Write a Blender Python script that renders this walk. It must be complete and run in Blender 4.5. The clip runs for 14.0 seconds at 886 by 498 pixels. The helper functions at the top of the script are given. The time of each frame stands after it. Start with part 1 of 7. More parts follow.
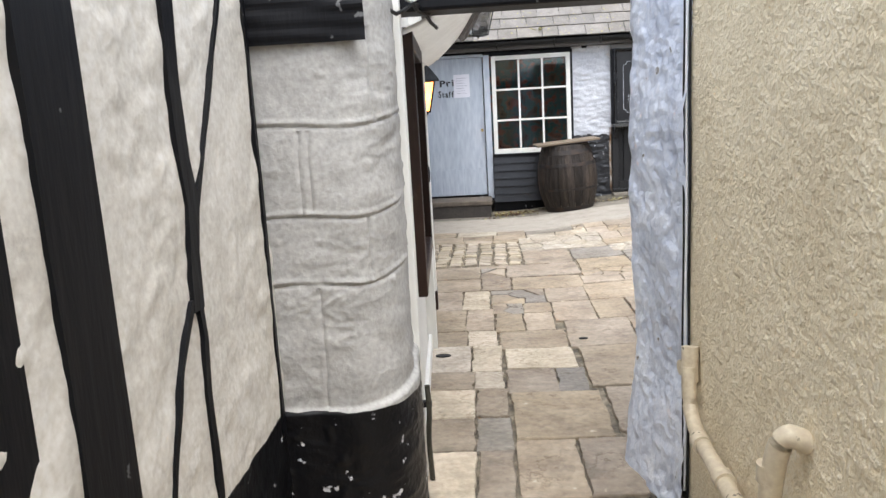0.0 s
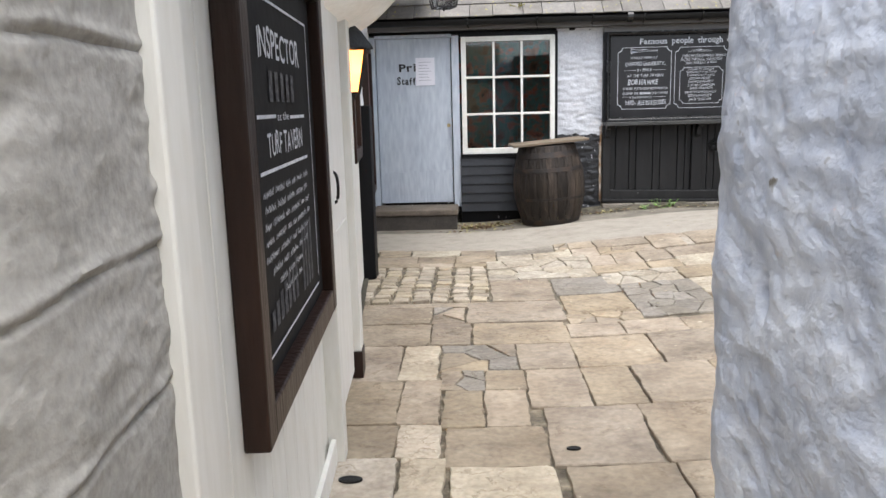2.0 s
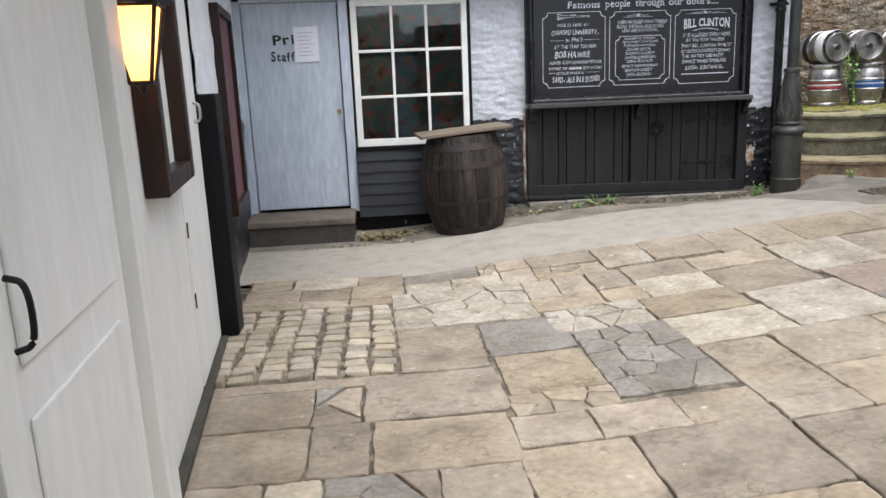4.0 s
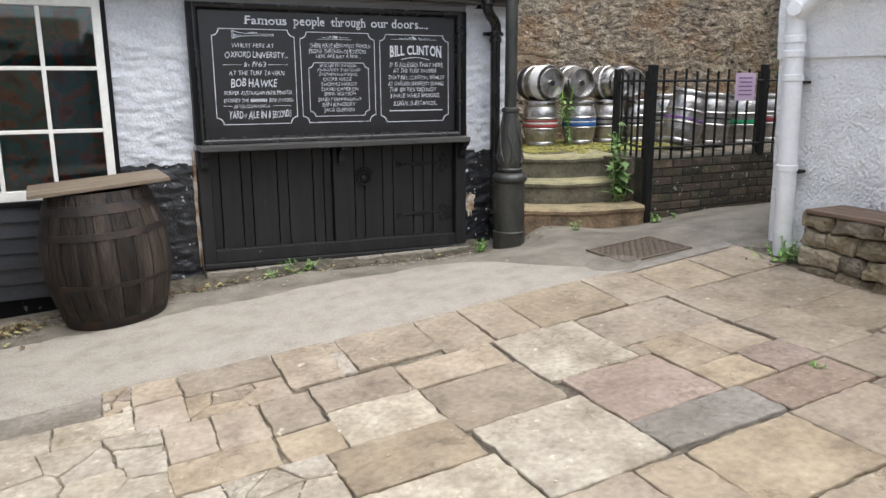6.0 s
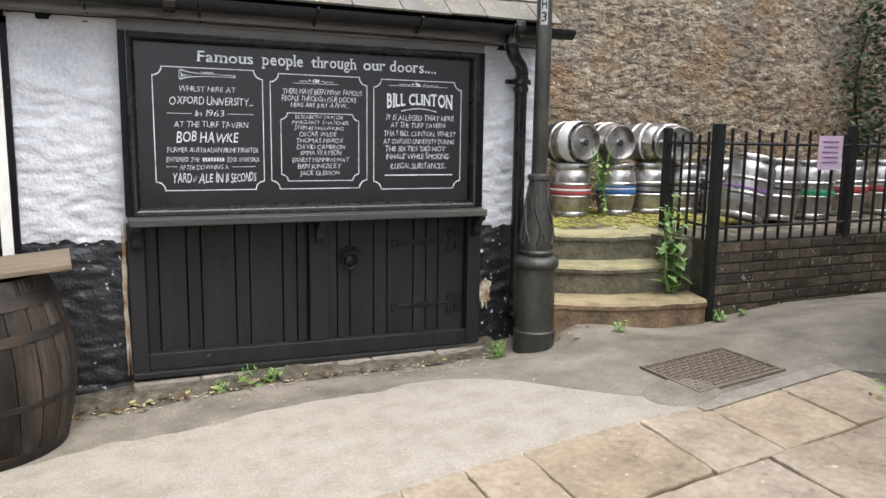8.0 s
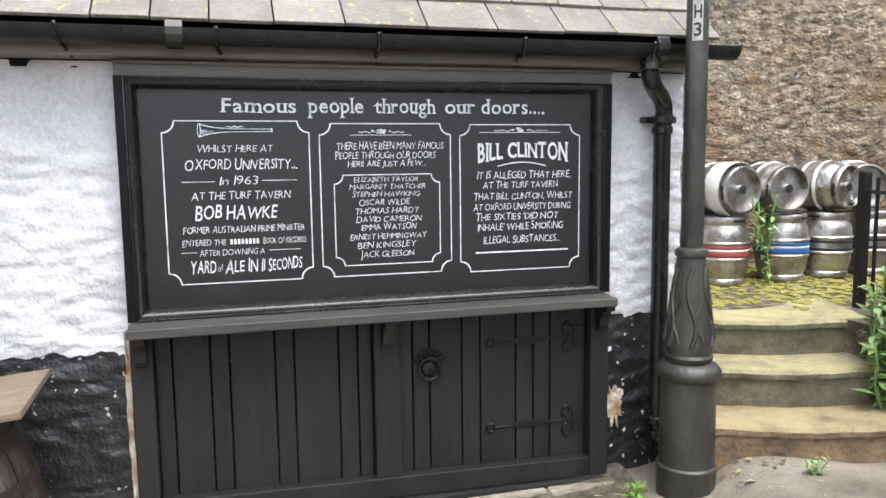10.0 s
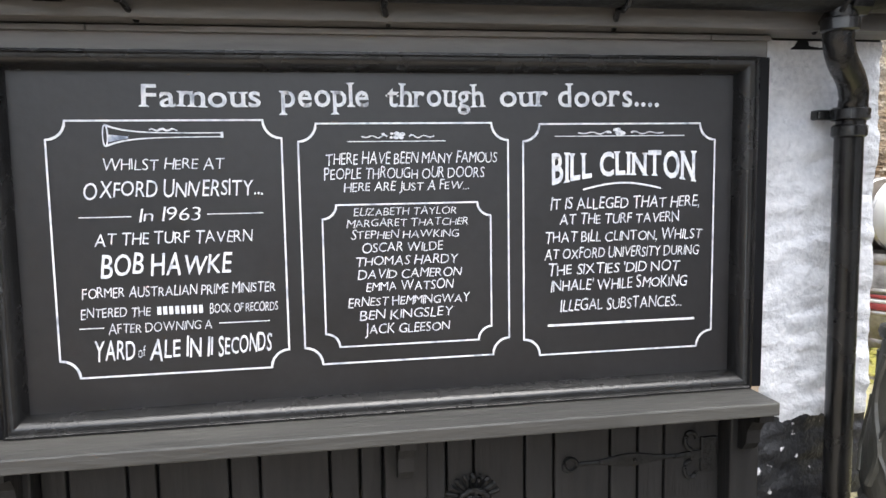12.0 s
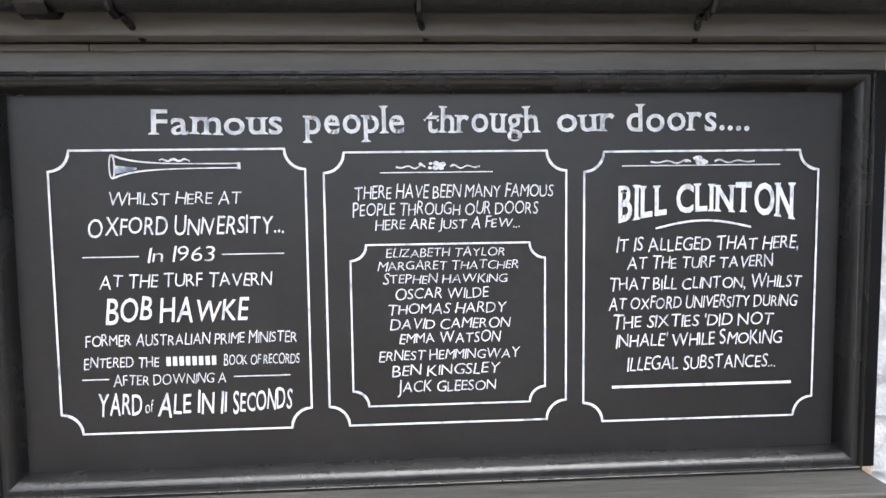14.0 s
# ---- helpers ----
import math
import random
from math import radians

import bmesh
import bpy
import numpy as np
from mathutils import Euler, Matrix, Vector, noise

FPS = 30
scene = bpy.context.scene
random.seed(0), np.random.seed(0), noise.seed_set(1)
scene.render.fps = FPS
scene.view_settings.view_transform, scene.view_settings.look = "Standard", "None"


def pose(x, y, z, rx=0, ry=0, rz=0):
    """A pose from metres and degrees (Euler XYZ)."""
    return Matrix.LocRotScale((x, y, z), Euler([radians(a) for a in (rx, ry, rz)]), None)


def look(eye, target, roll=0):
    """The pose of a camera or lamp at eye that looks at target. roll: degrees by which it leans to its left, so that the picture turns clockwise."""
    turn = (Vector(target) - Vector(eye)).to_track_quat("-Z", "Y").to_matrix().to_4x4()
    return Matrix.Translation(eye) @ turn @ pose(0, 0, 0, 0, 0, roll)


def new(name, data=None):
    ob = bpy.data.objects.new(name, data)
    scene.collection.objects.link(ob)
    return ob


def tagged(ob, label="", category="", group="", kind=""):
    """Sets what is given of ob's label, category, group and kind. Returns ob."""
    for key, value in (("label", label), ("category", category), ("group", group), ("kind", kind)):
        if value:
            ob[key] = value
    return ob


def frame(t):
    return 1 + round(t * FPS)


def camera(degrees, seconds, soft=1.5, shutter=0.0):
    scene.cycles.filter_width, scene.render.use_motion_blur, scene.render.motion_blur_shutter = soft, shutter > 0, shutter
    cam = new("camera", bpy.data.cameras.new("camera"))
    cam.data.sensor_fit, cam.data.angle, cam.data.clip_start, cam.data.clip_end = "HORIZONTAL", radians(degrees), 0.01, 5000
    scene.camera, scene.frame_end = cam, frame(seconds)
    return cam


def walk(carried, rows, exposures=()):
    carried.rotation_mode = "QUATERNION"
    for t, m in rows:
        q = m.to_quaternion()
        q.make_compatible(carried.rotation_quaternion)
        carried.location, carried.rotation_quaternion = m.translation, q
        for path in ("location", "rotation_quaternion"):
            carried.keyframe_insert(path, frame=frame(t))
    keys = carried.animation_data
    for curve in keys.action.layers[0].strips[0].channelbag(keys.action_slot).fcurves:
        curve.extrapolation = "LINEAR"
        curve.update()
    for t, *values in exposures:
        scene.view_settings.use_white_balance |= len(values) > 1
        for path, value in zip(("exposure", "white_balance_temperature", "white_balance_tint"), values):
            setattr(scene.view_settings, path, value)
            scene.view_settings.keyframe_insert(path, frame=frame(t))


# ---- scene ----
cam = camera(61.2, 14.0)
PATH = [
    (0, (0.083, -0.035, 1.443), (-0.058, 1.925, 1.077), -3.2),
    (0.5, (0.146, 0.368, 1.403), (0.022, 2.328, 1.027), -2.2),
    (1, (0.182, 0.776, 1.39), (0.076, 2.736, 1.007), -1.8),
    (1.5, (0.189, 1.194, 1.376), (0.098, 3.155, 0.995), -1.7),
    (2, (0.211, 1.661, 1.355), (0.132, 3.624, 0.979), -1.5),
    (2.2, (0.205, 1.835, 1.346), (0.131, 3.799, 0.973), -1.4),
    (4.3, (0.333, 3.533, 1.42), (0.588, 5.462, 0.955), -2.3),
    (4.5, (0.421, 3.706, 1.416), (0.753, 5.621, 0.945), -2.1),
    (5, (0.679, 4.047, 1.451), (1.259, 5.904, 0.986), -0.7),
    (5.5, (0.873, 4.393, 1.49), (1.628, 6.188, 1.035), -0.2),
    (6, (1.009, 4.691, 1.541), (1.841, 6.459, 1.111), -0.3),
    (6.5, (1.239, 5.014, 1.57), (2.095, 6.776, 1.166), 0.2),
    (7, (1.36, 5.262, 1.573), (2.22, 7.027, 1.193), 0.4),
    (7.2, (1.389, 5.408, 1.57), (2.25, 7.176, 1.205), 0.5),
    (9.3, (2.02, 6.637, 1.671), (2.687, 8.508, 1.433), 0.2),
    (9.5, (2.054, 6.763, 1.695), (2.692, 8.643, 1.453), -0.3),
    (10, (2.134, 7.072, 1.759), (2.668, 8.985, 1.525), -0.7),
    (10.5, (2.199, 7.393, 1.757), (2.712, 9.314, 1.537), -0.2),
    (11, (2.294, 7.684, 1.764), (2.779, 9.612, 1.546), -0.6),
    (11.5, (2.422, 8.001, 1.779), (2.823, 9.949, 1.572), -1.2),
    (12, (2.53, 8.248, 1.788), (2.87, 10.208, 1.583), -0.9),
    (12.5, (2.599, 8.445, 1.816), (2.871, 10.418, 1.634), -0.8),
    (13, (2.648, 8.512, 1.844), (2.861, 10.492, 1.664), -0.7),
    (13.5, (2.662, 8.524, 1.847), (2.822, 10.509, 1.67), -0.6),
    (14, (2.659, 8.52, 1.847), (2.791, 10.508, 1.672), -0.7),
]
walk(cam, [(t, look(eye, target, roll)) for t, eye, target, roll in PATH],
     exposures=[(0, 1.65, 6200, 10), (0.5, 1.45, 6000, 10), (1.0, 1.35, 5850, 10), (2.2, 1.5, 6350, 10), (4.5, 1.27, 6150, 10), (6.0, 1.3, 6300, 10),
                (7.0, 1.37, 6500, 10), (9.5, 1.88, 6450, 10), (11.0, 2.05, 6450, 10), (14.0, 2.13, 6350, 10)])

# ---- world, sun, exposure ----
world = bpy.data.worlds.new("overcast_sky")
scene.world = world
world.use_nodes = True
wt = world.node_tree
sky = wt.nodes.new("ShaderNodeTexSky")
sky.sky_type = "NISHITA"
sky.sun_disc = False
sky.sun_elevation, sky.sun_rotation = radians(69), radians(160)
sky.air_density, sky.dust_density, sky.ozone_density = 1.0, 2.5, 1.0
soft_sky = wt.nodes.new("ShaderNodeHueSaturation")
soft_sky.inputs["Saturation"].default_value = 0.35
wt.links.new(sky.outputs[0], soft_sky.inputs["Color"])
wt.links.new(soft_sky.outputs[0], wt.nodes["Background"].inputs[0])
wt.nodes["Background"].inputs[1].default_value = 0.15
sun_data = bpy.data.lights.new("sun", "SUN")
sun_data.energy, sun_data.angle, sun_data.color = 1.0, radians(60), (1.0, 0.97, 0.92)
sun = new("sun", sun_data)
sun.matrix_world = look((2.6, -7.0, 20), (0, 0, 0))


# ---- materials ----
def surface(name, colours, scale=6.0, rough=0.8, bump=0.3, fine=60.0, metal=0.0, spread=(0.3, 0.7), streak=(1, 1, 1), jitter=0.0, fleck=None, depth=0.01, crack=0.0, grain=0.35):
    """A worn surface: large patches between colours, fine grain, relief; fleck: (colour, amount) of small chips."""
    m = bpy.data.materials.new(name)
    m.use_nodes = True
    nt = m.node_tree
    n, l = nt.nodes, nt.links
    bsdf = n["Principled BSDF"]
    tc = n.new("ShaderNodeTexCoord")
    mp = n.new("ShaderNodeMapping")
    mp.inputs["Scale"].default_value = streak
    info = n.new("ShaderNodeObjectInfo")
    off = n.new("ShaderNodeVectorMath")
    off.operation = "SCALE"
    off.inputs[0].default_value = (17.0, 31.0, 11.0)
    l.new(info.outputs["Random"], off.inputs["Scale"])
    add = n.new("ShaderNodeVectorMath")
    l.new(tc.outputs["Object"], add.inputs[0])
    l.new(off.outputs[0], add.inputs[1])
    l.new(add.outputs[0], mp.inputs[0])
    big = n.new("ShaderNodeTexNoise")
    big.inputs["Scale"].default_value, big.inputs["Detail"].default_value, big.inputs["Roughness"].default_value = scale, 6, 0.6
    small = n.new("ShaderNodeTexNoise")
    small.inputs["Scale"].default_value, small.inputs["Detail"].default_value = fine, 4
    l.new(mp.outputs[0], big.inputs[0])
    l.new(mp.outputs[0], small.inputs[0])
    ramp = n.new("ShaderNodeValToRGB")
    while len(ramp.color_ramp.elements) < len(colours):
        ramp.color_ramp.elements.new(0.5)
    for i, (e, c) in enumerate(zip(ramp.color_ramp.elements, colours)):
        e.position = spread[0] + (spread[1] - spread[0]) * i / max(1, len(colours) - 1)
        e.color = (*c, 1)
    l.new(big.outputs[0], ramp.inputs[0])
    mix = n.new("ShaderNodeMix")
    mix.data_type, mix.blend_type = "RGBA", "OVERLAY"
    mix.inputs[0].default_value = grain
    l.new(ramp.outputs[0], mix.inputs[6])
    l.new(small.outputs[0], mix.inputs[7])
    out = mix.outputs[2]
    if jitter:
        hue = n.new("ShaderNodeHueSaturation")
        mr = n.new("ShaderNodeMapRange")
        mr.inputs[3].default_value, mr.inputs[4].default_value = 1 - jitter, 1 + jitter
        l.new(info.outputs["Random"], mr.inputs[0])
        l.new(mr.outputs[0], hue.inputs["Value"])
        l.new(out, hue.inputs["Color"])
        tint = n.new("ShaderNodeMath")
        tint.operation = "MULTIPLY"
        tint.inputs[1].default_value = 7.3
        l.new(info.outputs["Random"], tint.inputs[0])
        fr = n.new("ShaderNodeMath")
        fr.operation = "FRACT"
        l.new(tint.outputs[0], fr.inputs[0])
        for sock, lo, hi in (("Saturation", 0.80, 1.02), ("Hue", 0.496, 0.503)):
            mq = n.new("ShaderNodeMapRange")
            mq.inputs[3].default_value, mq.inputs[4].default_value = lo, hi
            l.new(fr.outputs[0], mq.inputs[0])
            l.new(mq.outputs[0], hue.inputs[sock])
        out = hue.outputs[0]
    if fleck:
        fl = n.new("ShaderNodeTexNoise")
        fl.inputs["Scale"].default_value, fl.inputs["Detail"].default_value = fine * 0.5, 3
        l.new(add.outputs[0], fl.inputs[0])
        th = n.new("ShaderNodeMapRange")
        th.inputs[1].default_value, th.inputs[2].default_value = 1 - fleck[1], 1 - fleck[1] + 0.03
        l.new(fl.outputs[0], th.inputs[0])
        fm = n.new("ShaderNodeMix")
        fm.data_type = "RGBA"
        l.new(th.outputs[0], fm.inputs[0])
        l.new(out, fm.inputs[6])
        fm.inputs[7].default_value = (*fleck[0], 1)
        out = fm.outputs[2]
    lines = None
    if crack:
        bed = n.new("ShaderNodeTexNoise")
        bed.inputs["Scale"].default_value, bed.inputs["Detail"].default_value, bed.inputs["Roughness"].default_value = crack, 7, 0.62
        l.new(add.outputs[0], bed.inputs[0])
        bedding = n.new("ShaderNodeMath")
        bedding.operation = "MULTIPLY"
        bedding.inputs[1].default_value = 9.0
        l.new(bed.outputs[0], bedding.inputs[0])
        ledge = n.new("ShaderNodeMath")
        ledge.operation = "FLOOR"
        l.new(bedding.outputs[0], ledge.inputs[0])
        part_ = n.new("ShaderNodeMath")
        part_.operation = "FRACT"
        l.new(bedding.outputs[0], part_.inputs[0])
        thin = n.new("ShaderNodeMapRange")
        thin.inputs[1].default_value, thin.inputs[2].default_value, thin.inputs[3].default_value, thin.inputs[4].default_value = 0.0, 0.16, 1, 0
        l.new(part_.outputs[0], thin.inputs[0])
        where = n.new("ShaderNodeTexNoise")
        where.inputs["Scale"].default_value, where.inputs["Detail"].default_value = 2.6, 4
        l.new(add.outputs[0], where.inputs[0])
        gate = n.new("ShaderNodeMapRange")
        gate.inputs[1].default_value, gate.inputs[2].default_value = 0.48, 0.60
        l.new(where.outputs[0], gate.inputs[0])
        lines = n.new("ShaderNodeMath")
        lines.operation = "MULTIPLY"
        l.new(thin.outputs[0], lines.inputs[0])
        l.new(gate.outputs[0], lines.inputs[1])
        cm = n.new("ShaderNodeMix")
        cm.data_type, cm.blend_type = "RGBA", "MULTIPLY"
        l.new(lines.outputs[0], cm.inputs[0])
        l.new(out, cm.inputs[6])
        cm.inputs[7].default_value = (0.62, 0.58, 0.53, 1)
        scuff = n.new("ShaderNodeTexNoise")
        scuff.inputs["Scale"].default_value, scuff.inputs["Detail"].default_value, scuff.inputs["Roughness"].default_value = 17, 6, 0.7
        l.new(mp.outputs[0], scuff.inputs[0])
        sc = n.new("ShaderNodeMapRange")
        sc.inputs[1].default_value, sc.inputs[2].default_value, sc.inputs[4].default_value = 0.60, 0.70, 0.22
        l.new(scuff.outputs[0], sc.inputs[0])
        sk = n.new("ShaderNodeMix")
        sk.data_type = "RGBA"
        l.new(sc.outputs[0], sk.inputs[0])
        l.new(cm.outputs[2], sk.inputs[6])
        sk.inputs[7].default_value = (0.50, 0.45, 0.36, 1)
        cm = sk
        stain = n.new("ShaderNodeTexNoise")
        stain.inputs["Scale"].default_value, stain.inputs["Detail"].default_value = 3.1, 8
        l.new(tc.outputs["Object"], stain.inputs[0])
        sr = n.new("ShaderNodeValToRGB")
        sr.color_ramp.elements[0].position, sr.color_ramp.elements[0].color = 0.36, (0.76, 0.73, 0.69, 1)
        sr.color_ramp.elements[1].position, sr.color_ramp.elements[1].color = 0.62, (1.0, 1.0, 1.0, 1)
        l.new(stain.outputs[0], sr.inputs[0])
        sm = n.new("ShaderNodeMix")
        sm.data_type, sm.blend_type = "RGBA", "MULTIPLY"
        sm.inputs[0].default_value = 0.8
        l.new(cm.outputs[2], sm.inputs[6])
        l.new(sr.outputs[0], sm.inputs[7])
        out = sm.outputs[2]
    l.new(out, bsdf.inputs["Base Color"])
    rr = n.new("ShaderNodeMapRange")
    rr.inputs[3].default_value, rr.inputs[4].default_value = max(0.05, rough - 0.12), min(1, rough + 0.12)
    l.new(big.outputs[0], rr.inputs[0])
    l.new(rr.outputs[0], bsdf.inputs["Roughness"])
    bsdf.inputs["Metallic"].default_value = metal
    hsum = n.new("ShaderNodeMath")
    hsum.operation = "ADD"
    l.new(big.outputs[0], hsum.inputs[0])
    l.new(small.outputs[0], hsum.inputs[1])
    bp = n.new("ShaderNodeBump")
    bp.inputs["Strength"].default_value, bp.inputs["Distance"].default_value = bump, depth
    if lines:
        gl = n.new("ShaderNodeMath")
        gl.operation = "MULTIPLY"
        l.new(ledge.outputs[0], gl.inputs[0])
        l.new(gate.outputs[0], gl.inputs[1])
        dip = n.new("ShaderNodeMath")
        dip.operation = "MULTIPLY_ADD"
        dip.inputs[1].default_value = 0.35
        l.new(gl.outputs[0], dip.inputs[0])
        l.new(hsum.outputs[0], dip.inputs[2])
        hsum = dip
    l.new(hsum.outputs[0], bp.inputs["Height"])
    l.new(bp.outputs[0], bsdf.inputs["Normal"])
    return m


def painted_stone(name, upper, lower, level, waver=0.05, grain=0.6):
    """Rough limewash above a black tarred base with chips of the wash showing."""
    m = surface(name, upper, 5, 0.85, grain, 58, depth=0.012)
    nt = m.node_tree
    n, l = nt.nodes, nt.links
    bsdf = n["Principled BSDF"]
    before = bsdf.inputs["Base Color"].links[0].from_socket
    tc = n.new("ShaderNodeTexCoord")
    sp = n.new("ShaderNodeSeparateXYZ")
    l.new(tc.outputs["Object"], sp.inputs[0])
    ns = n.new("ShaderNodeTexNoise")
    ns.inputs["Scale"].default_value, ns.inputs["Detail"].default_value = 9, 5
    l.new(tc.outputs["Object"], ns.inputs[0])
    wv = n.new("ShaderNodeMath")
    wv.operation = "MULTIPLY_ADD"
    wv.inputs[1].default_value, wv.inputs[2].default_value = waver * 2, -waver
    l.new(ns.outputs[0], wv.inputs[0])
    su = n.new("ShaderNodeMath")
    l.new(sp.outputs[2], su.inputs[0])
    l.new(wv.outputs[0], su.inputs[1])
    st = n.new("ShaderNodeMath")
    st.operation = "LESS_THAN"
    st.inputs[1].default_value = level
    l.new(su.outputs[0], st.inputs[0])
    ch = n.new("ShaderNodeTexNoise")
    ch.inputs["Scale"].default_value, ch.inputs["Detail"].default_value = 26, 4
    l.new(tc.outputs["Object"], ch.inputs[0])
    cr = n.new("ShaderNodeValToRGB")
    cr.color_ramp.elements[0].position, cr.color_ramp.elements[0].color = 0.66, (*lower, 1)
    cr.color_ramp.elements[1].position, cr.color_ramp.elements[1].color = 0.7, (0.6, 0.6, 0.62, 1)
    l.new(ch.outputs[0], cr.inputs[0])
    mx = n.new("ShaderNodeMix")
    mx.data_type = "RGBA"
    l.new(st.outputs[0], mx.inputs[0])
    l.new(before, mx.inputs[6])
    l.new(cr.outputs[0], mx.inputs[7])
    l.new(mx.outputs[2], bsdf.inputs["Base Color"])
    rg = n.new("ShaderNodeMath")
    rg.operation = "MULTIPLY_ADD"
    rg.inputs[1].default_value, rg.inputs[2].default_value = -0.50, 0.86
    l.new(st.outputs[0], rg.inputs[0])
    l.new(rg.outputs[0], bsdf.inputs["Roughness"])
    return m


def plain(name, colour, rough=0.6, metal=0.0, emit=0.0):
    m = bpy.data.materials.new(name)
    m.use_nodes = True
    b = m.node_tree.nodes["Principled BSDF"]
    b.inputs["Base Color"].default_value = (*colour, 1)
    b.inputs["Roughness"].default_value, b.inputs["Metallic"].default_value = rough, metal
    if emit:
        b.inputs["Emission Color"].default_value, b.inputs["Emission Strength"].default_value = (*colour, 1), emit
    return m


def rubble_face(name):
    """Weathered ragstone: ochre, cream and grey patches, flaked along the bed, dark in its pits."""
    m = surface(name, [(0.085, 0.068, 0.05), (0.19, 0.15, 0.105), (0.30, 0.25, 0.18)], 9, 0.95, 1.0, 30, depth=0.03, streak=(1, 1, 1.5), spread=(0.36, 0.64), grain=0.8)
    nt = m.node_tree
    n, l = nt.nodes, nt.links
    bsdf = n["Principled BSDF"]
    out = bsdf.inputs["Base Color"].links[0].from_socket
    tc = n.new("ShaderNodeTexCoord")
    for scale, stretch, lo, hi, tone, blend in ((1.9, 1.4, 0.47, 0.60, (0.20, 0.122, 0.06), "MIX"), (1.1, 1.0, 0.49, 0.64, (0.145, 0.132, 0.112), "MIX"), (4.5, 1.3, 0.55, 0.62, (0.36, 0.30, 0.215), "MIX"), (12.0, 1.6, 0.58, 0.64, (0.50, 0.45, 0.37), "MIX"), (15.0, 2.0, 0.54, 0.60, (0.20, 0.17, 0.135), "MULTIPLY")):
        mp = n.new("ShaderNodeMapping")
        mp.inputs["Scale"].default_value = (1, 1, stretch)
        mp.inputs["Location"].default_value = (scale * 3.1, scale * 1.7, scale)
        l.new(tc.outputs["Object"], mp.inputs[0])
        ns = n.new("ShaderNodeTexNoise")
        ns.inputs["Scale"].default_value, ns.inputs["Detail"].default_value, ns.inputs["Roughness"].default_value = scale, 8, 0.72
        l.new(mp.outputs[0], ns.inputs[0])
        mr = n.new("ShaderNodeMapRange")
        mr.inputs[1].default_value, mr.inputs[2].default_value, mr.inputs[4].default_value = lo, hi, 0.75
        l.new(ns.outputs[0], mr.inputs[0])
        mx = n.new("ShaderNodeMix")
        mx.data_type, mx.blend_type = "RGBA", blend
        l.new(mr.outputs[0], mx.inputs[0])
        l.new(out, mx.inputs[6])
        mx.inputs[7].default_value = (*tone, 1)
        out = mx.outputs[2]
    l.new(out, bsdf.inputs["Base Color"])
    return m


WHITEWASH = painted_stone("white_and_black_wash", [(0.50, 0.515, 0.55), (0.605, 0.615, 0.64)], (0.021, 0.022, 0.025), 0.99)
PILLAR_WASH = painted_stone("cream_and_black_wash", [(0.33, 0.32, 0.30), (0.41, 0.40, 0.378)], (0.005, 0.005, 0.006), 0.518, 0.012, 0.24)
CREAM_PLASTER = painted_stone("cream_plaster", [(0.51, 0.478, 0.42), (0.62, 0.588, 0.53)], (0.005, 0.005, 0.006), 0.52, 0.02, 0.2)
BLUE_WASH = surface("blue_white_wash", [(0.46, 0.50, 0.59), (0.61, 0.65, 0.74), (0.74, 0.77, 0.83)], 4, 0.5, 0.6, 32, depth=0.014, fleck=((0.22, 0.2, 0.17), 0.29))
RENDER_BEIGE = surface("beige_roughcast", [(0.70, 0.595, 0.405), (0.83, 0.725, 0.52)], 3, 0.9, 0.75, 105, depth=0.012)
BLACK_TIMBER = surface("black_painted_timber", [(0.0028, 0.003, 0.0042), (0.0056, 0.0056, 0.0068)], 8, 0.5, 0.2, 40, streak=(1, 1, 0.15), fleck=((0.12, 0.12, 0.12), 0.28))
FADED_BLACK = surface("faded_black_paint", [(0.0125, 0.0124, 0.0130), (0.0235, 0.0232, 0.0235)], 6, 0.5, 0.3, 40, streak=(1, 1, 0.15), fleck=((0.2, 0.2, 0.2), 0.25))
TRIM_BLACK = surface("weathered_trim_black", [(0.085, 0.080, 0.074), (0.155, 0.146, 0.137)], 6, 0.5, 0.3, 40, streak=(0.15, 1, 1), fleck=((0.16, 0.15, 0.14), 0.25))
BLACK_GLOSS = surface("black_gloss_paint", [(0.006, 0.006, 0.0062), (0.012, 0.0118, 0.012)], 8, 0.26, 0.12, 60)
BOARD_BLACK = surface("blackboard", [(0.008, 0.0079, 0.009), (0.0135, 0.0133, 0.0145)], 3, 0.40, 0.08, 30)
CHALK_BOARD = surface("matt_chalk_board", [(0.006, 0.006, 0.0066), (0.011, 0.0108, 0.0115)], 3, 0.7, 0.1, 30)
IRON = surface("painted_iron", [(0.006, 0.0064, 0.0066), (0.015, 0.015, 0.015)], 12, 0.45, 0.4, 70, fleck=((0.12, 0.12, 0.115), 0.21))
CHALK = surface("white_lettering", [(0.26, 0.28, 0.33), (0.53, 0.55, 0.60), (0.66, 0.67, 0.69)], 55, 0.85, 0.0, 200, spread=(0.30, 0.56), streak=(1, 1, 0.5))
SASH_WHITE = surface("sash_white", [(0.72, 0.71, 0.66), (0.82, 0.81, 0.76)], 10, 0.5, 0.15, 50)
GREY_DOOR = surface("pale_grey_door_paint", [(0.44, 0.49, 0.56), (0.50, 0.55, 0.615)], 3, 0.5, 0.15, 30, streak=(1, 1, 0.2))
GREY_BOARDS = surface("warm_grey_boards", [(0.70, 0.69, 0.64), (0.80, 0.785, 0.74)], 3, 0.5, 0.15, 30, streak=(1, 1, 0.2))
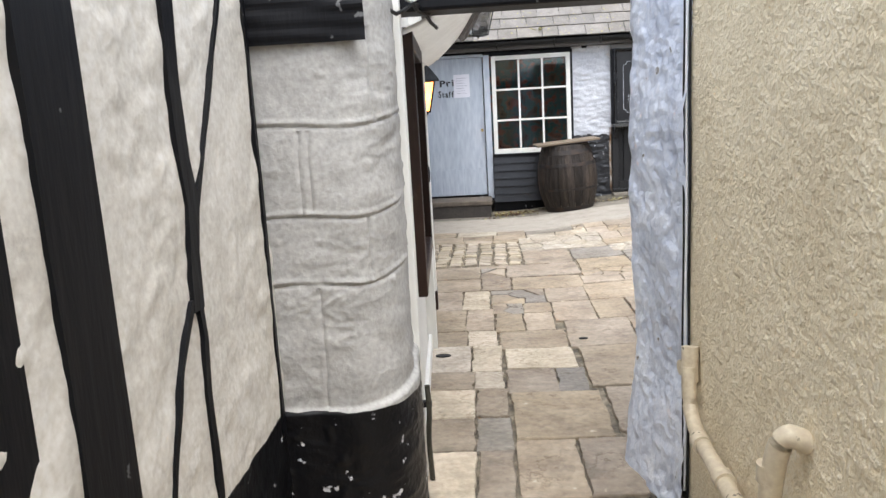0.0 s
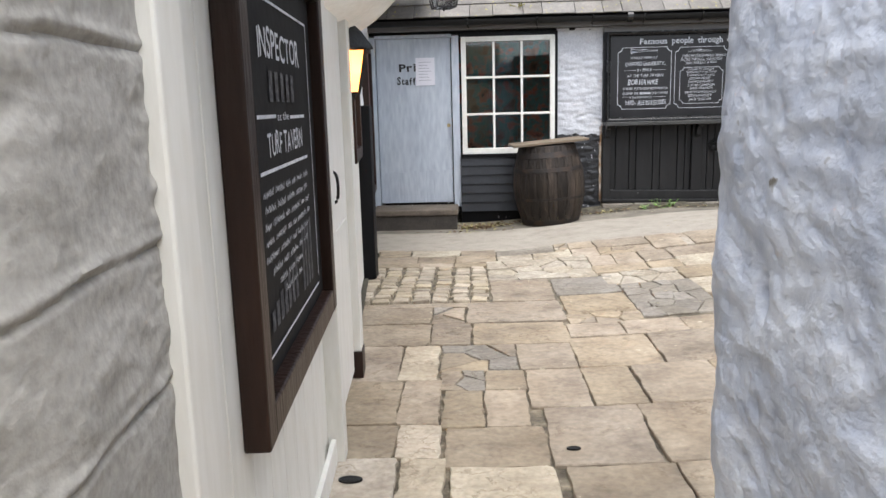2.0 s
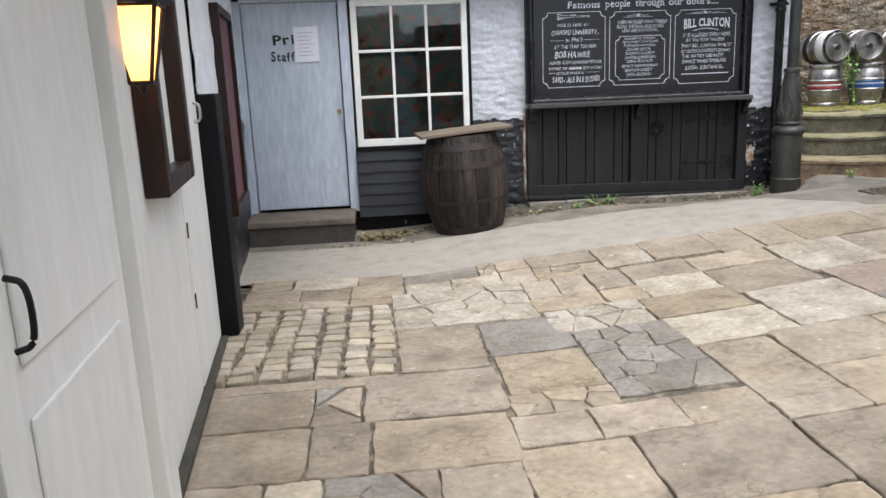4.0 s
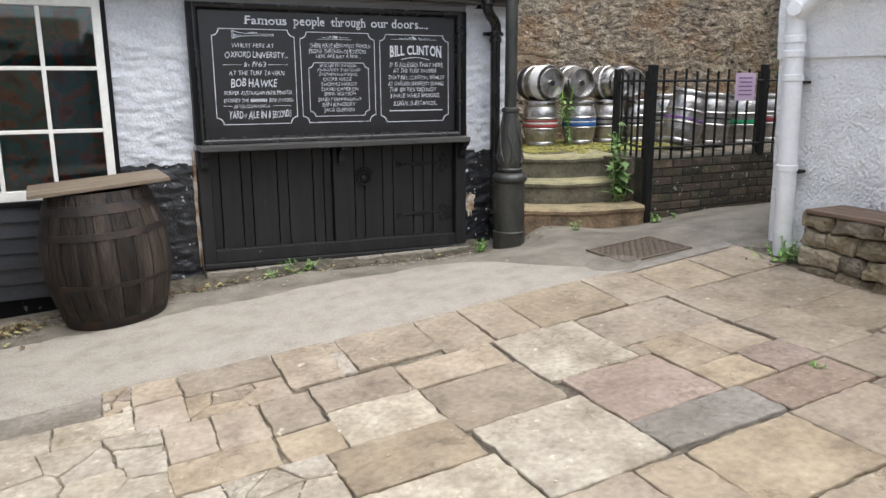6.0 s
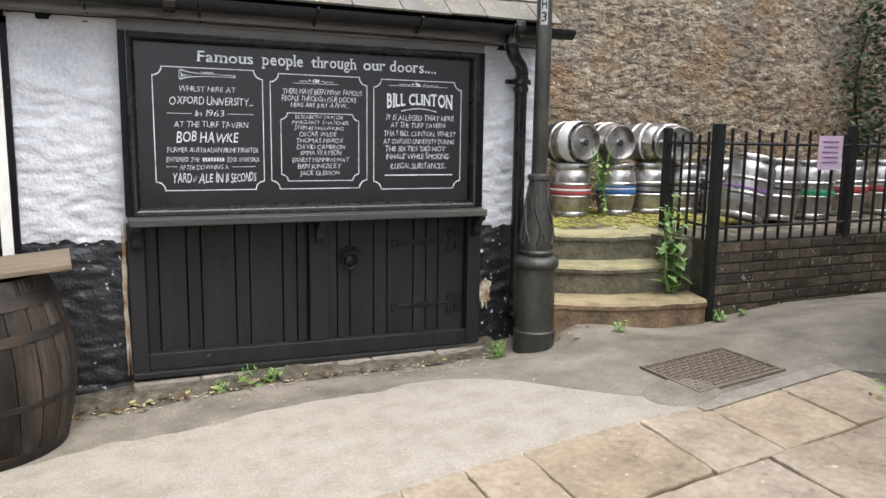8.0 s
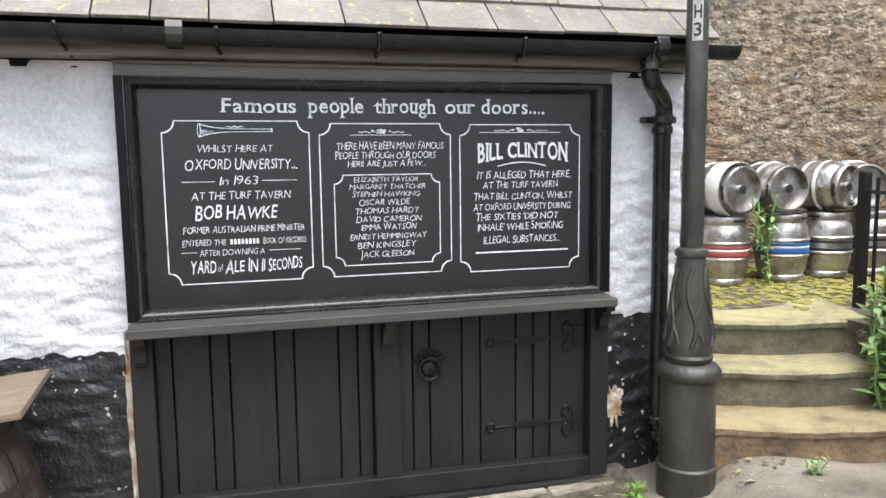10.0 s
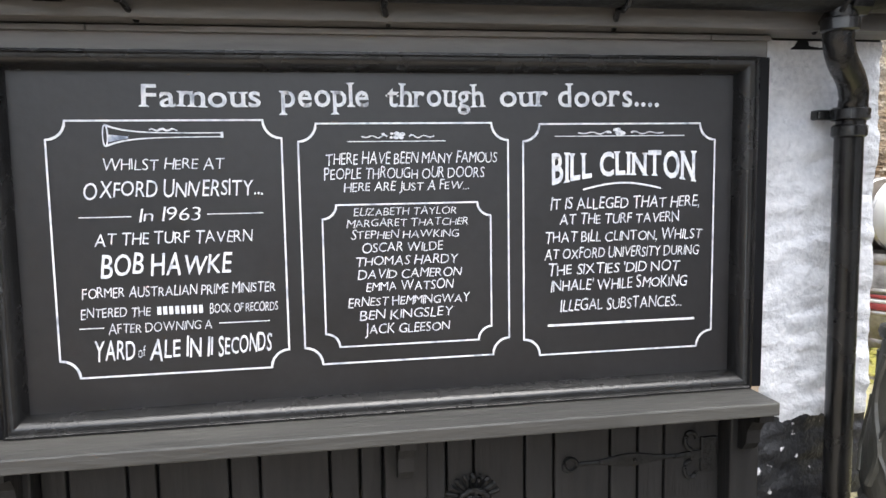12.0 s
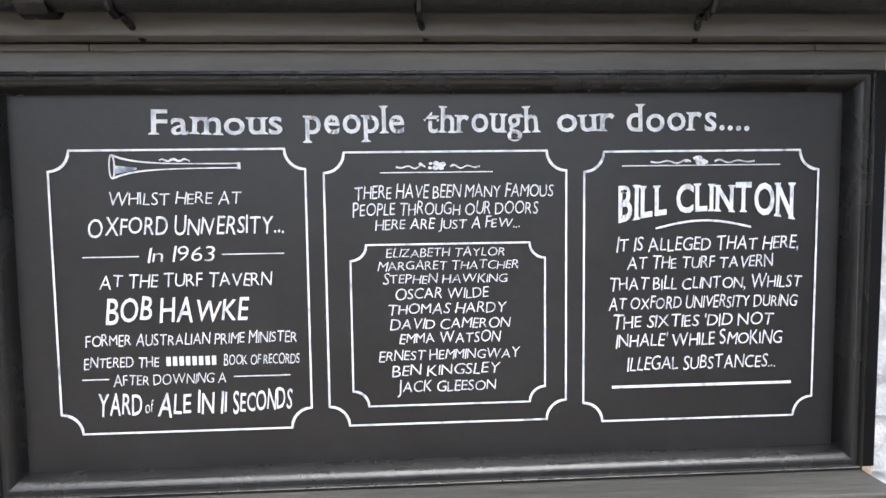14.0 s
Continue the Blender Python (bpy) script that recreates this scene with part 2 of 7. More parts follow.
BARREL_OAK = surface("weathered_oak", [(0.012, 0.0095, 0.008), (0.034, 0.0255, 0.019), (0.078, 0.056, 0.041)], 7, 0.62, 0.8, 60, streak=(1, 1, 0.16), jitter=0.45, grain=0.7, depth=0.015)
HOOP_IRON = surface("rusty_hoop", [(0.012, 0.0112, 0.0108), (0.024, 0.0195, 0.017), (0.06, 0.034, 0.020)], 7, 0.6, 0.4, 60, metal=0.3)
PLANK_OAK = surface("bare_plank", [(0.085, 0.066, 0.048), (0.20, 0.155, 0.105)], 9, 0.7, 0.5, 60, streak=(0.15, 1, 1))
DARK_WOOD = surface("dark_stained_wood", [(0.014, 0.0068, 0.0048), (0.034, 0.017, 0.0115)], 9, 0.4, 0.3, 60, streak=(1, 1, 0.15))
STEEL = surface("brushed_keg_steel", [(0.24, 0.225, 0.205), (0.47, 0.455, 0.44), (0.66, 0.65, 0.64)], 9, 0.36, 0.4, 40, metal=1.0)
LAMP_IRON = surface("weathered_lamp_iron", [(0.014, 0.0145, 0.0135), (0.034, 0.034, 0.029), (0.062, 0.060, 0.049)], 5, 0.42, 0.5, 45, streak=(1, 1, 0.5), fleck=((0.20, 0.19, 0.17), 0.27))
KEG_RED = plain("keg_red_band", (0.30, 0.05, 0.05), 0.45)
KEG_BLUE = plain("keg_blue_band", (0.025, 0.10, 0.30), 0.45)
KEG_DARK = plain("keg_black_band", (0.02, 0.02, 0.025), 0.45)
KEG_WHITE = plain("keg_white_band", (0.75, 0.75, 0.74), 0.45)
FLAG = surface("york_stone_flag", [(0.20, 0.157, 0.111), (0.285, 0.228, 0.160), (0.332, 0.268, 0.189), (0.36, 0.288, 0.20)], 4.5, 0.75, 0.75, 30, jitter=0.16, depth=0.011, fleck=((0.5, 0.44, 0.34), 0.29), crack=1.5, grain=0.42)
FLAG_PALE = surface("pale_limestone_flag", [(0.245, 0.205, 0.15), (0.365, 0.318, 0.245), (0.47, 0.42, 0.335)], 5, 0.8, 0.85, 34, jitter=0.12, depth=0.012, fleck=((0.6, 0.54, 0.43), 0.32), crack=2.2, grain=0.45)
FLAG_WHITE = surface("bleached_limestone_flag", [(0.40, 0.338, 0.25), (0.52, 0.448, 0.345), (0.59, 0.515, 0.405)], 5, 0.8, 0.8, 34, jitter=0.12, depth=0.012, crack=1.8, grain=0.42)
FLAG_GREY = surface("grey_slate_flag", [(0.19, 0.168, 0.135), (0.285, 0.255, 0.215)], 5, 0.7, 0.85, 34, jitter=0.12, depth=0.012, crack=2.0, grain=0.45)
FLAG_RED = surface("pink_sandstone_flag", [(0.25, 0.185, 0.14), (0.335, 0.25, 0.195)], 4, 0.75, 0.8, 32, jitter=0.1, depth=0.012, crack=1.5, grain=0.42)
DIRT = surface("black_soil", [(0.03, 0.026, 0.02), (0.08, 0.07, 0.05), (0.15, 0.135, 0.10)], 16, 0.95, 0.9, 60)
JOINT = surface("joint_dirt", [(0.022, 0.018, 0.014), (0.06, 0.05, 0.036), (0.13, 0.11, 0.08), (0.30, 0.26, 0.19)], 9, 0.95, 0.8, 70)
COBBLE = surface("pale_setts", [(0.26, 0.215, 0.152), (0.41, 0.345, 0.25)], 9, 0.8, 0.6, 60, jitter=0.2)
ASPHALT = surface("worn_asphalt", [(0.255, 0.226, 0.187), (0.315, 0.285, 0.24), (0.345, 0.315, 0.268)], 7.0, 0.9, 0.8, 90, fleck=((0.4, 0.38, 0.34), 0.3))
ASPHALT_DARK = surface("damp_dark_asphalt", [(0.105, 0.093, 0.074), (0.185, 0.164, 0.132), (0.255, 0.228, 0.186)], 3.5, 0.85, 0.9, 70, fleck=((0.32, 0.29, 0.24), 0.3))
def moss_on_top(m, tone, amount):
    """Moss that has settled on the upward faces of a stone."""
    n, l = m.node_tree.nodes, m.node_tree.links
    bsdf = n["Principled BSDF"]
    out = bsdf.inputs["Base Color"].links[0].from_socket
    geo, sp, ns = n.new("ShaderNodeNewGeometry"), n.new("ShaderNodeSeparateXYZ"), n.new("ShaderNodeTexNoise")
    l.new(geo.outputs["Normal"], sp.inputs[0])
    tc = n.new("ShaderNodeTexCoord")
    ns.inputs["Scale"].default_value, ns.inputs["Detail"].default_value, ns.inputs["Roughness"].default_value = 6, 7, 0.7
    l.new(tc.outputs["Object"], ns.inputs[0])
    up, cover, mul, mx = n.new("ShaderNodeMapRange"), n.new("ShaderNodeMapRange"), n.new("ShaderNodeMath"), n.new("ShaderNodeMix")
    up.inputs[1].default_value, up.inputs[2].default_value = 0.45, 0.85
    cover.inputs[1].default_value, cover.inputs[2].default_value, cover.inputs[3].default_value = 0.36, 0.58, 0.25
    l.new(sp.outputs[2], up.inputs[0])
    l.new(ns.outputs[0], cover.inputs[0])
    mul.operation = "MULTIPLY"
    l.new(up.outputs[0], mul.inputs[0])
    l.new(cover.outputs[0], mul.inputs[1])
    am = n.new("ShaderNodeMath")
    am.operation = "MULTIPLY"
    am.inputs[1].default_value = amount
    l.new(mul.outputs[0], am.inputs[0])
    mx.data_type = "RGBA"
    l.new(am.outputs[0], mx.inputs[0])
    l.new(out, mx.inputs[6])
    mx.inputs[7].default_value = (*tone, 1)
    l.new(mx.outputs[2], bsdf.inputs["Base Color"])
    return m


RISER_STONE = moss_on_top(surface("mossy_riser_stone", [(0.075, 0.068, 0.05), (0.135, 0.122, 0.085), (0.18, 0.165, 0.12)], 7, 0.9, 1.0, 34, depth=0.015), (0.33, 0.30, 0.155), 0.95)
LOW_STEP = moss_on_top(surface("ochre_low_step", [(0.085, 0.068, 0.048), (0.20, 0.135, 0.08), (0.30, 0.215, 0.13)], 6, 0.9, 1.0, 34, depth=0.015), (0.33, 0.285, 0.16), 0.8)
OLD_STONE = rubble_face("old_rubble_wall")
BRICK = surface("dark_brick", [(0.02, 0.019, 0.013), (0.05, 0.046, 0.026), (0.075, 0.052, 0.035), (0.115, 0.085, 0.06)], 6, 0.9, 0.8, 50, jitter=0.5, fleck=((0.26, 0.24, 0.20), 0.35), grain=0.6)
MORTAR = surface("dirty_mortar", [(0.03, 0.028, 0.02), (0.075, 0.068, 0.048)], 8, 0.95, 0.6, 60)
SLATE = surface("stone_slate", [(0.125, 0.113, 0.098), (0.20, 0.182, 0.16)], 6, 0.85, 0.5, 50, jitter=0.18, fleck=((0.30, 0.26, 0.08), 0.34))
WHITE_PIPE = surface("white_pipe_paint", [(0.74, 0.74, 0.74), (0.84, 0.84, 0.85)], 6, 0.4, 0.15, 40)
LEAF = surface("leaf_green", [(0.11, 0.23, 0.035), (0.23, 0.40, 0.09)], 20, 0.6, 0.2, 80, jitter=0.3)
MOSS = surface("moss", [(0.10, 0.11, 0.02), (0.24, 0.22, 0.04), (0.2, 0.17, 0.09)], 16, 0.95, 0.8, 80)
IVY = surface("ivy_green", [(0.02, 0.05, 0.015), (0.05, 0.09, 0.03)], 20, 0.6, 0.2, 80, jitter=0.3)
PAPER = plain("paper", (0.78, 0.78, 0.84), 0.8)
LILAC = plain("lilac_paper", (0.55, 0.42, 0.56), 0.7)

# old matt paint reflects little
for m in (PILLAR_WASH, CREAM_PLASTER, BLACK_TIMBER, FADED_BLACK, CHALK_BOARD, DARK_WOOD, IRON, BARREL_OAK):
    m.node_tree.nodes["Principled BSDF"].inputs["Specular IOR Level"].default_value = 0.18 if m in (BLACK_TIMBER, CHALK_BOARD) else 0.28


# ---- building helpers ----
def part(name, bm, material, parent=None, label="", smooth=False):
    me = bpy.data.meshes.new(name)
    bm.normal_update()
    bm.to_mesh(me)
    bm.free()
    me.materials.append(material)
    if smooth:
        me.polygons.foreach_set("use_smooth", [True] * len(me.polygons))
        me.set_sharp_from_angle(angle=radians(42))
    ob = new(name, me)
    if parent:
        ob.parent = parent
    if label:
        ob["label"] = label
    return ob


def thing(name, label, category, group="", m=None, kind=""):
    ob = new(name)
    if m is not None:
        ob.matrix_basis = m
    return tagged(ob, label, category, group, kind)


def box(bm, x0, x1, y0, y1, z0, z1, bevel=0.0):
    r = bmesh.ops.create_cube(bm, size=1, matrix=Matrix.Translation(((x0 + x1) / 2, (y0 + y1) / 2, (z0 + z1) / 2)) @ Matrix.Diagonal((abs(x1 - x0), abs(y1 - y0), abs(z1 - z0), 1)))
    if bevel:
        edges = list({e for v in r["verts"] for e in v.link_edges})
        bmesh.ops.bevel(bm, geom=edges, offset=bevel, segments=2, affect="EDGES", profile=0.5)
    return bm


def boxes(*dims, bevel=0.0):
    bm = bmesh.new()
    for d in dims:
        box(bm, *d, bevel=bevel)
    return bm


def lathe(profile, segments=32, z_caps=True):
    """Turns (radius, height) pairs about z."""
    bm = bmesh.new()
    rings = []
    for r, z in profile:
        rings.append([bm.verts.new((r * math.cos(2 * math.pi * k / segments), r * math.sin(2 * math.pi * k / segments), z)) for k in range(segments)])
    for a, b in zip(rings, rings[1:]):
        for k in range(segments):
            bm.faces.new((a[k], a[(k + 1) % segments], b[(k + 1) % segments], b[k]))
    if z_caps:
        bm.faces.new(rings[0][::-1])
        bm.faces.new(rings[-1])
    return bm


def tube(points, radius, segments=14):
    """A round pipe along points."""
    bm = bmesh.new()
    pts = [Vector(p) for p in points]
    rings = []
    for i, p in enumerate(pts):
        d = (pts[min(i + 1, len(pts) - 1)] - pts[max(i - 1, 0)]).normalized()
        u = d.cross(Vector((0.13, 0.21, 0.97)) if abs(d.z) < 0.9 else Vector((1, 0.1, 0))).normalized()
        w = d.cross(u)
        rings.append([bm.verts.new(p + radius * (u * math.cos(2 * math.pi * k / segments) + w * math.sin(2 * math.pi * k / segments))) for k in range(segments)])
    for a, b in zip(rings, rings[1:]):
        for k in range(segments):
            bm.faces.new((a[k], a[(k + 1) % segments], b[(k + 1) % segments], b[k]))
    bm.faces.new(rings[0][::-1])
    bm.faces.new(rings[-1])
    bmesh.ops.recalc_face_normals(bm, faces=bm.faces)
    return bm


def bend(points, steps=6):
    """Rounds a polyline into a smooth run of points."""
    pts = [Vector(p) for p in points]
    out = [pts[0]]
    for a, b, c in zip(pts, pts[1:], pts[2:]):
        p, q = b.lerp(a, 0.45), b.lerp(c, 0.45)
        for k in range(steps + 1):
            s = k / steps
            out.append(p.lerp(b, s).lerp(b.lerp(q, s), s))
    out.append(pts[-1])
    return out


def rough_sheet(origin, u, v, nu, nv, relief):
    """A grid from origin along u and v, pushed out along u x v by relief(point)."""
    origin, u, v = Vector(origin), Vector(u), Vector(v)
    nrm = u.cross(v).normalized()
    bm = bmesh.new()
    g = []
    for j in range(nv + 1):
        row = []
        for i in range(nu + 1):
            p = origin + u * (i / nu) + v * (j / nv)
            row.append(bm.verts.new(p + nrm * relief(p)))
        g.append(row)
    for j in range(nv):
        for i in range(nu):
            bm.faces.new((g[j][i], g[j][i + 1], g[j + 1][i + 1], g[j + 1][i]))
    return bm


def rubble(scale, amount, flat=1.0):
    """Relief of courses of rounded rubble under many coats of wash."""
    def f(p):
        q = Vector((p.x * scale, p.y * scale, p.z * scale * flat))
        d = noise.voronoi(q)[0]
        return amount * (min(d[1] - d[0], 0.5) * 1.0 + 0.45 * noise.noise(q * 3.1) + 0.6 * noise.noise(q * 0.6) + 0.25 * noise.noise(Vector((q.x * 1.2, q.y, q.z * 2.6))) + 0.14 * noise.noise(q * 7))
    return f


def soft(a, b, v):
    s = min(1, max(0, (v - a) / (b - a)))
    return s * s * (3 - 2 * s)


def ground_z(x, y):
    """The yard rises towards +x and a little towards the pub's front."""
    k = 0.3
    rise = 0.092 * k * math.log1p(math.exp(min(40, (x - 1.0) / k)))
    dip = 0.14 * soft(9.2, 10.2, y) * soft(2.0, 3.8, x) * (1 - soft(4.14, 4.4, x)) + 0.085 * soft(9.1, 9.7, y) * soft(4.4, 5.0, x)
    return min(rise, 0.46) + 0.05 * soft(7.5, 8.6, y) * soft(0.2, 1.4, x) - dip


# ---- ground ----
bm = bmesh.new()
cols, lines = [], []
for i in range(71):
    cols.append(-8 + 24 * i / 70)
for j in range(71):
    lines.append(-6 + 24 * j / 70)
far = [-400, -60]
cols = far + cols + [60, 400]
lines = far + lines + [60, 400]
g = [[bm.verts.new((x, y, ground_z(x, y) - (0.016 if y < 8.7 else 0.05))) for x in cols] for y in lines]
for j in range(len(lines) - 1):
    for i in range(len(cols) - 1):
        bm.faces.new((g[j][i], g[j][i + 1], g[j + 1][i + 1], g[j + 1][i]))
ground = tagged(part("ground", bm, JOINT), "dirt and mortar bed under the yard's paving", "ground", kind="structure")

# ---- pub front ----
FY = 10.35
def wall_piece(name, x0, x1, z0, z1, label, y=FY, thick=0.35, mat=WHITEWASH, relief=rubble(5.0, 0.019, 1.9)):
    bm = rough_sheet((x0, y, z0), (x1 - x0, 0, 0), (0, 0, z1 - z0), max(2, int((x1 - x0) / 0.012)), max(2, int((z1 - z0) / 0.012)), relief)
    box(bm, x0, x1, y + 0.035, y + thick, z0, z1)
    return tagged(part(name, bm, mat, smooth=True), label, "wall", kind="structure")
wall_piece("wall_pub_middle", 1.19, 1.72, -0.1, 2.165, "whitewashed rubble wall with a black tarred base")
wall_piece("wall_pub_end", 3.85, 4.28, -0.1, 2.165, "whitewashed rubble wall end with a black tarred base")
wall_piece("wall_pub_above", -1.1, 4.28, 2.14, 2.34, "black painted timber fascia under the eaves", mat=BLACK_TIMBER, relief=lambda p: 0.0)
bm = boxes((4.24, 4.28, FY + 0.36, 12.2, -0.1, 2.4), (-1.1, -1.0, FY + 0.36, 12.2, -0.1, 2.4), (-1.1, 4.28, 12.1, 12.2, -0.1, 2.4))
tagged(part("wall_pub_back", bm, WHITEWASH), "plain back walls of the pub outhouse", "wall", kind="structure")
# box room behind the window; coloured blotches stand in for glass reflections and clutter
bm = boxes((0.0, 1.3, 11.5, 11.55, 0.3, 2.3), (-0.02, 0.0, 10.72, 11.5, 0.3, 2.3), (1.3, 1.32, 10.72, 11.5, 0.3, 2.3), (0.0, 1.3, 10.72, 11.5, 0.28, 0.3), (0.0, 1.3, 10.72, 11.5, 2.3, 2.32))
REFLECTION_BLOTCHES = surface("reflection_blotches", [(0.02, 0.02, 0.02), (0.16, 0.11, 0.08), (0.05, 0.19, 0.20), (0.38, 0.13, 0.09), (0.03, 0.03, 0.03)], 6, 0.8, 0.2, 30)
tagged(part("wall_window_room", bm, REFLECTION_BLOTCHES), "box room behind the sash window, blotched for reflections and dim clutter", "wall", kind="structure")

# stone wall behind the kegs
def old_wall(p):
    q = Vector((p.x * 3.6, p.y, p.z * 8.5)) + 0.9 * noise.noise_vector(p * 2.4)
    d = noise.voronoi(q)[0]
    flake = noise.noise(Vector((p.x * 8, 1, p.z * 24))) * soft(-0.2, 0.4, noise.noise(p * 1.1))
    return 0.04 * min(d[1] - d[0], 0.3) + 0.035 * noise.noise(p * 1.3) + 0.007 * flake + 0.009 * noise.noise(Vector((p.x * 15, 2, p.z * 19)))
bm = rough_sheet((4.0, 12.25, 0.2), (7.0, 0, 0), (0, 0, 4.6), 420, 330, old_wall)
box(bm, 4.0, 11.0, 12.3, 12.7, 0.2, 4.8)
tagged(part("wall_stone_north", bm, OLD_STONE, smooth=True), "tall weathered rubble stone wall behind the keg store", "wall", kind="structure")

# ---- passage ----
def old_plaster(p):
    where = soft(-0.1, 0.4, noise.noise(p * 3.1))
    return 0.007 * noise.noise(p * 1.7) + 0.005 * noise.noise(p * 5) + 0.004 * noise.noise(p * 11) + (0.0015 + 0.003 * where) * noise.noise(p * 24) + 0.018 * max(0, noise.noise(p * 12) - 0.36) - 0.03 * max(0, noise.noise(p * 5.5 + Vector((9, 4, 2))) - 0.5)
bm = rough_sheet((-0.585, -3.0, -0.1), (-0.03, 5.32, 0), (0, 0, 2.1), 520, 210, old_plaster)
box(bm, -1.0, -0.66, -3.0, 2.3, -0.1, 2.0)
tagged(part("wall_passage_west", bm, CREAM_PLASTER, smooth=True), "cream plastered passage wall with crooked black timbers", "wall", kind="structure")
bm = rough_sheet((0.715, 2.42, -0.1), (0, -5.42, 0), (0, 0, 2.2), 640, 290, lambda p: 0.006 * noise.noise(p * 2) + 0.0034 * noise.noise(p * 38) + 0.0022 * noise.noise(p * 70))
box(bm, 0.755, 1.1, -3.0, 2.4, -0.1, 2.1)
tagged(part("wall_passage_east", bm, RENDER_BEIGE, smooth=True), "beige roughcast passage wall", "wall", kind="structure")
def lumpy(p):
    return 0.024 * noise.noise(p * 2.6) + 0.008 * noise.noise(p * 7) + 0.007 * (0.4 - abs(noise.noise(Vector((p.x * 9, p.y * 9, p.z * 7))))) + 0.003 * noise.noise(p * 18) + 0.007 * (0.4 - abs(noise.noise(p * 15 + Vector((4, 2, 8))))) + 0.003 * noise.noise(p * 34) - 0.022 * max(0, noise.noise(p * 9 + Vector((2, 7, 1))) - 0.4) - 0.03 * max(0, 1 - math.hypot((p.y - 2.72) / 0.016, (p.z - 1.07) / 0.045))
def pier_outline(s):
    """West face of the pier, then round its far corner to the east."""
    if s < 0.42:
        return Vector((0.705 - 0.10 * s / 0.42, 2.40 + s, 0))
    if s < 0.62:
        q = (s - 0.42) / 0.2 * math.pi / 2
        return Vector((0.605 + 0.13 * (1 - math.cos(q)), 2.82 + 0.13 * math.sin(q), 0))
    return Vector((0.735 + (s - 0.62), 2.95, 0))
bm = bmesh.new()
rows_ = []
for j in range(341):
    z = -0.1 + 2.3 * j / 340
    row = []
    for i in range(141):
        s = 1.0 * i / 140
        p, t = pier_outline(s), (pier_outline(s + 0.01) - pier_outline(s)).normalized()
        p.z = z
        nrm = Vector((-t.y, t.x, 0))
        row.append(bm.verts.new(p + nrm * (lumpy(p) + 0.03 * soft(0.55, 0.0, z))))
    rows_.append(row)
for a, b in zip(rows_, rows_[1:]):
    for i in range(140):
        bm.faces.new((a[i + 1], a[i], b[i], b[i + 1]))
box(bm, 0.78, 1.12, 2.43, 2.90, -0.1, 2.15)
bmesh.ops.recalc_face_normals(bm, faces=bm.faces)
tagged(part("wall_blue_pier", bm, BLUE_WASH, smooth=True), "lumpy blue-white washed stone pier at the passage end", "wall", kind="structure")

def pillar_outline(s):
    if s < 0.26:
        return Vector((-0.64 + s, 2.195, 0))
    if s < 0.56:
        q = (s - 0.26) / 0.30 * math.pi / 2
        return Vector((-0.38 + 0.16 * math.sin(q), 2.195 + 0.225 * (1 - math.cos(q)), 0))
    return Vector((-0.22 - 0.1 * (s - 0.56), 2.42 + (s - 0.56), 0))
def layered_wash(p):
    """Lumps and flaked edges left by many coats of paint over stone."""
    where = soft(-0.25, 0.35, noise.noise(p * 2.7 + Vector((3, 1, 5))))
    r = 0.008 * noise.noise(p * 3) + 0.006 * noise.noise(Vector((p.x * 8, p.y * 8, p.z * 12)))
    r += (0.001 + 0.006 * where) * (0.45 - abs(noise.noise(Vector((p.x * 9, p.y * 9, p.z * 21)))))
    r += (0.001 + 0.0055 * where * soft(-0.1, 0.35, noise.noise(p * 6.3))) * (0.35 - abs(noise.noise(Vector((p.x * 21, p.y * 21, p.z * 34)))))
    return r + 0.010 * max(0, noise.noise(p * 22) - 0.36)
bm = bmesh.new()
rows_ = []
SEAMS = (0.925, 1.135, 1.41)
NS, NZ = 190, 380
for j in range(NZ + 1):
    z = -0.1 + 1.95 * j / NZ
    row = []
    for i in range(NS + 1):
        s = i / NS
        p, t = pillar_outline(s), (pillar_outline(s + 0.01) - pillar_outline(s)).normalized()
        p.z = z
        nrm = Vector((t.y, -t.x, 0))
        r = layered_wash(p)
        for sz in SEAMS:
            d = z - sz - 0.03 * soft(0.3, 0.6, s) - 0.012 * noise.noise(Vector((s * 4, sz, 0)))
            r += (-0.010 * math.exp(-(d / 0.0055) ** 2) + 0.006 * math.exp(-((d - 0.013) / 0.008) ** 2)) * (0.6 + 0.6 * noise.noise(Vector((s * 9, sz * 7, 2))))
        for ss, za, zb in ((0.145, 1.14, 1.40), (0.175, 1.16, 1.40), (0.17, 0.53, 0.92), (0.40, 1.42, 1.7), (0.36, 0.935, 1.13)):
            if za < z < zb:
                r -= 0.006 * math.exp(-((s - ss - 0.01 * noise.noise((z * 8, ss, 0))) / 0.006) ** 2)
        r += 0.018 * soft(0.53, 0.51, z - 0.04 * soft(0.2, 0.6, s))
        row.append(bm.verts.new(p + nrm * r))
    rows_.append(row)
for a, b in zip(rows_, rows_[1:]):
    for i in range(NS):
        bm.faces.new((a[i], a[i + 1], b[i + 1], b[i]))
tagged(part("wall_pillar", bm, PILLAR_WASH, smooth=True), "rounded painted stone pillar with a black base", "wall", kind="structure")


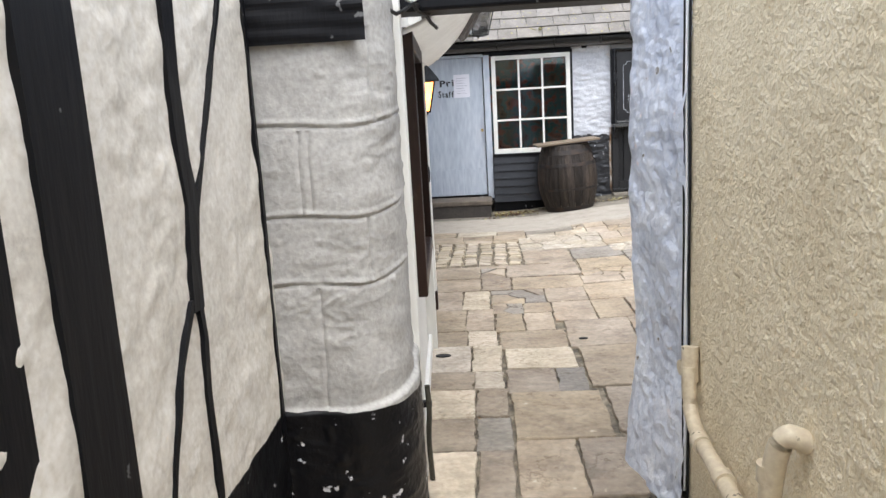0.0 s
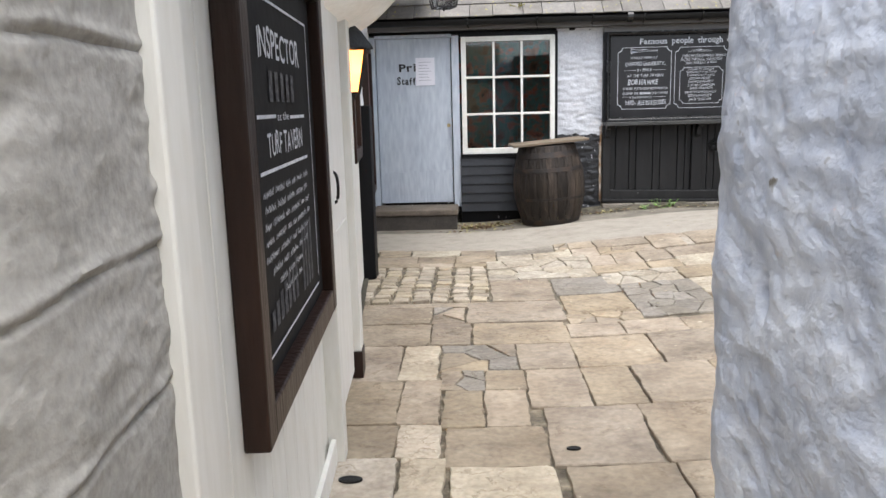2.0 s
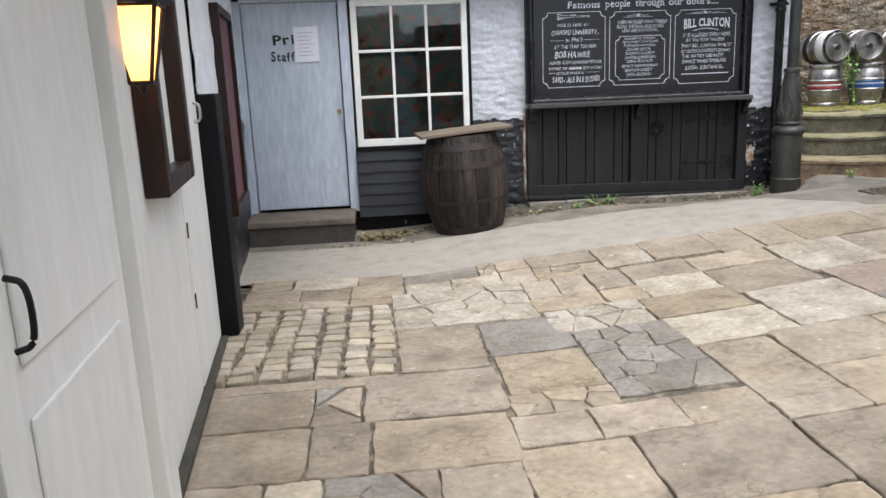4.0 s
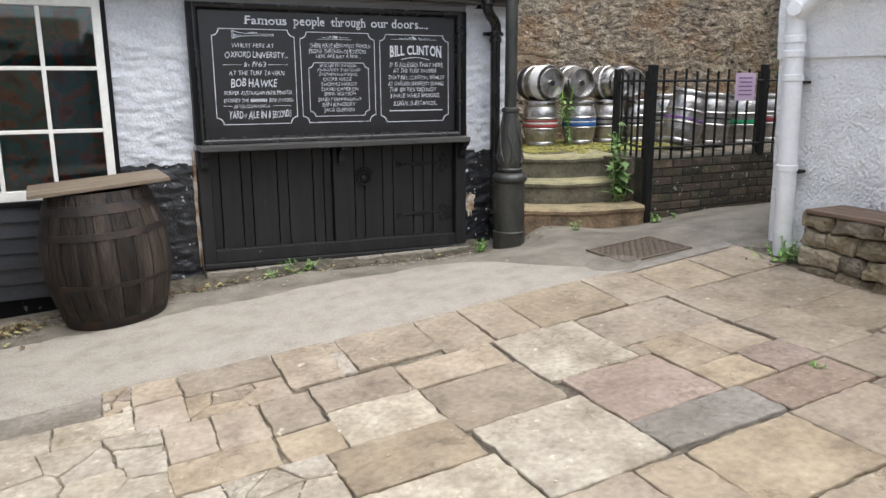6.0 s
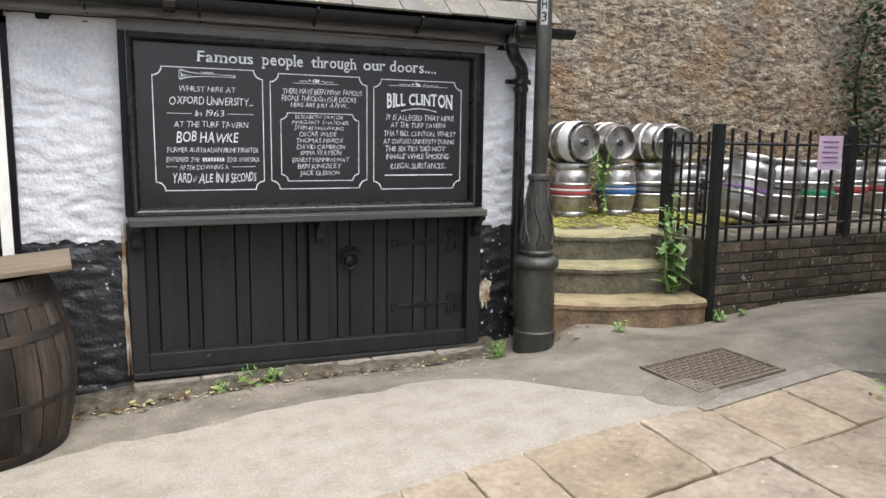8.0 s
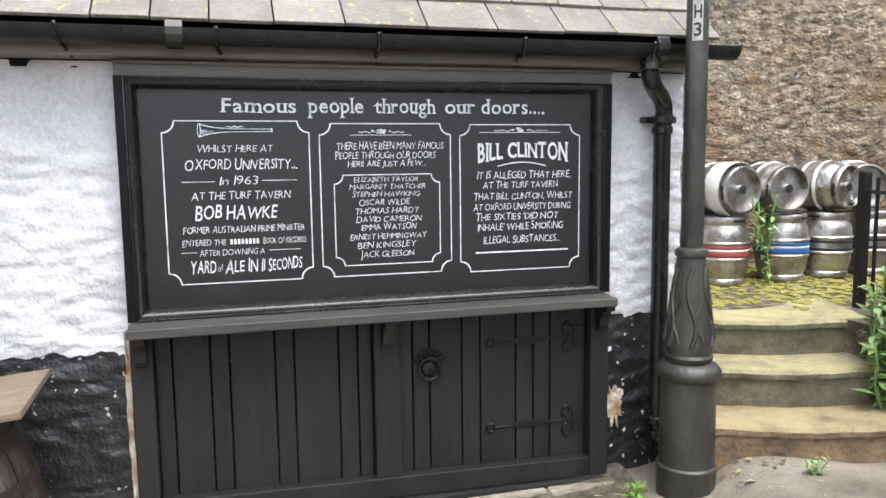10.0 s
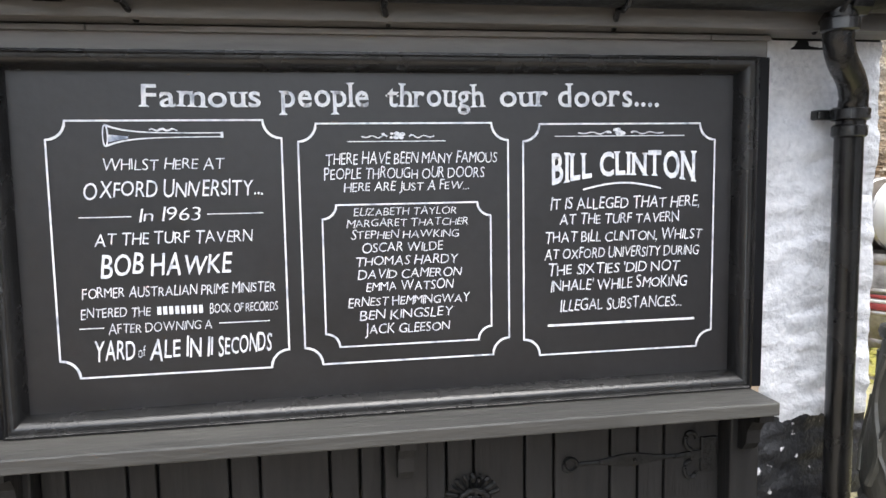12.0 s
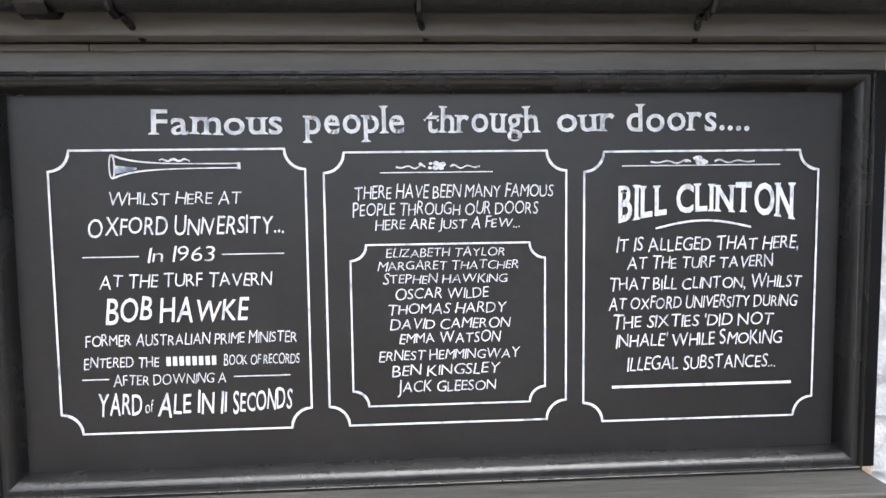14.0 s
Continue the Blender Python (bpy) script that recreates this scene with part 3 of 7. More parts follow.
def strip(points, widths, x, thick=0.012, wave=0.006):
    """A crooked flat timber on the passage's west wall: (y, z) points and widths."""
    bm = bmesh.new()
    rings = []
    n = len(points) - 1
    for k in range(n * 8 + 1):
        a, f = min(k // 8, n - 1), k / 8 - min(k // 8, n - 1)
        y = points[a][0] + (points[a + 1][0] - points[a][0]) * f
        z = points[a][1] + (points[a + 1][1] - points[a][1]) * f
        w = (widths[a] + (widths[a + 1] - widths[a]) * f) / 2
        e1, e2 = wave * noise.noise((y * 9, z * 9, 1)), wave * noise.noise((y * 9, z * 9, 7))
        xx = x - 0.0056 * (y + 3)
        rings.append([bm.verts.new((xx - 0.03, y - w + e1, z)), bm.verts.new((xx + thick, y - w + e1, z)), bm.verts.new((xx + thick, y + w + e2, z)), bm.verts.new((xx - 0.03, y + w + e2, z))])
    for a, b in zip(rings, rings[1:]):
        for k in range(4):
            bm.faces.new((a[k], a[(k + 1) % 4], b[(k + 1) % 4], b[k]))
    bm.faces.new(rings[0][::-1])
    bm.faces.new(rings[-1])
    bmesh.ops.recalc_face_normals(bm, faces=bm.faces)
    return bm


WX = -0.590
for nm, pts, wd, th in (
    ("timber_post", [(0.855, -0.1), (0.84, 2.4)], [0.22, 0.22], 0.008),
    ("timber_post", [(1.145, -0.1), (1.132, 1.1), (1.115, 2.4)], [0.165, 0.165, 0.165], 0.018),
    ("timber_brace", [(1.595, 1.02), (1.606, 1.15), (1.631, 1.26), (1.606, 1.36), (1.601, 1.56), (1.606, 1.7), (1.595, 2.3)], [0.065, 0.05, 0.07, 0.055, 0.05, 0.062, 0.07], 0.014),
    ("timber_brace", [(1.652, 1.25), (1.734, 1.38), (1.8, 1.49), (1.944, 1.745), (2.144, 2.2)], [0.03, 0.016, 0.016, 0.017, 0.016], 0.013),
    ("timber_brace", [(1.575, 1.05), (1.518, 0.98), (1.467, 0.91), (1.365, 0.69), (1.293, 0.5)], [0.03, 0.02, 0.018, 0.022, 0.025], 0.013),
    ("timber_brace", [(1.606, 1.05), (1.616, 0.95), (1.603, 0.82), (1.601, 0.56), (1.59, 0.45)], [0.03, 0.022, 0.025, 0.03, 0.03], 0.013),
    ("timber_fillet", [(2.160, 0.45), (2.158, 0.9), (2.162, 1.3), (2.158, 1.5), (2.165, 2.0)], [0.026, 0.020, 0.024, 0.020, 0.026], 0.012),
):
    tagged(part(nm, strip(pts, wd, WX, th), BLACK_TIMBER), "black painted crooked timber set in cream plaster", "timber", "passage timbers")
beam = thing("lintel_beam", "rough black timber beam over the passage mouth", "beam")
bm = rough_sheet((-0.62, 2.170, 1.652), (0.355, 0, 0), (0, 0, 0.2), 40, 24, lambda p: 0.012 * noise.noise(Vector((p.x * 4, 3, p.z * 30))))
box(bm, -0.62, -0.3, 2.19, 2.6, 1.66, 1.95)
part("beam_end", bm, BLACK_TIMBER, beam)
part("beam", boxes((-0.64, 1.15, 2.8, 2.98, 1.80, 2.0), bevel=0.012), BLACK_TIMBER, beam)

# pipes and cables on the beige wall
pipes = thing("waste_pipes", "cream painted waste pipes along the foot of the roughcast wall", "pipe")
BEIGE_PIPE = surface("cream_pipe_paint", [(0.5, 0.42, 0.29), (0.6, 0.52, 0.38)], 9, 0.45, 0.2, 50, fleck=((0.06, 0.05, 0.04), 0.33))
part("pipe", tube(bend([(0.675, 2.27, 0.60), (0.67, 2.23, 0.43), (0.66, 1.8, 0.43), (0.66, 0.9, 0.36)]), 0.023), BEIGE_PIPE, pipes, smooth=True)
part("elbow_pipe", tube(bend([(0.72, 1.47, 0.715), (0.665, 1.48, 0.74), (0.655, 1.52, 0.58), (0.655, 1.52, 0.2)]), 0.025), BEIGE_PIPE, pipes, smooth=True)
part("upright_pipe", tube([(0.68, 2.27, 0.55), (0.685, 2.29, 0.66)], 0.027), BEIGE_PIPE, pipes, smooth=True)
for y, z, ax in ((2.08, 0.432, "y"), (1.86, 0.43, "y"), (1.515, 0.63, "z")):
    d = Vector((0, 0.02, 0)) if ax == "y" else Vector((0, 0, 0.02))
    c = Vector((0.663 if ax == "y" else 0.656, y, z))
    part("collar", tube([c - d, c + d], 0.029), BEIGE_PIPE, pipes, smooth=True)
part("stub", tube([(0.72, 2.33, 0.58), (0.66, 2.32, 0.58)], 0.025), BEIGE_PIPE, pipes, smooth=True)
for k, (dx, r) in enumerate(((0.0, 0.0045), (0.016, 0.004), (0.03, 0.0035))):
    pts = [(0.705 - 0.4 * dx, 2.385 + dx + 0.006 * math.sin(9 * z + k), z) for z in [0.1 + 0.07 * i for i in range(30)]]
    tagged(part("wall_cable", tube(pts, r, 8), (IRON, WHITE_PIPE, IRON)[k], smooth=True), "thin cable clipped down the wall joint", "cable", "wall cables")

# hose at the pillar's foot
hose = thing("hose", "grey rubber hose hanging beside the pillar foot", "hose")
part("pipe", tube(bend([(-0.205, 2.70, 0.40), (-0.20, 2.69, 0.30), (-0.212, 2.705, 0.18), (-0.205, 2.70, 0.008)]), 0.011, 10), MORTAR, hose, smooth=True)
part("clip", boxes((-0.232, -0.190, 2.688, 2.712, 0.312, 0.338), bevel=0.004), IRON, hose)

# ---- boarded wall of the left-hand building ----
MA = pose(-0.262, 2.85, 0, 0, 0, 3.3)
MB = pose(-0.475, 5.42, 0, 0, 0, 5.2)
wa = tagged(new("wall_boarded_near"), "warm grey boarded wall with vertical planks", "wall", kind="structure")
wa.matrix_basis = MA
part("backing", boxes((-0.4, -0.012, 0, 2.45, -0.1, 2.6)), GREY_BOARDS, wa)
for k in range(8):
    part("board", boxes((-0.012, 0, 0.003 + 0.165 * k, 0.162 + 0.165 * k, 0.02, 2.2), bevel=0.002), GREY_BOARDS, wa)
part("skirting", boxes((0, 0.02, 0.02, 1.55, 0.0, 0.10), bevel=0.003), GREY_BOARDS, wa)
part("corner_post", boxes((-0.1, 0.03, -0.12, 0.0, 0, 2.2), bevel=0.006), GREY_BOARDS, wa)
d1 = tagged(new("door_1"), "closed off-white painted door with grey posts", "door", kind="structure")
d1.matrix_basis = MA
part("leaf", boxes((-0.012, 0.004, 1.62, 2.4, 0.05, 1.95), bevel=0.003), GREY_BOARDS, d1)
for za, zb in ((0.15, 0.85), (0.95, 1.8)):
    part("panel", boxes((0.004, 0.014, 1.72, 2.3, za, zb), bevel=0.005), GREY_BOARDS, d1)
part("door_post", boxes((-0.05, 0.05, 1.5, 1.6, 0.0, 2.1), bevel=0.004), GREY_BOARDS, d1)
part("door_post", boxes((-0.1, 0.04, 2.43, 2.56, 0.14, 2.1), bevel=0.004), GREY_BOARDS, d1)
part("post_shoe", boxes((-0.1, 0.045, 2.425, 2.565, 0.0, 0.14), bevel=0.004), DARK_WOOD, d1, "bare brown timber foot of the post")
hd = part("door_handle", tube(bend([(0.02, 1.68, 1.12), (0.055, 1.68, 1.11), (0.055, 1.68, 1.0), (0.02, 1.68, 0.99)]), 0.006, 8), IRON, d1, smooth=True)
wb = tagged(new("wall_boarded_far"), "warm grey boarded wall beside the yard", "wall", kind="structure")
wb.matrix_basis = MB
part("backing", boxes((-0.4, -0.01, 0, 2.1, -0.1, 2.6)), GREY_BOARDS, wb)
for a, b in ((0.0, 0.42), (0.425, 0.83), (0.835, 1.22)):
    part("board", boxes((-0.01, 0, a, b, 0.03, 2.3), bevel=0.002), GREY_BOARDS, wb)
part("foot_stone", boxes((-0.02, 0.04, 0, 2.0, -0.05, 0.03), bevel=0.008), MORTAR, wb)
d2 = tagged(new("door_2"), "narrow closed off-white door with a paper notice", "door", kind="structure")
d2.matrix_basis = MB
part("leaf", boxes((-0.006, 0.006, 1.23, 1.98, 0.04, 1.95), bevel=0.002), GREY_BOARDS, d2)
part("notice", boxes((0.006, 0.008, 1.52, 1.66, 1.36, 1.65)), PAPER, d2, "white paper notice")
part("door_handle", tube(bend([(0.006, 1.86, 1.33), (0.04, 1.86, 1.325), (0.04, 1.86, 1.24), (0.006, 1.86, 1.235)]), 0.007, 8), STEEL, d2, smooth=True)
for z in (0.42, 0.75):
    part("hinge", boxes((0.006, 0.012, 1.24, 1.255, z, z + 0.07)), IRON, d2)

# inspector sign in a deep dark frame
isg = thing("framed_chalkboard", "dark wood framed blackboard with white chalk lettering", "sign", m=MA)
isb = part("board", boxes((0.0, 0.02, 0.33, 1.38, 0.72, 1.70)), CHALK_BOARD, isg, "matt black chalk board")
part("frame_side", boxes((0.0, 0.058, 0.26, 0.335, 0.645, 1.78), bevel=0.006), DARK_WOOD, isg)
part("frame_side", boxes((0.0, 0.058, 1.37, 1.445, 0.645, 1.78), bevel=0.006), DARK_WOOD, isg)
part("frame_bottom", boxes((0.0, 0.057, 0.335, 1.37, 0.645, 0.725), bevel=0.006), DARK_WOOD, isg)
part("frame_top", boxes((0.0, 0.057, 0.335, 1.37, 1.70, 1.78), bevel=0.006), DARK_WOOD, isg)


GLYPHS = {}


def glyph(ch, bold):
    """Flat mesh of one letter of the built-in font: points, faces, width."""
    if (ch, bold) not in GLYPHS:
        cu = bpy.data.curves.new("letters", "FONT")
        cu.body, cu.size, cu.offset, cu.resolution_u = ch, 1.0, bold, 3
        tmp = bpy.data.objects.new("letters", cu)
        me = bpy.data.meshes.new_from_object(tmp)
        bpy.data.objects.remove(tmp)
        co = np.empty(len(me.vertices) * 3)
        me.vertices.foreach_get("co", co)
        co = co.reshape(-1, 3)[:, :2]
        faces = [tuple(p.vertices) for p in me.polygons]
        co[:, 0] -= co[:, 0].min()
        GLYPHS[ch, bold] = (co, faces, co[:, 0].max())
    return GLYPHS[ch, bold]


def feet(co, fs):
    """The flat ends of a glyph's stems: left, right, height and the way inwards."""
    seen = {}
    for f in fs:
        for k in range(len(f)):
            e = (min(f[k], f[k - 1]), max(f[k], f[k - 1]))
            seen.setdefault(e, []).append(f)
    out = []
    for (i, j), fl in seen.items():
        (xa, ya), (xb, yb) = co[i], co[j]
        if len(fl) == 1 and abs(ya - yb) < 0.012 and 0.05 < abs(xa - xb) < 0.19:
            mid = sum(co[k][1] for k in fl[0]) / len(fl[0])
            out.append((min(xa, xb), max(xa, xb), ya, 1 if mid > ya else -1))
    return out


def lettering(parent, words, plane, u0, u1, v, h, bold=0.0, slant=0.0, name="letter", material=None, hand=1.0, serif=False, lead=0.0, arch=0.0):
    """Hand-set letters between u0 and u1 on base line v, capitals h tall; lead: larger initials, arch: taller ends."""
    rng = random.Random(words + str(v))
    signs, x, first = [], 0.0, True
    for ch in words:
        if ch == " ":
            x += 0.27
            first = True
            continue
        co, fs, w = glyph(ch, bold)
        a, sy, dy = radians(rng.gauss(0, 2.0)) * hand, 1 + rng.gauss(0, 0.04) * hand, rng.gauss(0, 0.016) * hand
        sx = 1.0
        if first and lead:
            big_ = lead if not signs else lead * 0.5
            sx, sy, dy = 1 + big_ * 0.5, sy * (1 + big_), dy - 0.45 * big_
        first = False
        verts, faces = [], list(fs)
        pts = [(px, py) for px, py in co]
        for xa, xb, y, s in feet(co, fs) if serif else ():
            for x0, x1 in ((xa, xa - 0.07), (xb, xb + 0.07)):
                base = len(pts)
                pts += [(x0, y), (x1, y), (x1, y + 0.025 * s), (x0, y + 0.07 * s)]
                faces.append((base, base + 1, base + 2, base + 3))
        for px, py in pts:
            qx, qy = (px - w / 2) * sx, py * sy
            verts.append((x + w * sx / 2 + qx * math.cos(a) - qy * math.sin(a) + slant * qy, qx * math.sin(a) + qy * math.cos(a) + dy))
        signs.append((verts, faces))
        x += w * sx + 0.085
    lo = min(p[0] for vs, f in signs for p in vs)
    hi = max(p[0] for vs, f in signs for p in vs)
    for vs, faces in signs:
        me = bpy.data.meshes.new(name)
        out = []
        for px, py in vs:
            f = (px - lo) / (hi - lo)
            drop = arch * (2 * f - 1) ** 2
            out.append(tuple(plane @ Vector((u0 + f * (u1 - u0), v + py * h / 0.73 - drop * h * (1 - py / 0.73), 0))))
        me.from_pydata(out, [], faces)
        me.materials.append(material or CHALK)
        new(name, me).parent = parent


def stroke(parent, plane, points, widths, name, material=None):
    """A brush stroke: a flat ribbon through points, its width running through widths."""
    bm = bmesh.new()
    pts = [Vector(p) for p in points]
    n = len(pts) - 1
    sides = []
    for k, p in enumerate(pts):
        d = (pts[min(k + 1, n)] - pts[max(k - 1, 0)]).normalized()
        f = k / n * (len(widths) - 1)
        i = min(int(f), len(widths) - 2)
        w = (widths[i] + (widths[i + 1] - widths[i]) * (f - i)) / 2
        s = Vector((-d.y, d.x)) * w
        sides.append([bm.verts.new(plane @ Vector((q.x, q.y, 0))) for q in (p - s, p + s)])
    for a, b in zip(sides, sides[1:]):
        bm.faces.new((a[0], b[0], b[1], a[1]))
    return part(name, bm, material or CHALK, parent)


def bar(parent, plane, u0, u1, v, h, material=None, name="rule"):
    bm = bmesh.new()
    q = [bm.verts.new(plane @ Vector(c)) for c in ((u0, v, 0), (u1, v, 0), (u1, v + h, 0), (u0, v + h, 0))]
    bm.faces.new(q)
    return part(name, bm, material or CHALK, parent)


EAST = Matrix(((0, 0, 1, 0.0235), (1, 0, 0, 0), (0, 1, 0, 0), (0, 0, 0, 1)))
GHOST = surface("faded_chalk", [(0.02, 0.02, 0.022), (0.07, 0.07, 0.075), (0.17, 0.17, 0.18)], 45, 0.9, 0.0, 160)
lettering(isb, "INSPECTOR", EAST, 0.56, 1.12, 1.48, 0.075, 0.01)
for k in range(5):
    bar(isb, EAST, 0.66 + 0.075 * k, 0.70 + 0.075 * k, 1.375, 0.075, GHOST, "faded_mark")
bar(isb, EAST, 0.50, 0.72, 1.335, 0.009)
lettering(isb, "at the", EAST, 0.74, 0.90, 1.328, 0.022)
bar(isb, EAST, 0.92, 1.16, 1.33, 0.009)
lettering(isb, "TURF TAVERN", EAST, 0.60, 1.10, 1.245, 0.06, 0.008)
bar(isb, EAST, 0.50, 1.18, 1.205, 0.009)
def script(u0, u1, v, h, seed):
    """One unreadable hand-written word, a running zigzag of the brush."""
    rng = random.Random(seed)
    n = max(4, int((u1 - u0) / (h * 0.42)))
    pts = [(u0 + (u1 - u0) * k / n, v + h * (rng.uniform(0.55, 1.0) if k % 2 else rng.uniform(0.0, 0.25))) for k in range(n + 1)]
    stroke(isb, EAST, pts, (0.0045, 0.006, 0.0045), "script_word")
rng = random.Random(12)
for k in range(8):
    v = 1.150 - 0.038 * k
    a0, a1 = (0.50, 1.16) if k < 5 else ((0.56, 1.10), (0.62, 1.04), (0.70, 0.96))[k - 5]
    u = a0 + rng.uniform(0, 0.03)
    while u < a1 - 0.03:
        e = min(a1, u + rng.uniform(0.05, 0.15))
        script(u, e, v, 0.020, k * 37 + u)
        u = e + 0.026
for a, b, va, vb in ((0.40, 0.41, 0.76, 1.62), (1.27, 1.278, 0.80, 1.62)):
    bar(isb, EAST, a, b, va, vb - va)
bar(isb, EAST, 0.41, 1.27, 0.775, 0.007)
bar(isb, EAST, 0.41, 1.27, 1.613, 0.007)
for k in range(7):
    bar(isb, EAST, 0.52 + 0.055 * k, 0.555 + 0.055 * k, 0.83, 0.05 + 0.012 * k, GHOST, "chalk_drawing")
for k in range(4):
    bar(isb, EAST, 0.98 + 0.05 * k, 1.01 + 0.05 * k, 0.82, 0.20, GHOST, "chalk_drawing")

# menu case
mc = thing("menu_case", "brown wooden menu case hung on the boarded wall", "menu case", m=MB)
part("frame_side", boxes((0.0, 0.085, 0.50, 0.575, 1.04, 1.85), bevel=0.006), DARK_WOOD, mc)
part("frame_side", boxes((0.0, 0.085, 1.06, 1.135, 1.04, 1.85), bevel=0.006), DARK_WOOD, mc)
part("frame_bottom", boxes((0.0, 0.084, 0.575, 1.06, 1.04, 1.115), bevel=0.006), DARK_WOOD, mc)
part("frame_top", boxes((0.0, 0.084, 0.575, 1.06, 1.775, 1.85), bevel=0.006), DARK_WOOD, mc)
part("back_panel", boxes((0.0, 0.02, 0.575, 1.06, 1.115, 1.775)), GREY_BOARDS, mc, "bare pale back panel")

# wall lantern
LANTERN_GLASS = plain("lit_amber_glass", (1.0, 0.62, 0.22), 0.3, emit=0.65)
def lantern(name, label, m, bottom, top, half_b, half_t, glass, group=""):
    """A tapered four-sided lantern about local z."""
    ln = thing(name, label, "lantern", group, m)
    def ring(h, z):
        return [Vector((sx * h, sy * h, z)) for sx, sy in ((-1, -1), (1, -1), (1, 1), (-1, 1))]
    a, b = ring(half_b, bottom), ring(half_t, top)
    for k in range(4):
        bm = bmesh.new()
        ins = 0.9
        q = [bm.verts.new(v) for v in (a[k] * 1, a[(k + 1) % 4] * 1, b[(k + 1) % 4] * 1, b[k] * 1)]
        for v in q:
            v.co.x *= ins
            v.co.y *= ins
        bm.faces.new(q)
        bmesh.ops.solidify(bm, geom=bm.faces[:], thickness=0.003)
        part("glass_pane", bm, glass, ln)
        part("corner_bar", tube([a[k], b[k]], 0.007, 6), IRON, ln)
        part("rim", tube([b[k], b[(k + 1) % 4]], 0.008, 6), IRON, ln)
        part("rim", tube([a[k], a[(k + 1) % 4]], 0.007, 6), IRON, ln)
    rf = part("roof", lathe([(half_t * 1.55, top), (half_t * 1.5, top + 0.015), (half_t * 0.75, top + 0.09), (half_t * 0.3, top + 0.12), (0.012, top + 0.16)], 4), IRON, ln)
    part("finial", lathe([(0.004, bottom - 0.035), (0.012, bottom - 0.02), (0.02, bottom)], 8), IRON, ln)
    return ln


wl = lantern("wall_lantern", "lit black wall lantern with amber glass", MB @ pose(0.10, 0.2, 0), 1.43, 1.65, 0.03, 0.072, LANTERN_GLASS)
part("bracket", tube(bend([(-0.12, 0, 1.72), (-0.05, 0, 1.85), (0, 0, 1.80)]), 0.01, 8), IRON, wl)
lp = bpy.data.lights.new("wall_lantern_bulb", "POINT")
lp.energy, lp.color, lp.shadow_soft_size = 1.2, (1.0, 0.65, 0.25), 0.03
lo = new("wall_lantern_bulb", lp)
lo.matrix_world = MB @ pose(0.12, 0.2, 1.56)
CLEAR = bpy.data.materials.new("clear_glass")
CLEAR.use_nodes = True
CLEAR.node_tree.nodes["Principled BSDF"].inputs["Transmission Weight"].default_value = 1.0
CLEAR.node_tree.nodes["Principled BSDF"].inputs["Roughness"].default_value = 0.03
hl = lantern("hanging_lantern", "black hanging lantern with clear glass by the eaves", pose(-0.02, 9.1, 0, 0, 0, 20), 2.27, 2.55, 0.09, 0.15, CLEAR)
part("arm", tube(bend([(0, 0, 2.7), (0, 0, 2.86), (-0.5, 0.25, 2.86), (-0.95, 0.32, 2.86)]), 0.014, 8), IRON, hl)

# black half-height post and the wall beyond it
bp = thing("black_post", "half-height black painted timber post by the door", "post")
part("post", boxes((-0.70, -0.56, 7.46, 7.62, -0.03, 1.37), bevel=0.01), BLACK_TIMBER, bp)
MC = pose(-0.68, 7.6, 0, 0, 0, 5.0)
bm = rough_sheet((0, 0, -0.1), (0, 2.8, 0), (0, 0, 2.7), 110, 110, rubble(5, 0.015, 1.5))
box(bm, -0.5, -0.03, 0, 2.8, -0.1, 2.6)
wc = tagged(part("wall_west_yard", bm, painted_stone("white_and_black_wash_low", [(0.66, 0.67, 0.68), (0.8, 0.8, 0.8)], (0.012, 0.013, 0.016), 1.1), smooth=True), "whitewashed wall with black base beside the yard", "wall", kind="structure")
wc.matrix_basis = MC
ps = thing("framed_poster", "dark red framed poster hung on the whitewashed wall", "poster", m=MC)
for a, b, c, d in ((1.0, 1.06, 0.5, 1.95), (1.9, 1.96, 0.5, 1.95), (1.06, 1.9, 0.5, 0.56), (1.06, 1.9, 1.89, 1.95)):
    part("frame_rail", boxes((0.0, 0.06, a, b, c, d), bevel=0.005), DARK_WOOD, ps)
part("poster_sheet", boxes((0.0, 0.03, 1.06, 1.9, 0.56, 1.89)), surface("dark_red_print", [(0.05, 0.02, 0.02), (0.16, 0.04, 0.05), (0.04, 0.03, 0.03)], 5, 0.5, 0.05, 20), ps)

# plastered eave cove and gutter of the left-hand building
cv = tagged(new("eave_soffit"), "white plastered soffit under the jettied eave", "soffit", kind="structure")
bm = bmesh.new()
g = []
for j in range(25):
    y = 2.9 + 3.05 * j / 24
    row = []
    for i in range(9):
        f = i / 8
        xin, xout = -0.29 - 0.06 * (y - 2.85), 0.20 - 0.11 * (y - 2.9)
        z = 1.74 + 0.22 * f ** 1.5 * (1.35 - 0.25 * (y - 2.9) / 3) + 0.006 * noise.noise((f * 3, y * 3, 0))
        row.append(bm.verts.new((xin + (xout - xin) * f, y, z)))
    g.append(row)
for a, b in zip(g, g[1:]):
    for i in range(8):
        bm.faces.new((a[i], a[i + 1], b[i + 1], b[i]))
bmesh.ops.solidify(bm, geom=bm.faces[:], thickness=-0.05)
bmesh.ops.recalc_face_normals(bm, faces=bm.faces)
part("cove", bm, surface("soffit_plaster", [(0.68, 0.66, 0.62), (0.78, 0.76, 0.72)], 4, 0.8, 0.3, 40), cv, smooth=True)
eg = thing("eave_gutter", "dark weathered timber eave board with a gutter", "gutter")
part("board", tube([(0.22, 2.9, 2.10), (-0.11, 5.98, 1.98)], 0.035, 4), DARK_WOOD, eg)
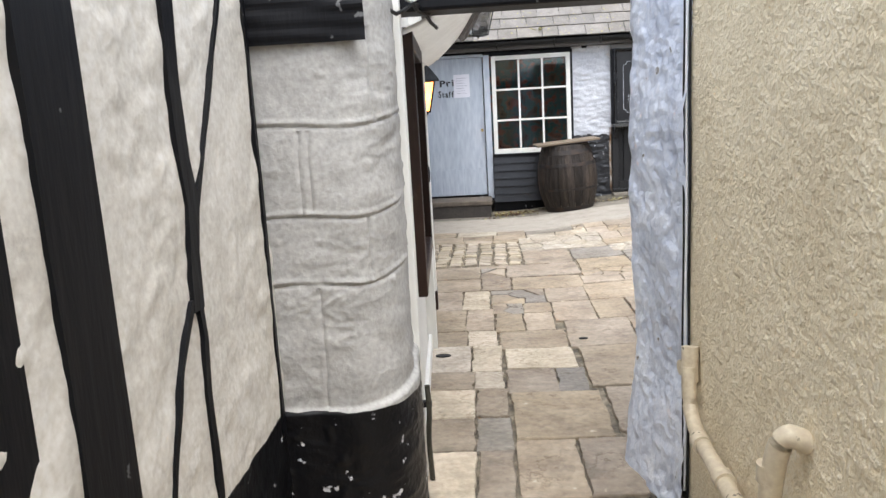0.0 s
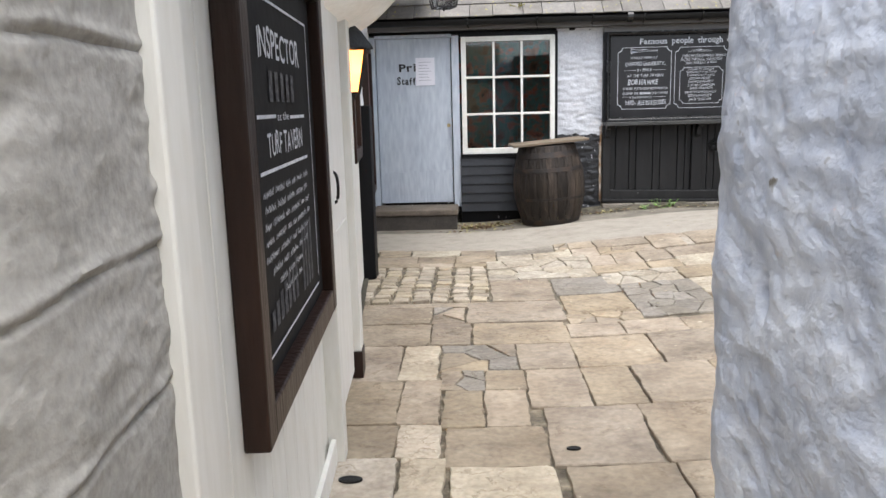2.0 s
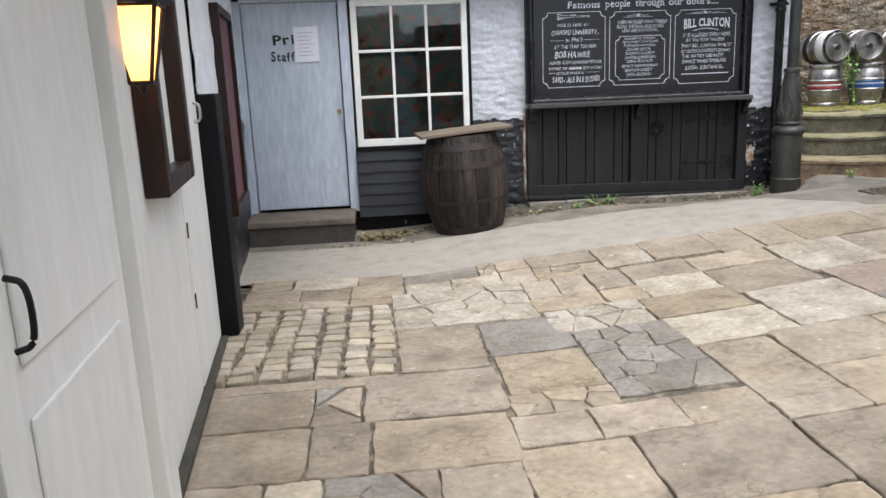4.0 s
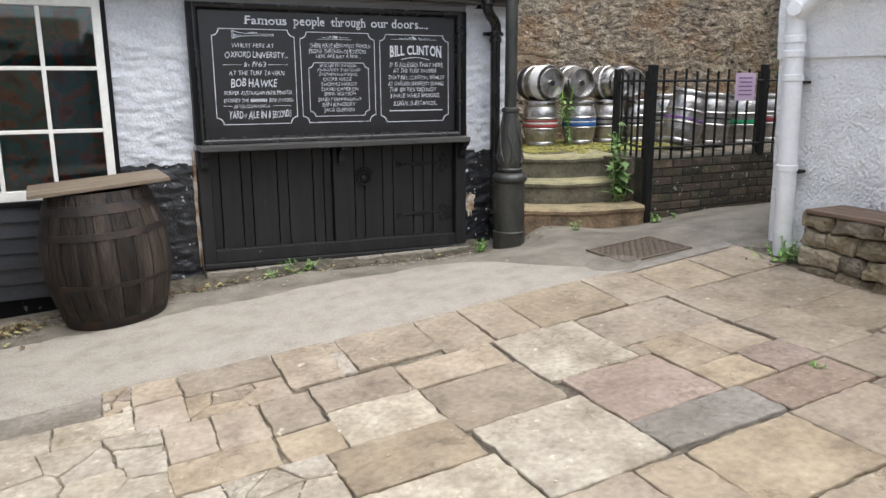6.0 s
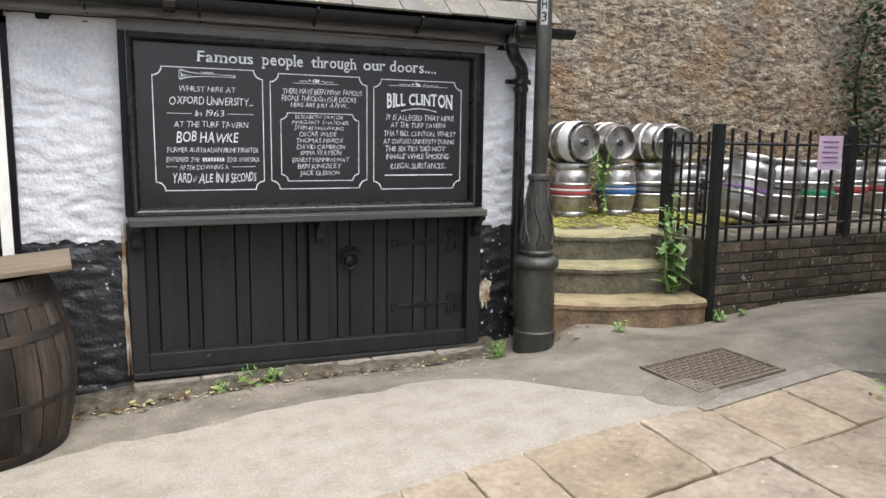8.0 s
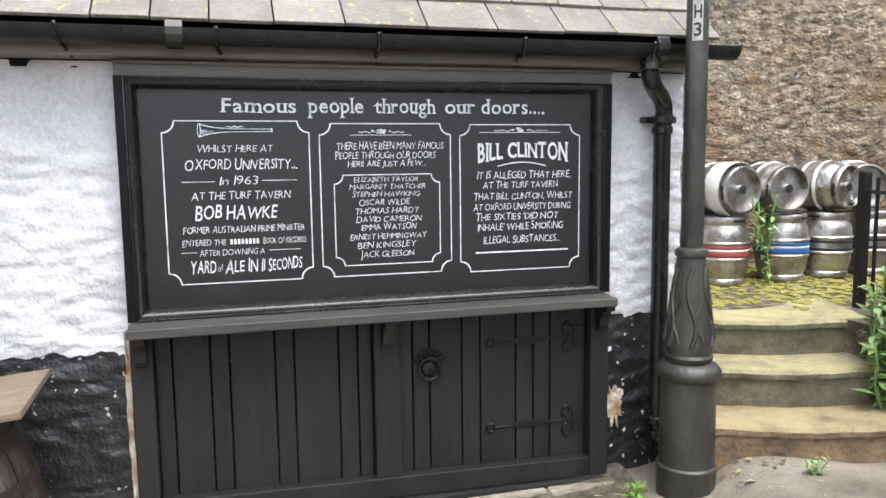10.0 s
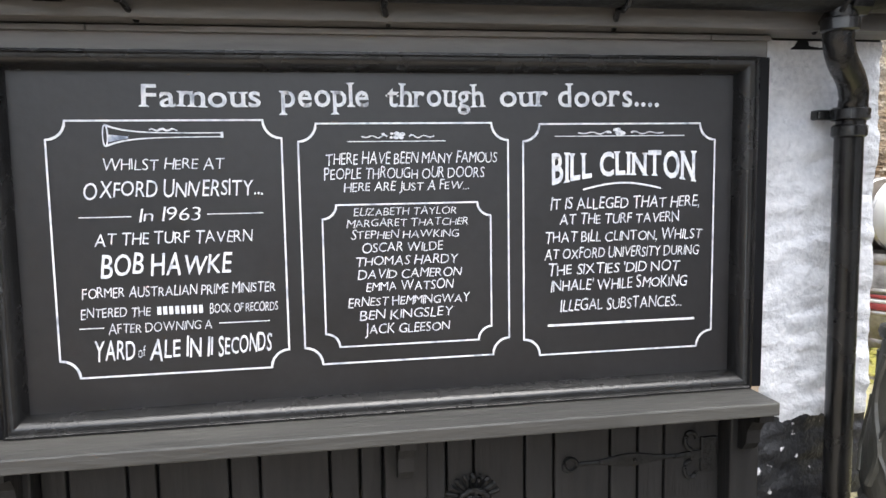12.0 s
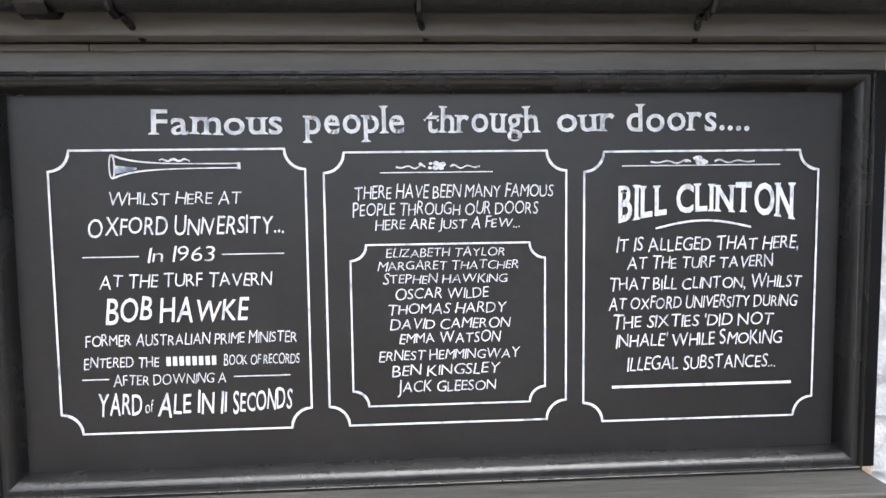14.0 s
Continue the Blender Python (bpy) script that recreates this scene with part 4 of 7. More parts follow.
part("gutter", tube([(0.25, 2.9, 2.17), (-0.08, 6.02, 2.05)], 0.04, 12), IRON, eg, smooth=True)
tagged(part("roof_left", boxes((-1.6, -0.2, 2.8, 10.3, 2.62, 2.72)), SLATE), "roof edge of the left-hand building", "roof", kind="structure")
for k, (z, ph) in enumerate(((1.82, 0), (1.85, 2), (1.79, 4))):
    pts = [(-0.23 + 0.10 * i / 6, 2.45 + 0.5 * i / 6, z + 0.03 * math.sin(ph + i)) for i in range(8)]
    tagged(part("loose_cable", tube(pts, 0.007, 8), (IRON, WHITE_PIPE, IRON)[k], smooth=True), "loose cable looped under the eave", "cable", "eave cables")

# ---- pub front: blackboard over a hatch ----
SOUTH = Matrix(((1, 0, 0, 0), (0, 0, -1, 10.3105), (0, 1, 0, 0), (0, 0, 0, 1)))
hatch = thing("hatch", "black boarded double hatch under a shelf", "hatch")
part("post", boxes((1.705, 1.79, 10.265, 10.42, 0.215, 1.085), bevel=0.006), FADED_BLACK, hatch)
part("post", boxes((3.755, 3.85, 10.265, 10.42, 0.2, 1.085), bevel=0.006), FADED_BLACK, hatch)
part("post", boxes((2.706, 2.827, 10.275, 10.42, 0.335, 1.085), bevel=0.006), FADED_BLACK, hatch)
rail = boxes((1.79, 3.755, 10.27, 10.42, 0.235, 0.335), bevel=0.007)
fillet = boxes((1.70, 3.86, 10.238, 10.275, 0.20, 0.237), bevel=0.007)
for b in (rail, fillet):
    for v in b.verts:
        v.co.z += 0.02 * (2.78 - v.co.x)
part("bottom_rail", rail, FADED_BLACK, hatch)
part("bottom_fillet", fillet, FADED_BLACK, hatch)
for edges in ((1.79, 1.86, 2.012, 2.09, 2.28, 2.362, 2.555, 2.64, 2.706), (2.827, 2.89, 2.971, 3.126, 3.216, 3.393, 3.482, 3.568, 3.755)):
    for a, b in zip(edges, edges[1:]):
        part("plank", boxes((a + 0.0035, b - 0.0035, 10.322, 10.36, 0.3, 1.09), bevel=0.0045), FADED_BLACK, hatch)
for x in (1.75, 2.76, 3.80):
    br = bmesh.new()
    prof = ((10.268, 1.085), (10.15, 1.085), (10.155, 1.055), (10.19, 1.045), (10.215, 1.01), (10.22, 0.97), (10.24, 0.945), (10.268, 0.94))
    f0 = [br.verts.new((x - 0.022, y, z)) for y, z in prof]
    f1 = [br.verts.new((x + 0.022, y, z)) for y, z in prof]
    br.faces.new(f0)
    br.faces.new(f1[::-1])
    for k in range(len(prof)):
        br.faces.new((f0[k], f1[k], f1[(k + 1) % len(prof)], f0[(k + 1) % len(prof)]))
    bmesh.ops.recalc_face_normals(br, faces=br.faces)
    part("bracket", br, FADED_BLACK, hatch)
SHELF_PAINT = surface("worn_black_shelf", [(0.03, 0.03, 0.029), (0.07, 0.068, 0.062)], 7, 0.5, 0.4, 50, streak=(0.15, 1, 1))
part("shelf", boxes((1.715, 3.815, 10.115, 10.33, 1.085, 1.125), bevel=0.005), SHELF_PAINT, hatch, "worn black shelf board")
def leaf_strap(x0, x1, z):
    """A wrought strap that swells in the middle, cut from thick plate."""
    bm = bmesh.new()
    n = 24
    secs = []
    for k in range(n + 1):
        f = k / n
        w = 0.006 + 0.017 * math.sin(math.pi * min(1, max(0, (f - 0.12) / 0.68))) ** 2 + 0.006 * soft(0.8, 1.0, f)
        x = x0 + (x1 - x0) * f
        secs.append([bm.verts.new((x, y, z + c * w)) for y, c in ((10.325, -1), (10.317, -0.85), (10.314, 0), (10.317, 0.85), (10.325, 1))])
    for a, b in zip(secs, secs[1:]):
        for k in range(4):
            bm.faces.new((a[k], b[k], b[k + 1], a[k + 1]))
    bmesh.ops.recalc_face_normals(bm, faces=bm.faces)
    return bm
for z in (0.496, 0.908):
    hg = part("strap_hinge", leaf_strap(3.285, 3.66, z), IRON, hatch, "black wrought strap hinge", smooth=True)
    part("strap_tip", tube([(3.266 + 0.020 * math.cos(a), 10.318, z + 0.020 * math.sin(a)) for a in [k * math.tau / 12 for k in range(13)]], 0.007, 6), IRON, hg, smooth=True)
    part("hinge_plate", boxes((3.685, 3.74, 10.312, 10.325, z - 0.055, z + 0.055), bevel=0.004), IRON, hg)
    part("hinge_neck", boxes((3.655, 3.69, 10.314, 10.325, z - 0.014, z + 0.014), bevel=0.003), IRON, hg)
    for s in (-1, 1):
        part("scroll", tube([(3.655 - 0.024 * math.sin(a) * (1 - 0.06 * a), 10.317, z + s * (0.048 - 0.030 * math.cos(a) * (1 - 0.06 * a))) for a in [k * 0.45 for k in range(11)]], 0.0075, 8), IRON, hg, smooth=True)
    for x in (3.36, 3.47, 3.60):
        part("nail_head", lathe([(0.007, 0), (0.006, 0.003), (0.002, 0.005)], 8), IRON, hg).matrix_basis = Matrix.Translation((x, 10.315, z)) @ Matrix.Rotation(radians(90), 4, "X")
ring_c = Vector((2.966, 10.318, 0.815))
kr = part("knocker_ring", tube([ring_c + Vector(((0.050 + 0.002 * math.sin(k * 2.6)) * math.sin(k * math.tau / 36), -0.020, (0.050 + 0.002 * math.sin(k * 2.6)) * math.cos(k * math.tau / 36))) for k in range(37)], 0.0085, 8), IRON, hatch, "twisted black iron ring", smooth=True)
part("knocker_boss", lathe([(0.034, 0), (0.032, 0.008), (0.02, 0.016), (0.006, 0.019)], 16), IRON, hatch, smooth=True).matrix_basis = Matrix.Translation(ring_c) @ Matrix.Rotation(radians(90), 4, "X")
for k in range(9):
    a = radians(-72 + 18 * k)
    part("rosette_petal", tube([ring_c + Vector((0.040 * math.sin(a), 0.002, 0.012 + 0.040 * math.cos(a))), ring_c + Vector((0.070 * math.sin(a), -0.004, 0.012 + 0.070 * math.cos(a))), ring_c + Vector((0.082 * math.sin(a), 0.002, 0.012 + 0.080 * math.cos(a)))], 0.0085, 6), IRON, kr, smooth=True)
part("ring_staple", tube([ring_c + Vector((0, 0, 0.062)), ring_c + Vector((0, -0.028, 0.056)), ring_c + Vector((0, -0.028, 0.044)), ring_c + Vector((0, 0, 0.038))], 0.009, 8), IRON, hatch, smooth=True)

sign = thing("pub_blackboard", "large black pub signboard lettered in white, moulded frame", "sign")
sb = part("board", boxes((1.745, 3.80, 10.3145, 10.40, 1.13, 2.1)), BOARD_BLACK, sign)
def moulding(x0, x1, z0, z1, w):
    """A mitred moulded frame about the board."""
    prof = [(0.0, 0.0), (0.0, 0.058), (0.03, 0.063), (0.16, 0.066), (0.22, 0.063), (0.25, 0.056)]
    prof += [(0.25 + 0.75 * math.sin(a), 0.056 * math.cos(a)) for a in [math.pi / 2 * k / 10 for k in range(1, 11)]]
    bm = bmesh.new()
    loops = []
    for f, d in prof:
        q = w * f
        loops.append([bm.verts.new((x, 10.3145 - d, z)) for x, z in ((x0 + q, z0 + q), (x1 - q, z0 + q), (x1 - q, z1 - q), (x0 + q, z1 - q))])
    for a, b in zip(loops, loops[1:]):
        for k in range(4):
            bm.faces.new((a[k], a[(k + 1) % 4], b[(k + 1) % 4], b[k]))
    bmesh.ops.recalc_face_normals(bm, faces=bm.faces)
    return bm
part("frame_moulding", moulding(1.738, 3.812, 1.1255, 2.104, 0.046), BLACK_GLOSS, sign, "glossy black moulded frame", smooth=True)
part("frieze_board", boxes((1.705, 3.855, 10.285, 10.42, 2.104, 2.165), bevel=0.004), TRIM_BLACK, sign)
for x0, x1 in ((1.705, 1.99), (1.992, 3.665), (3.667, 3.855)):
    part("frieze_lip", boxes((x0, x1, 10.268, 10.283, 2.150, 2.166), bevel=0.003), TRIM_BLACK, sign)
part("side_board", boxes((1.705, 1.738, 10.262, 10.42, 1.125, 2.104), bevel=0.003), BLACK_TIMBER, sign)
part("side_board", boxes((3.812, 3.855, 10.272, 10.42, 1.125, 2.104), bevel=0.003), BLACK_TIMBER, sign)


def scalloped(x0, x1, z0, z1, notch, w):
    """A painted outline with hollow corners."""
    pts = []
    for cx, cz, a0 in ((x0, z0, 90), (x1, z0, 180), (x1, z1, 270), (x0, z1, 0)):
        for k in range(7):
            a = radians(a0 - 15 * k)
            pts.append((cx + notch * math.cos(a), cz + notch * math.sin(a)))
    bm = bmesh.new()
    n = len(pts)
    inner, outer = [], []
    for k in range(n):
        p, a, b = Vector(pts[k]), Vector(pts[k - 1]), Vector(pts[(k + 1) % n])
        d = ((p - a).normalized() + (b - p).normalized())
        d = d.normalized() if d.length > 1e-6 else (b - p).normalized()
        s = Vector((-d.y, d.x)) * w / 2
        inner.append(bm.verts.new(SOUTH @ Vector((p.x + s.x, p.y + s.y, 0))))
        outer.append(bm.verts.new(SOUTH @ Vector((p.x - s.x, p.y - s.y, 0))))
    for k in range(n):
        bm.faces.new((inner[k], inner[(k + 1) % n], outer[(k + 1) % n], outer[k]))
    bmesh.ops.recalc_face_normals(bm, faces=bm.faces)
    return bm


for x0, x1, z0, z1 in ((1.868, 2.455, 1.262, 1.932), (2.498, 3.078, 1.262, 1.922), (3.122, 3.708, 1.252, 1.918)):
    part("painted_border", scalloped(x0, x1, z0, z1, 0.048, 0.0065), CHALK, sb)
part("painted_border", scalloped(2.556, 3.026, 1.308, 1.702, 0.038, 0.006), CHALK, sb)
def line(words, u0, u1, v, h, bold=0.0, slant=0.12):
    lettering(sb, words, SOUTH, u0, u1, v, h, bold * 0.8 - (0.011 if slant else 0.0), slant, hand=1.5 if slant else 0.7, serif=slant == 0, lead=0.16 if slant else 0.0, arch=0.35 if words == "BILL CLINTON" else 0.0)
line("Famous", 2.098, 2.405, 1.967, 0.060, 0.014, 0)
line("people", 2.452, 2.69, 1.967, 0.066, 0.014, 0)
line("through", 2.735, 3.015, 1.967, 0.066, 0.014, 0)
line("our", 3.055, 3.195, 1.967, 0.064, 0.014, 0)
line("doors....", 3.225, 3.53, 1.967, 0.066, 0.014, 0)
line("WHILST HERE AT", 2.003, 2.306, 1.805, 0.031)
line("OXFORD UNIVERSITY...", 1.951, 2.401, 1.735, 0.043, 0.012)
line("In 1963", 2.083, 2.239, 1.672, 0.036)
line("AT THE TURF TAVERN", 1.969, 2.371, 1.611, 0.034, 0.004)
line("BOB HAWKE", 1.98, 2.315, 1.53, 0.056, 0.022, 0.15)
line("FORMER AUSTRALIAN PRIME MINISTER", 1.931, 2.424, 1.473, 0.028, 0.006)
line("ENTERED THE", 1.925, 2.10, 1.421, 0.026, 0.006)
for k in range(8):
    bar(sb, SOUTH, 2.116 + 0.0152 * k, 2.126 + 0.0152 * k, 1.422, 0.022, name="painted_mark")
line("BOOK OF RECORDS", 2.25, 2.429, 1.421, 0.026, 0.006)
line("AFTER DOWNING A", 1.991, 2.254, 1.378, 0.026)
line("YARD", 1.955, 2.055, 1.306, 0.052, 0.02)
line("of", 2.062, 2.082, 1.312, 0.03)
line("ALE IN 11", 2.09, 2.255, 1.306, 0.052, 0.02)
line("SECONDS", 2.268, 2.41, 1.308, 0.05, 0.02)
line("THERE HAVE BEEN MANY FAMOUS", 2.57, 3.047, 1.812, 0.032, 0.006)
line("PEOPLE THROUGH OUR DOORS", 2.564, 3.01, 1.772, 0.031, 0.006)
line("HERE ARE JUST A FEW...", 2.616, 2.964, 1.739, 0.025, 0.006)
line("ELIZABETH TAYLOR", 2.641, 2.927, 1.671, 0.022)
line("MARGARET THATCHER", 2.62, 2.96, 1.64, 0.022)
line("STEPHEN HAWKING", 2.632, 2.934, 1.607, 0.023)
line("OSCAR WILDE", 2.662, 2.888, 1.57, 0.026, 0.004)
line("THOMAS HARDY", 2.645, 2.932, 1.533, 0.026, 0.004)
line("DAVID CAMERON", 2.647, 2.942, 1.496, 0.026, 0.004)
line("EMMA WATSON", 2.669, 2.918, 1.461, 0.026, 0.006)
line("ERNEST HEMMINGWAY", 2.619, 2.964, 1.42, 0.026, 0.004)
line("BEN KINGSLEY", 2.65, 2.916, 1.382, 0.028, 0.004)
line("JACK GLEESON", 2.663, 2.905, 1.341, 0.028, 0.004)
line("BILL CLINTON", 3.206, 3.651, 1.772, 0.068, 0.03, 0)
line("IT IS ALLEGED THAT HERE,", 3.202, 3.662, 1.675, 0.034, 0.006)
line("AT THE TURF TAVERN", 3.229, 3.598, 1.632, 0.031, 0.006)
line("THAT BILL CLINTON, WHILST", 3.188, 3.675, 1.58, 0.032, 0.006)
line("AT OXFORD UNIVERSITY DURING", 3.184, 3.665, 1.532, 0.031, 0.006)
line("THE SIXTIES 'DID NOT", 3.197, 3.605, 1.486, 0.032, 0.006)
line("INHALE' WHILE SMOKING", 3.203, 3.628, 1.438, 0.034, 0.006)
line("ILLEGAL SUBSTANCES...", 3.232, 3.611, 1.378, 0.035, 0.006)
for u0, u1, v, h in ((1.935, 2.064, 1.683, 0.0025), (2.255, 2.4, 1.685, 0.0025), (1.92, 1.981, 1.392, 0.0025), (2.272, 2.406, 1.391, 0.0025), (3.194, 3.653, 1.334, 0.007), (2.63, 2.90, 1.872, 0.0025), (3.215, 3.61, 1.882, 0.0025)):
    bar(sb, SOUTH, u0, u1, v, h)
rng = random.Random(9)
for c, half, v in ((2.768, 0.10, 1.886), (3.415, 0.13, 1.892)):
    for k in range(16):
        f = rng.gauss(0, 0.33)
        bm = bmesh.new()
        r = rng.uniform(0.0035, 0.0075) * (1.1 - 0.5 * min(1, abs(f)))
        bmesh.ops.create_circle(bm, cap_ends=True, segments=7, radius=r, matrix=SOUTH @ Matrix.Translation((c + 0.055 * f, v + rng.uniform(-0.004, 0.010), 0.0008 + 0.0003 * k)) @ Matrix.Diagonal((1.2, 0.9, 1, 1)))
        part("painted_flower", bm, CHALK, sb)
    for sgn in (-1, 1):
        stroke(sb, SOUTH, [(c + sgn * (0.03 + (half - 0.03) * k / 12), v + 0.005 * math.sin(k * 1.1) * (1 - k / 16)) for k in range(13)], (0.005, 0.0025, 0.004), "painted_tendril")
HORN = surface("horn_paint", [(0.05, 0.06, 0.08), (0.24, 0.28, 0.36), (0.60, 0.61, 0.63)], 30, 0.8, 0.0, 60)
for sgn in (-1, 1):
    stroke(sb, SOUTH, [(2.012 + 0.29 * k / 14, 1.894 + sgn * (0.005 + 0.022 * math.exp(-k / 2.4))) for k in range(15)], (0.005, 0.0025, 0.003), "painted_horn")
stroke(sb, SOUTH, [(2.012 + 0.006 * math.cos(a), 1.894 + 0.027 * math.sin(a)) for a in [math.tau * k / 20 for k in range(21)]], (0.004, 0.003, 0.004), "horn_bell")
stroke(sb, SOUTH, [(2.018 + 0.05 * k / 6, 1.887 + 0.002 * k / 6) for k in range(7)], (0.020, 0.005), "horn_shade", HORN)
stroke(sb, SOUTH, [(2.302, 1.886), (2.302, 1.902)], (0.007, 0.007), "horn_mouth")
stroke(sb, SOUTH, [(2.12 + 0.07 * k / 10, 1.908 + 0.003 * math.sin(k * 1.7)) for k in range(11)], (0.003, 0.006, 0.003), "painted_cord")
pts = [(3.30 + 0.24 * k / 12, 1.728 + 0.018 * math.sin(math.pi * k / 12)) for k in range(13)]
bm = bmesh.new()
lo_ = [bm.verts.new(SOUTH @ Vector((u, v, 0))) for u, v in pts]
hi_ = [bm.verts.new(SOUTH @ Vector((u, v + 0.005, 0))) for u, v in pts]
for k in range(12):
    bm.faces.new((lo_[k], lo_[k + 1], hi_[k + 1], hi_[k]))
part("painted_flourish", bm, CHALK, sb)

# bare plaster and brick showing at the wall edges
BARE = surface("bare_plaster", [(0.13, 0.07, 0.04), (0.33, 0.19, 0.10), (0.45, 0.37, 0.28), (0.68, 0.65, 0.60)], 11, 0.95, 0.6, 40)
def patch(x0, x1, z0, z1, seed, y=10.318):
    """A flake of bare plaster with a ragged outline."""
    bm = bmesh.new()
    n = 44
    ring = []
    for k in range(n):
        a = math.tau * k / n
        r = 0.9 + 0.8 * noise.noise((math.cos(a) * 3.1, math.sin(a) * 3.1, seed)) + 0.3 * noise.noise((k * 0.9, 0, seed))
        ring.append((min(max((x0 + x1) / 2 + (x1 - x0) / 2 * r * math.cos(a), x0 - 0.02), x1 + 0.02), (z0 + z1) / 2 + (z1 - z0) / 2 * r * math.sin(a)))
    f0 = [bm.verts.new((x, y, z)) for x, z in ring]
    f1 = [bm.verts.new((x, y + 0.05, z)) for x, z in ring]
    bm.faces.new(f0)
    for k in range(n):
        bm.faces.new((f0[k], f0[(k + 1) % n], f1[(k + 1) % n], f1[k]))
    bmesh.ops.recalc_face_normals(bm, faces=bm.faces)
    return bm
tagged(part("wall_bare_patch", patch(1.672, 1.705, 0.25, 1.02, 3.3, 10.322), BARE), "strip of bare crumbling plaster beside the hatch", "plaster", kind="structure")
tagged(part("wall_bare_patch", patch(3.858, 3.955, 0.45, 0.64, 8.1, 10.318), BARE), "bare plaster and brick low on the wall end", "plaster", kind="structure")
tagged(part("wall_bare_patch", patch(3.855, 3.885, 1.0, 1.2, 5.1, 10.325), BARE), "bare plaster and brick beside the shelf", "plaster", kind="structure")

# footing stones under the hatch
foot = tagged(new("wall_footing"), "worn stone footing with dirt under the hatch", "wall", kind="structure")
xs = 1.70
rng = random.Random(5)
while xs < 3.9:
    w = rng.uniform(0.22, 0.45)
    z = ground_z(xs + w / 2, 10.2)
    part("stone", boxes((xs, min(xs + w, 3.92) - 0.012, 10.20 + rng.uniform(-0.02, 0.02), 10.42, z - 0.12, 0.205), bevel=0.012), FLAG_GREY, foot)
    xs += w
bm = rough_sheet((1.10, 10.02, 0), (2.85, 0.05, 0), (0, 0.3, 0), 120, 14, lambda p: 0.0)
for v in bm.verts:
    v.co.z = ground_z(v.co.x, v.co.y) + 0.004 + 0.05 * soft(10.05, 10.3, v.co.y) + 0.014 * noise.noise(v.co * 9)
tagged(part("dirt_verge", bm, DIRT, smooth=True), "strip of dirt and moss along the wall foot", "dirt", kind="stuff")

# ---- window, door, barrel ----
win = tagged(new("window_1"), "white nine-pane sash window over black weatherboards", "window", kind="structure")
def bars(parent, name, mat, *dims, bevel=0.003):
    for d in dims:
        part(name, boxes(d, bevel=bevel), mat, parent)
bars(win, "window_frame", SASH_WHITE, (0.12, 0.175, 10.30, 10.38, 0.80, 2.10), (1.115, 1.168, 10.30, 10.38, 0.80, 2.10), (0.175, 1.115, 10.30, 10.38, 2.045, 2.10), (0.175, 1.115, 10.30, 10.38, 0.80, 0.865))
for x in (0.484, 0.798):
    part("glazing_bar", boxes((x - 0.013, x + 0.013, 10.31, 10.35, 0.865, 2.045), bevel=0.003), SASH_WHITE, win)
for z in (1.248, 1.655):
    part("glazing_bar", boxes((0.175, 1.115, 10.312, 10.348, z - 0.013, z + 0.013), bevel=0.003), SASH_WHITE, win)
GLASS = bpy.data.materials.new("window_glass")
GLASS.use_nodes = True
gb = GLASS.node_tree.nodes["Principled BSDF"]
gb.inputs["Transmission Weight"].default_value, gb.inputs["Roughness"].default_value, gb.inputs["Base Color"].default_value = 1.0, 0.02, (0.75, 0.8, 0.8, 1)
for i, (xa, xb) in enumerate(((0.175, 0.471), (0.497, 0.785), (0.811, 1.115))):
    for j, (za, zb) in enumerate(((0.865, 1.235), (1.261, 1.642), (1.668, 2.045))):
        part("pane", boxes((xa, xb, 10.328, 10.332, za, zb)), GLASS, win)
part("window_sill", boxes((0.10, 1.185, 10.27, 10.42, 0.765, 0.80), bevel=0.004), BLACK_TIMBER, win, "black sill")
part("side_board", boxes((1.168, 1.20, 10.31, 10.42, 0.765, 2.14), bevel=0.003), BLACK_TIMBER, win)
part("head_board", boxes((0.10, 1.2, 10.31, 10.42, 2.102, 2.14), bevel=0.003), BLACK_TIMBER, win)
wbd = tagged(new("wall_weatherboards"), "black painted weatherboards under the window", "wall", kind="structure")
for k in range(6):
    bm = boxes((0.095, 1.2, 10.30, 10.33, 0.14 + 0.105 * k, 0.14 + 0.105 * k + 0.118), bevel=0.003)
    for v in bm.verts:
        v.co.y -= 0.02 * (1 - (v.co.z - 0.14 - 0.105 * k) / 0.118)
    part("weatherboard", bm, surface("blue_black_boards", [(0.011, 0.0125, 0.0165), (0.02, 0.022, 0.027)], 6, 0.45, 0.2, 40) if k == 0 else bpy.data.materials["blue_black_boards"], wbd)
part("backing", boxes((0.095, 1.2, 10.335, 10.6, -0.05, 0.765)), BLACK_TIMBER, wbd)

door = tagged(new("door_staff"), "closed pale grey plank door lettered in black, paper notice", "door", kind="structure")
part("leaf", boxes((-0.84, 0.0, 10.362, 10.40, 0.245, 2.10), bevel=0.003), GREY_DOOR, door)
for k in range(8):
    a = -0.83 + 0.103 * k
    part("plank", boxes((a + 0.002, a + 0.101, 10.355, 10.362, 0.25, 0.60 + 0.02 * (k % 2)), bevel=0.002), GREY_DOOR, door)
part("door_post", boxes((0.012, 0.095, 10.32, 10.45, 0.2, 2.12), bevel=0.004), GREY_DOOR, door)
part("door_post", boxes((-0.93, -0.85, 10.32, 10.45, 0.2, 2.12), bevel=0.004), GREY_DOOR, door)
part("door_head", boxes((-0.85, 0.012, 10.325, 10.45, 2.105, 2.14), bevel=0.004), GREY_DOOR, door)
part("door_knob", tube([(-0.035, 10.36, 1.133), (-0.035, 10.32, 1.133)], 0.02, 12), surface("brass", [(0.35, 0.25, 0.1), (0.5, 0.4, 0.2)], 9, 0.35, 0.1, 40, metal=1), door, "small brass knob")
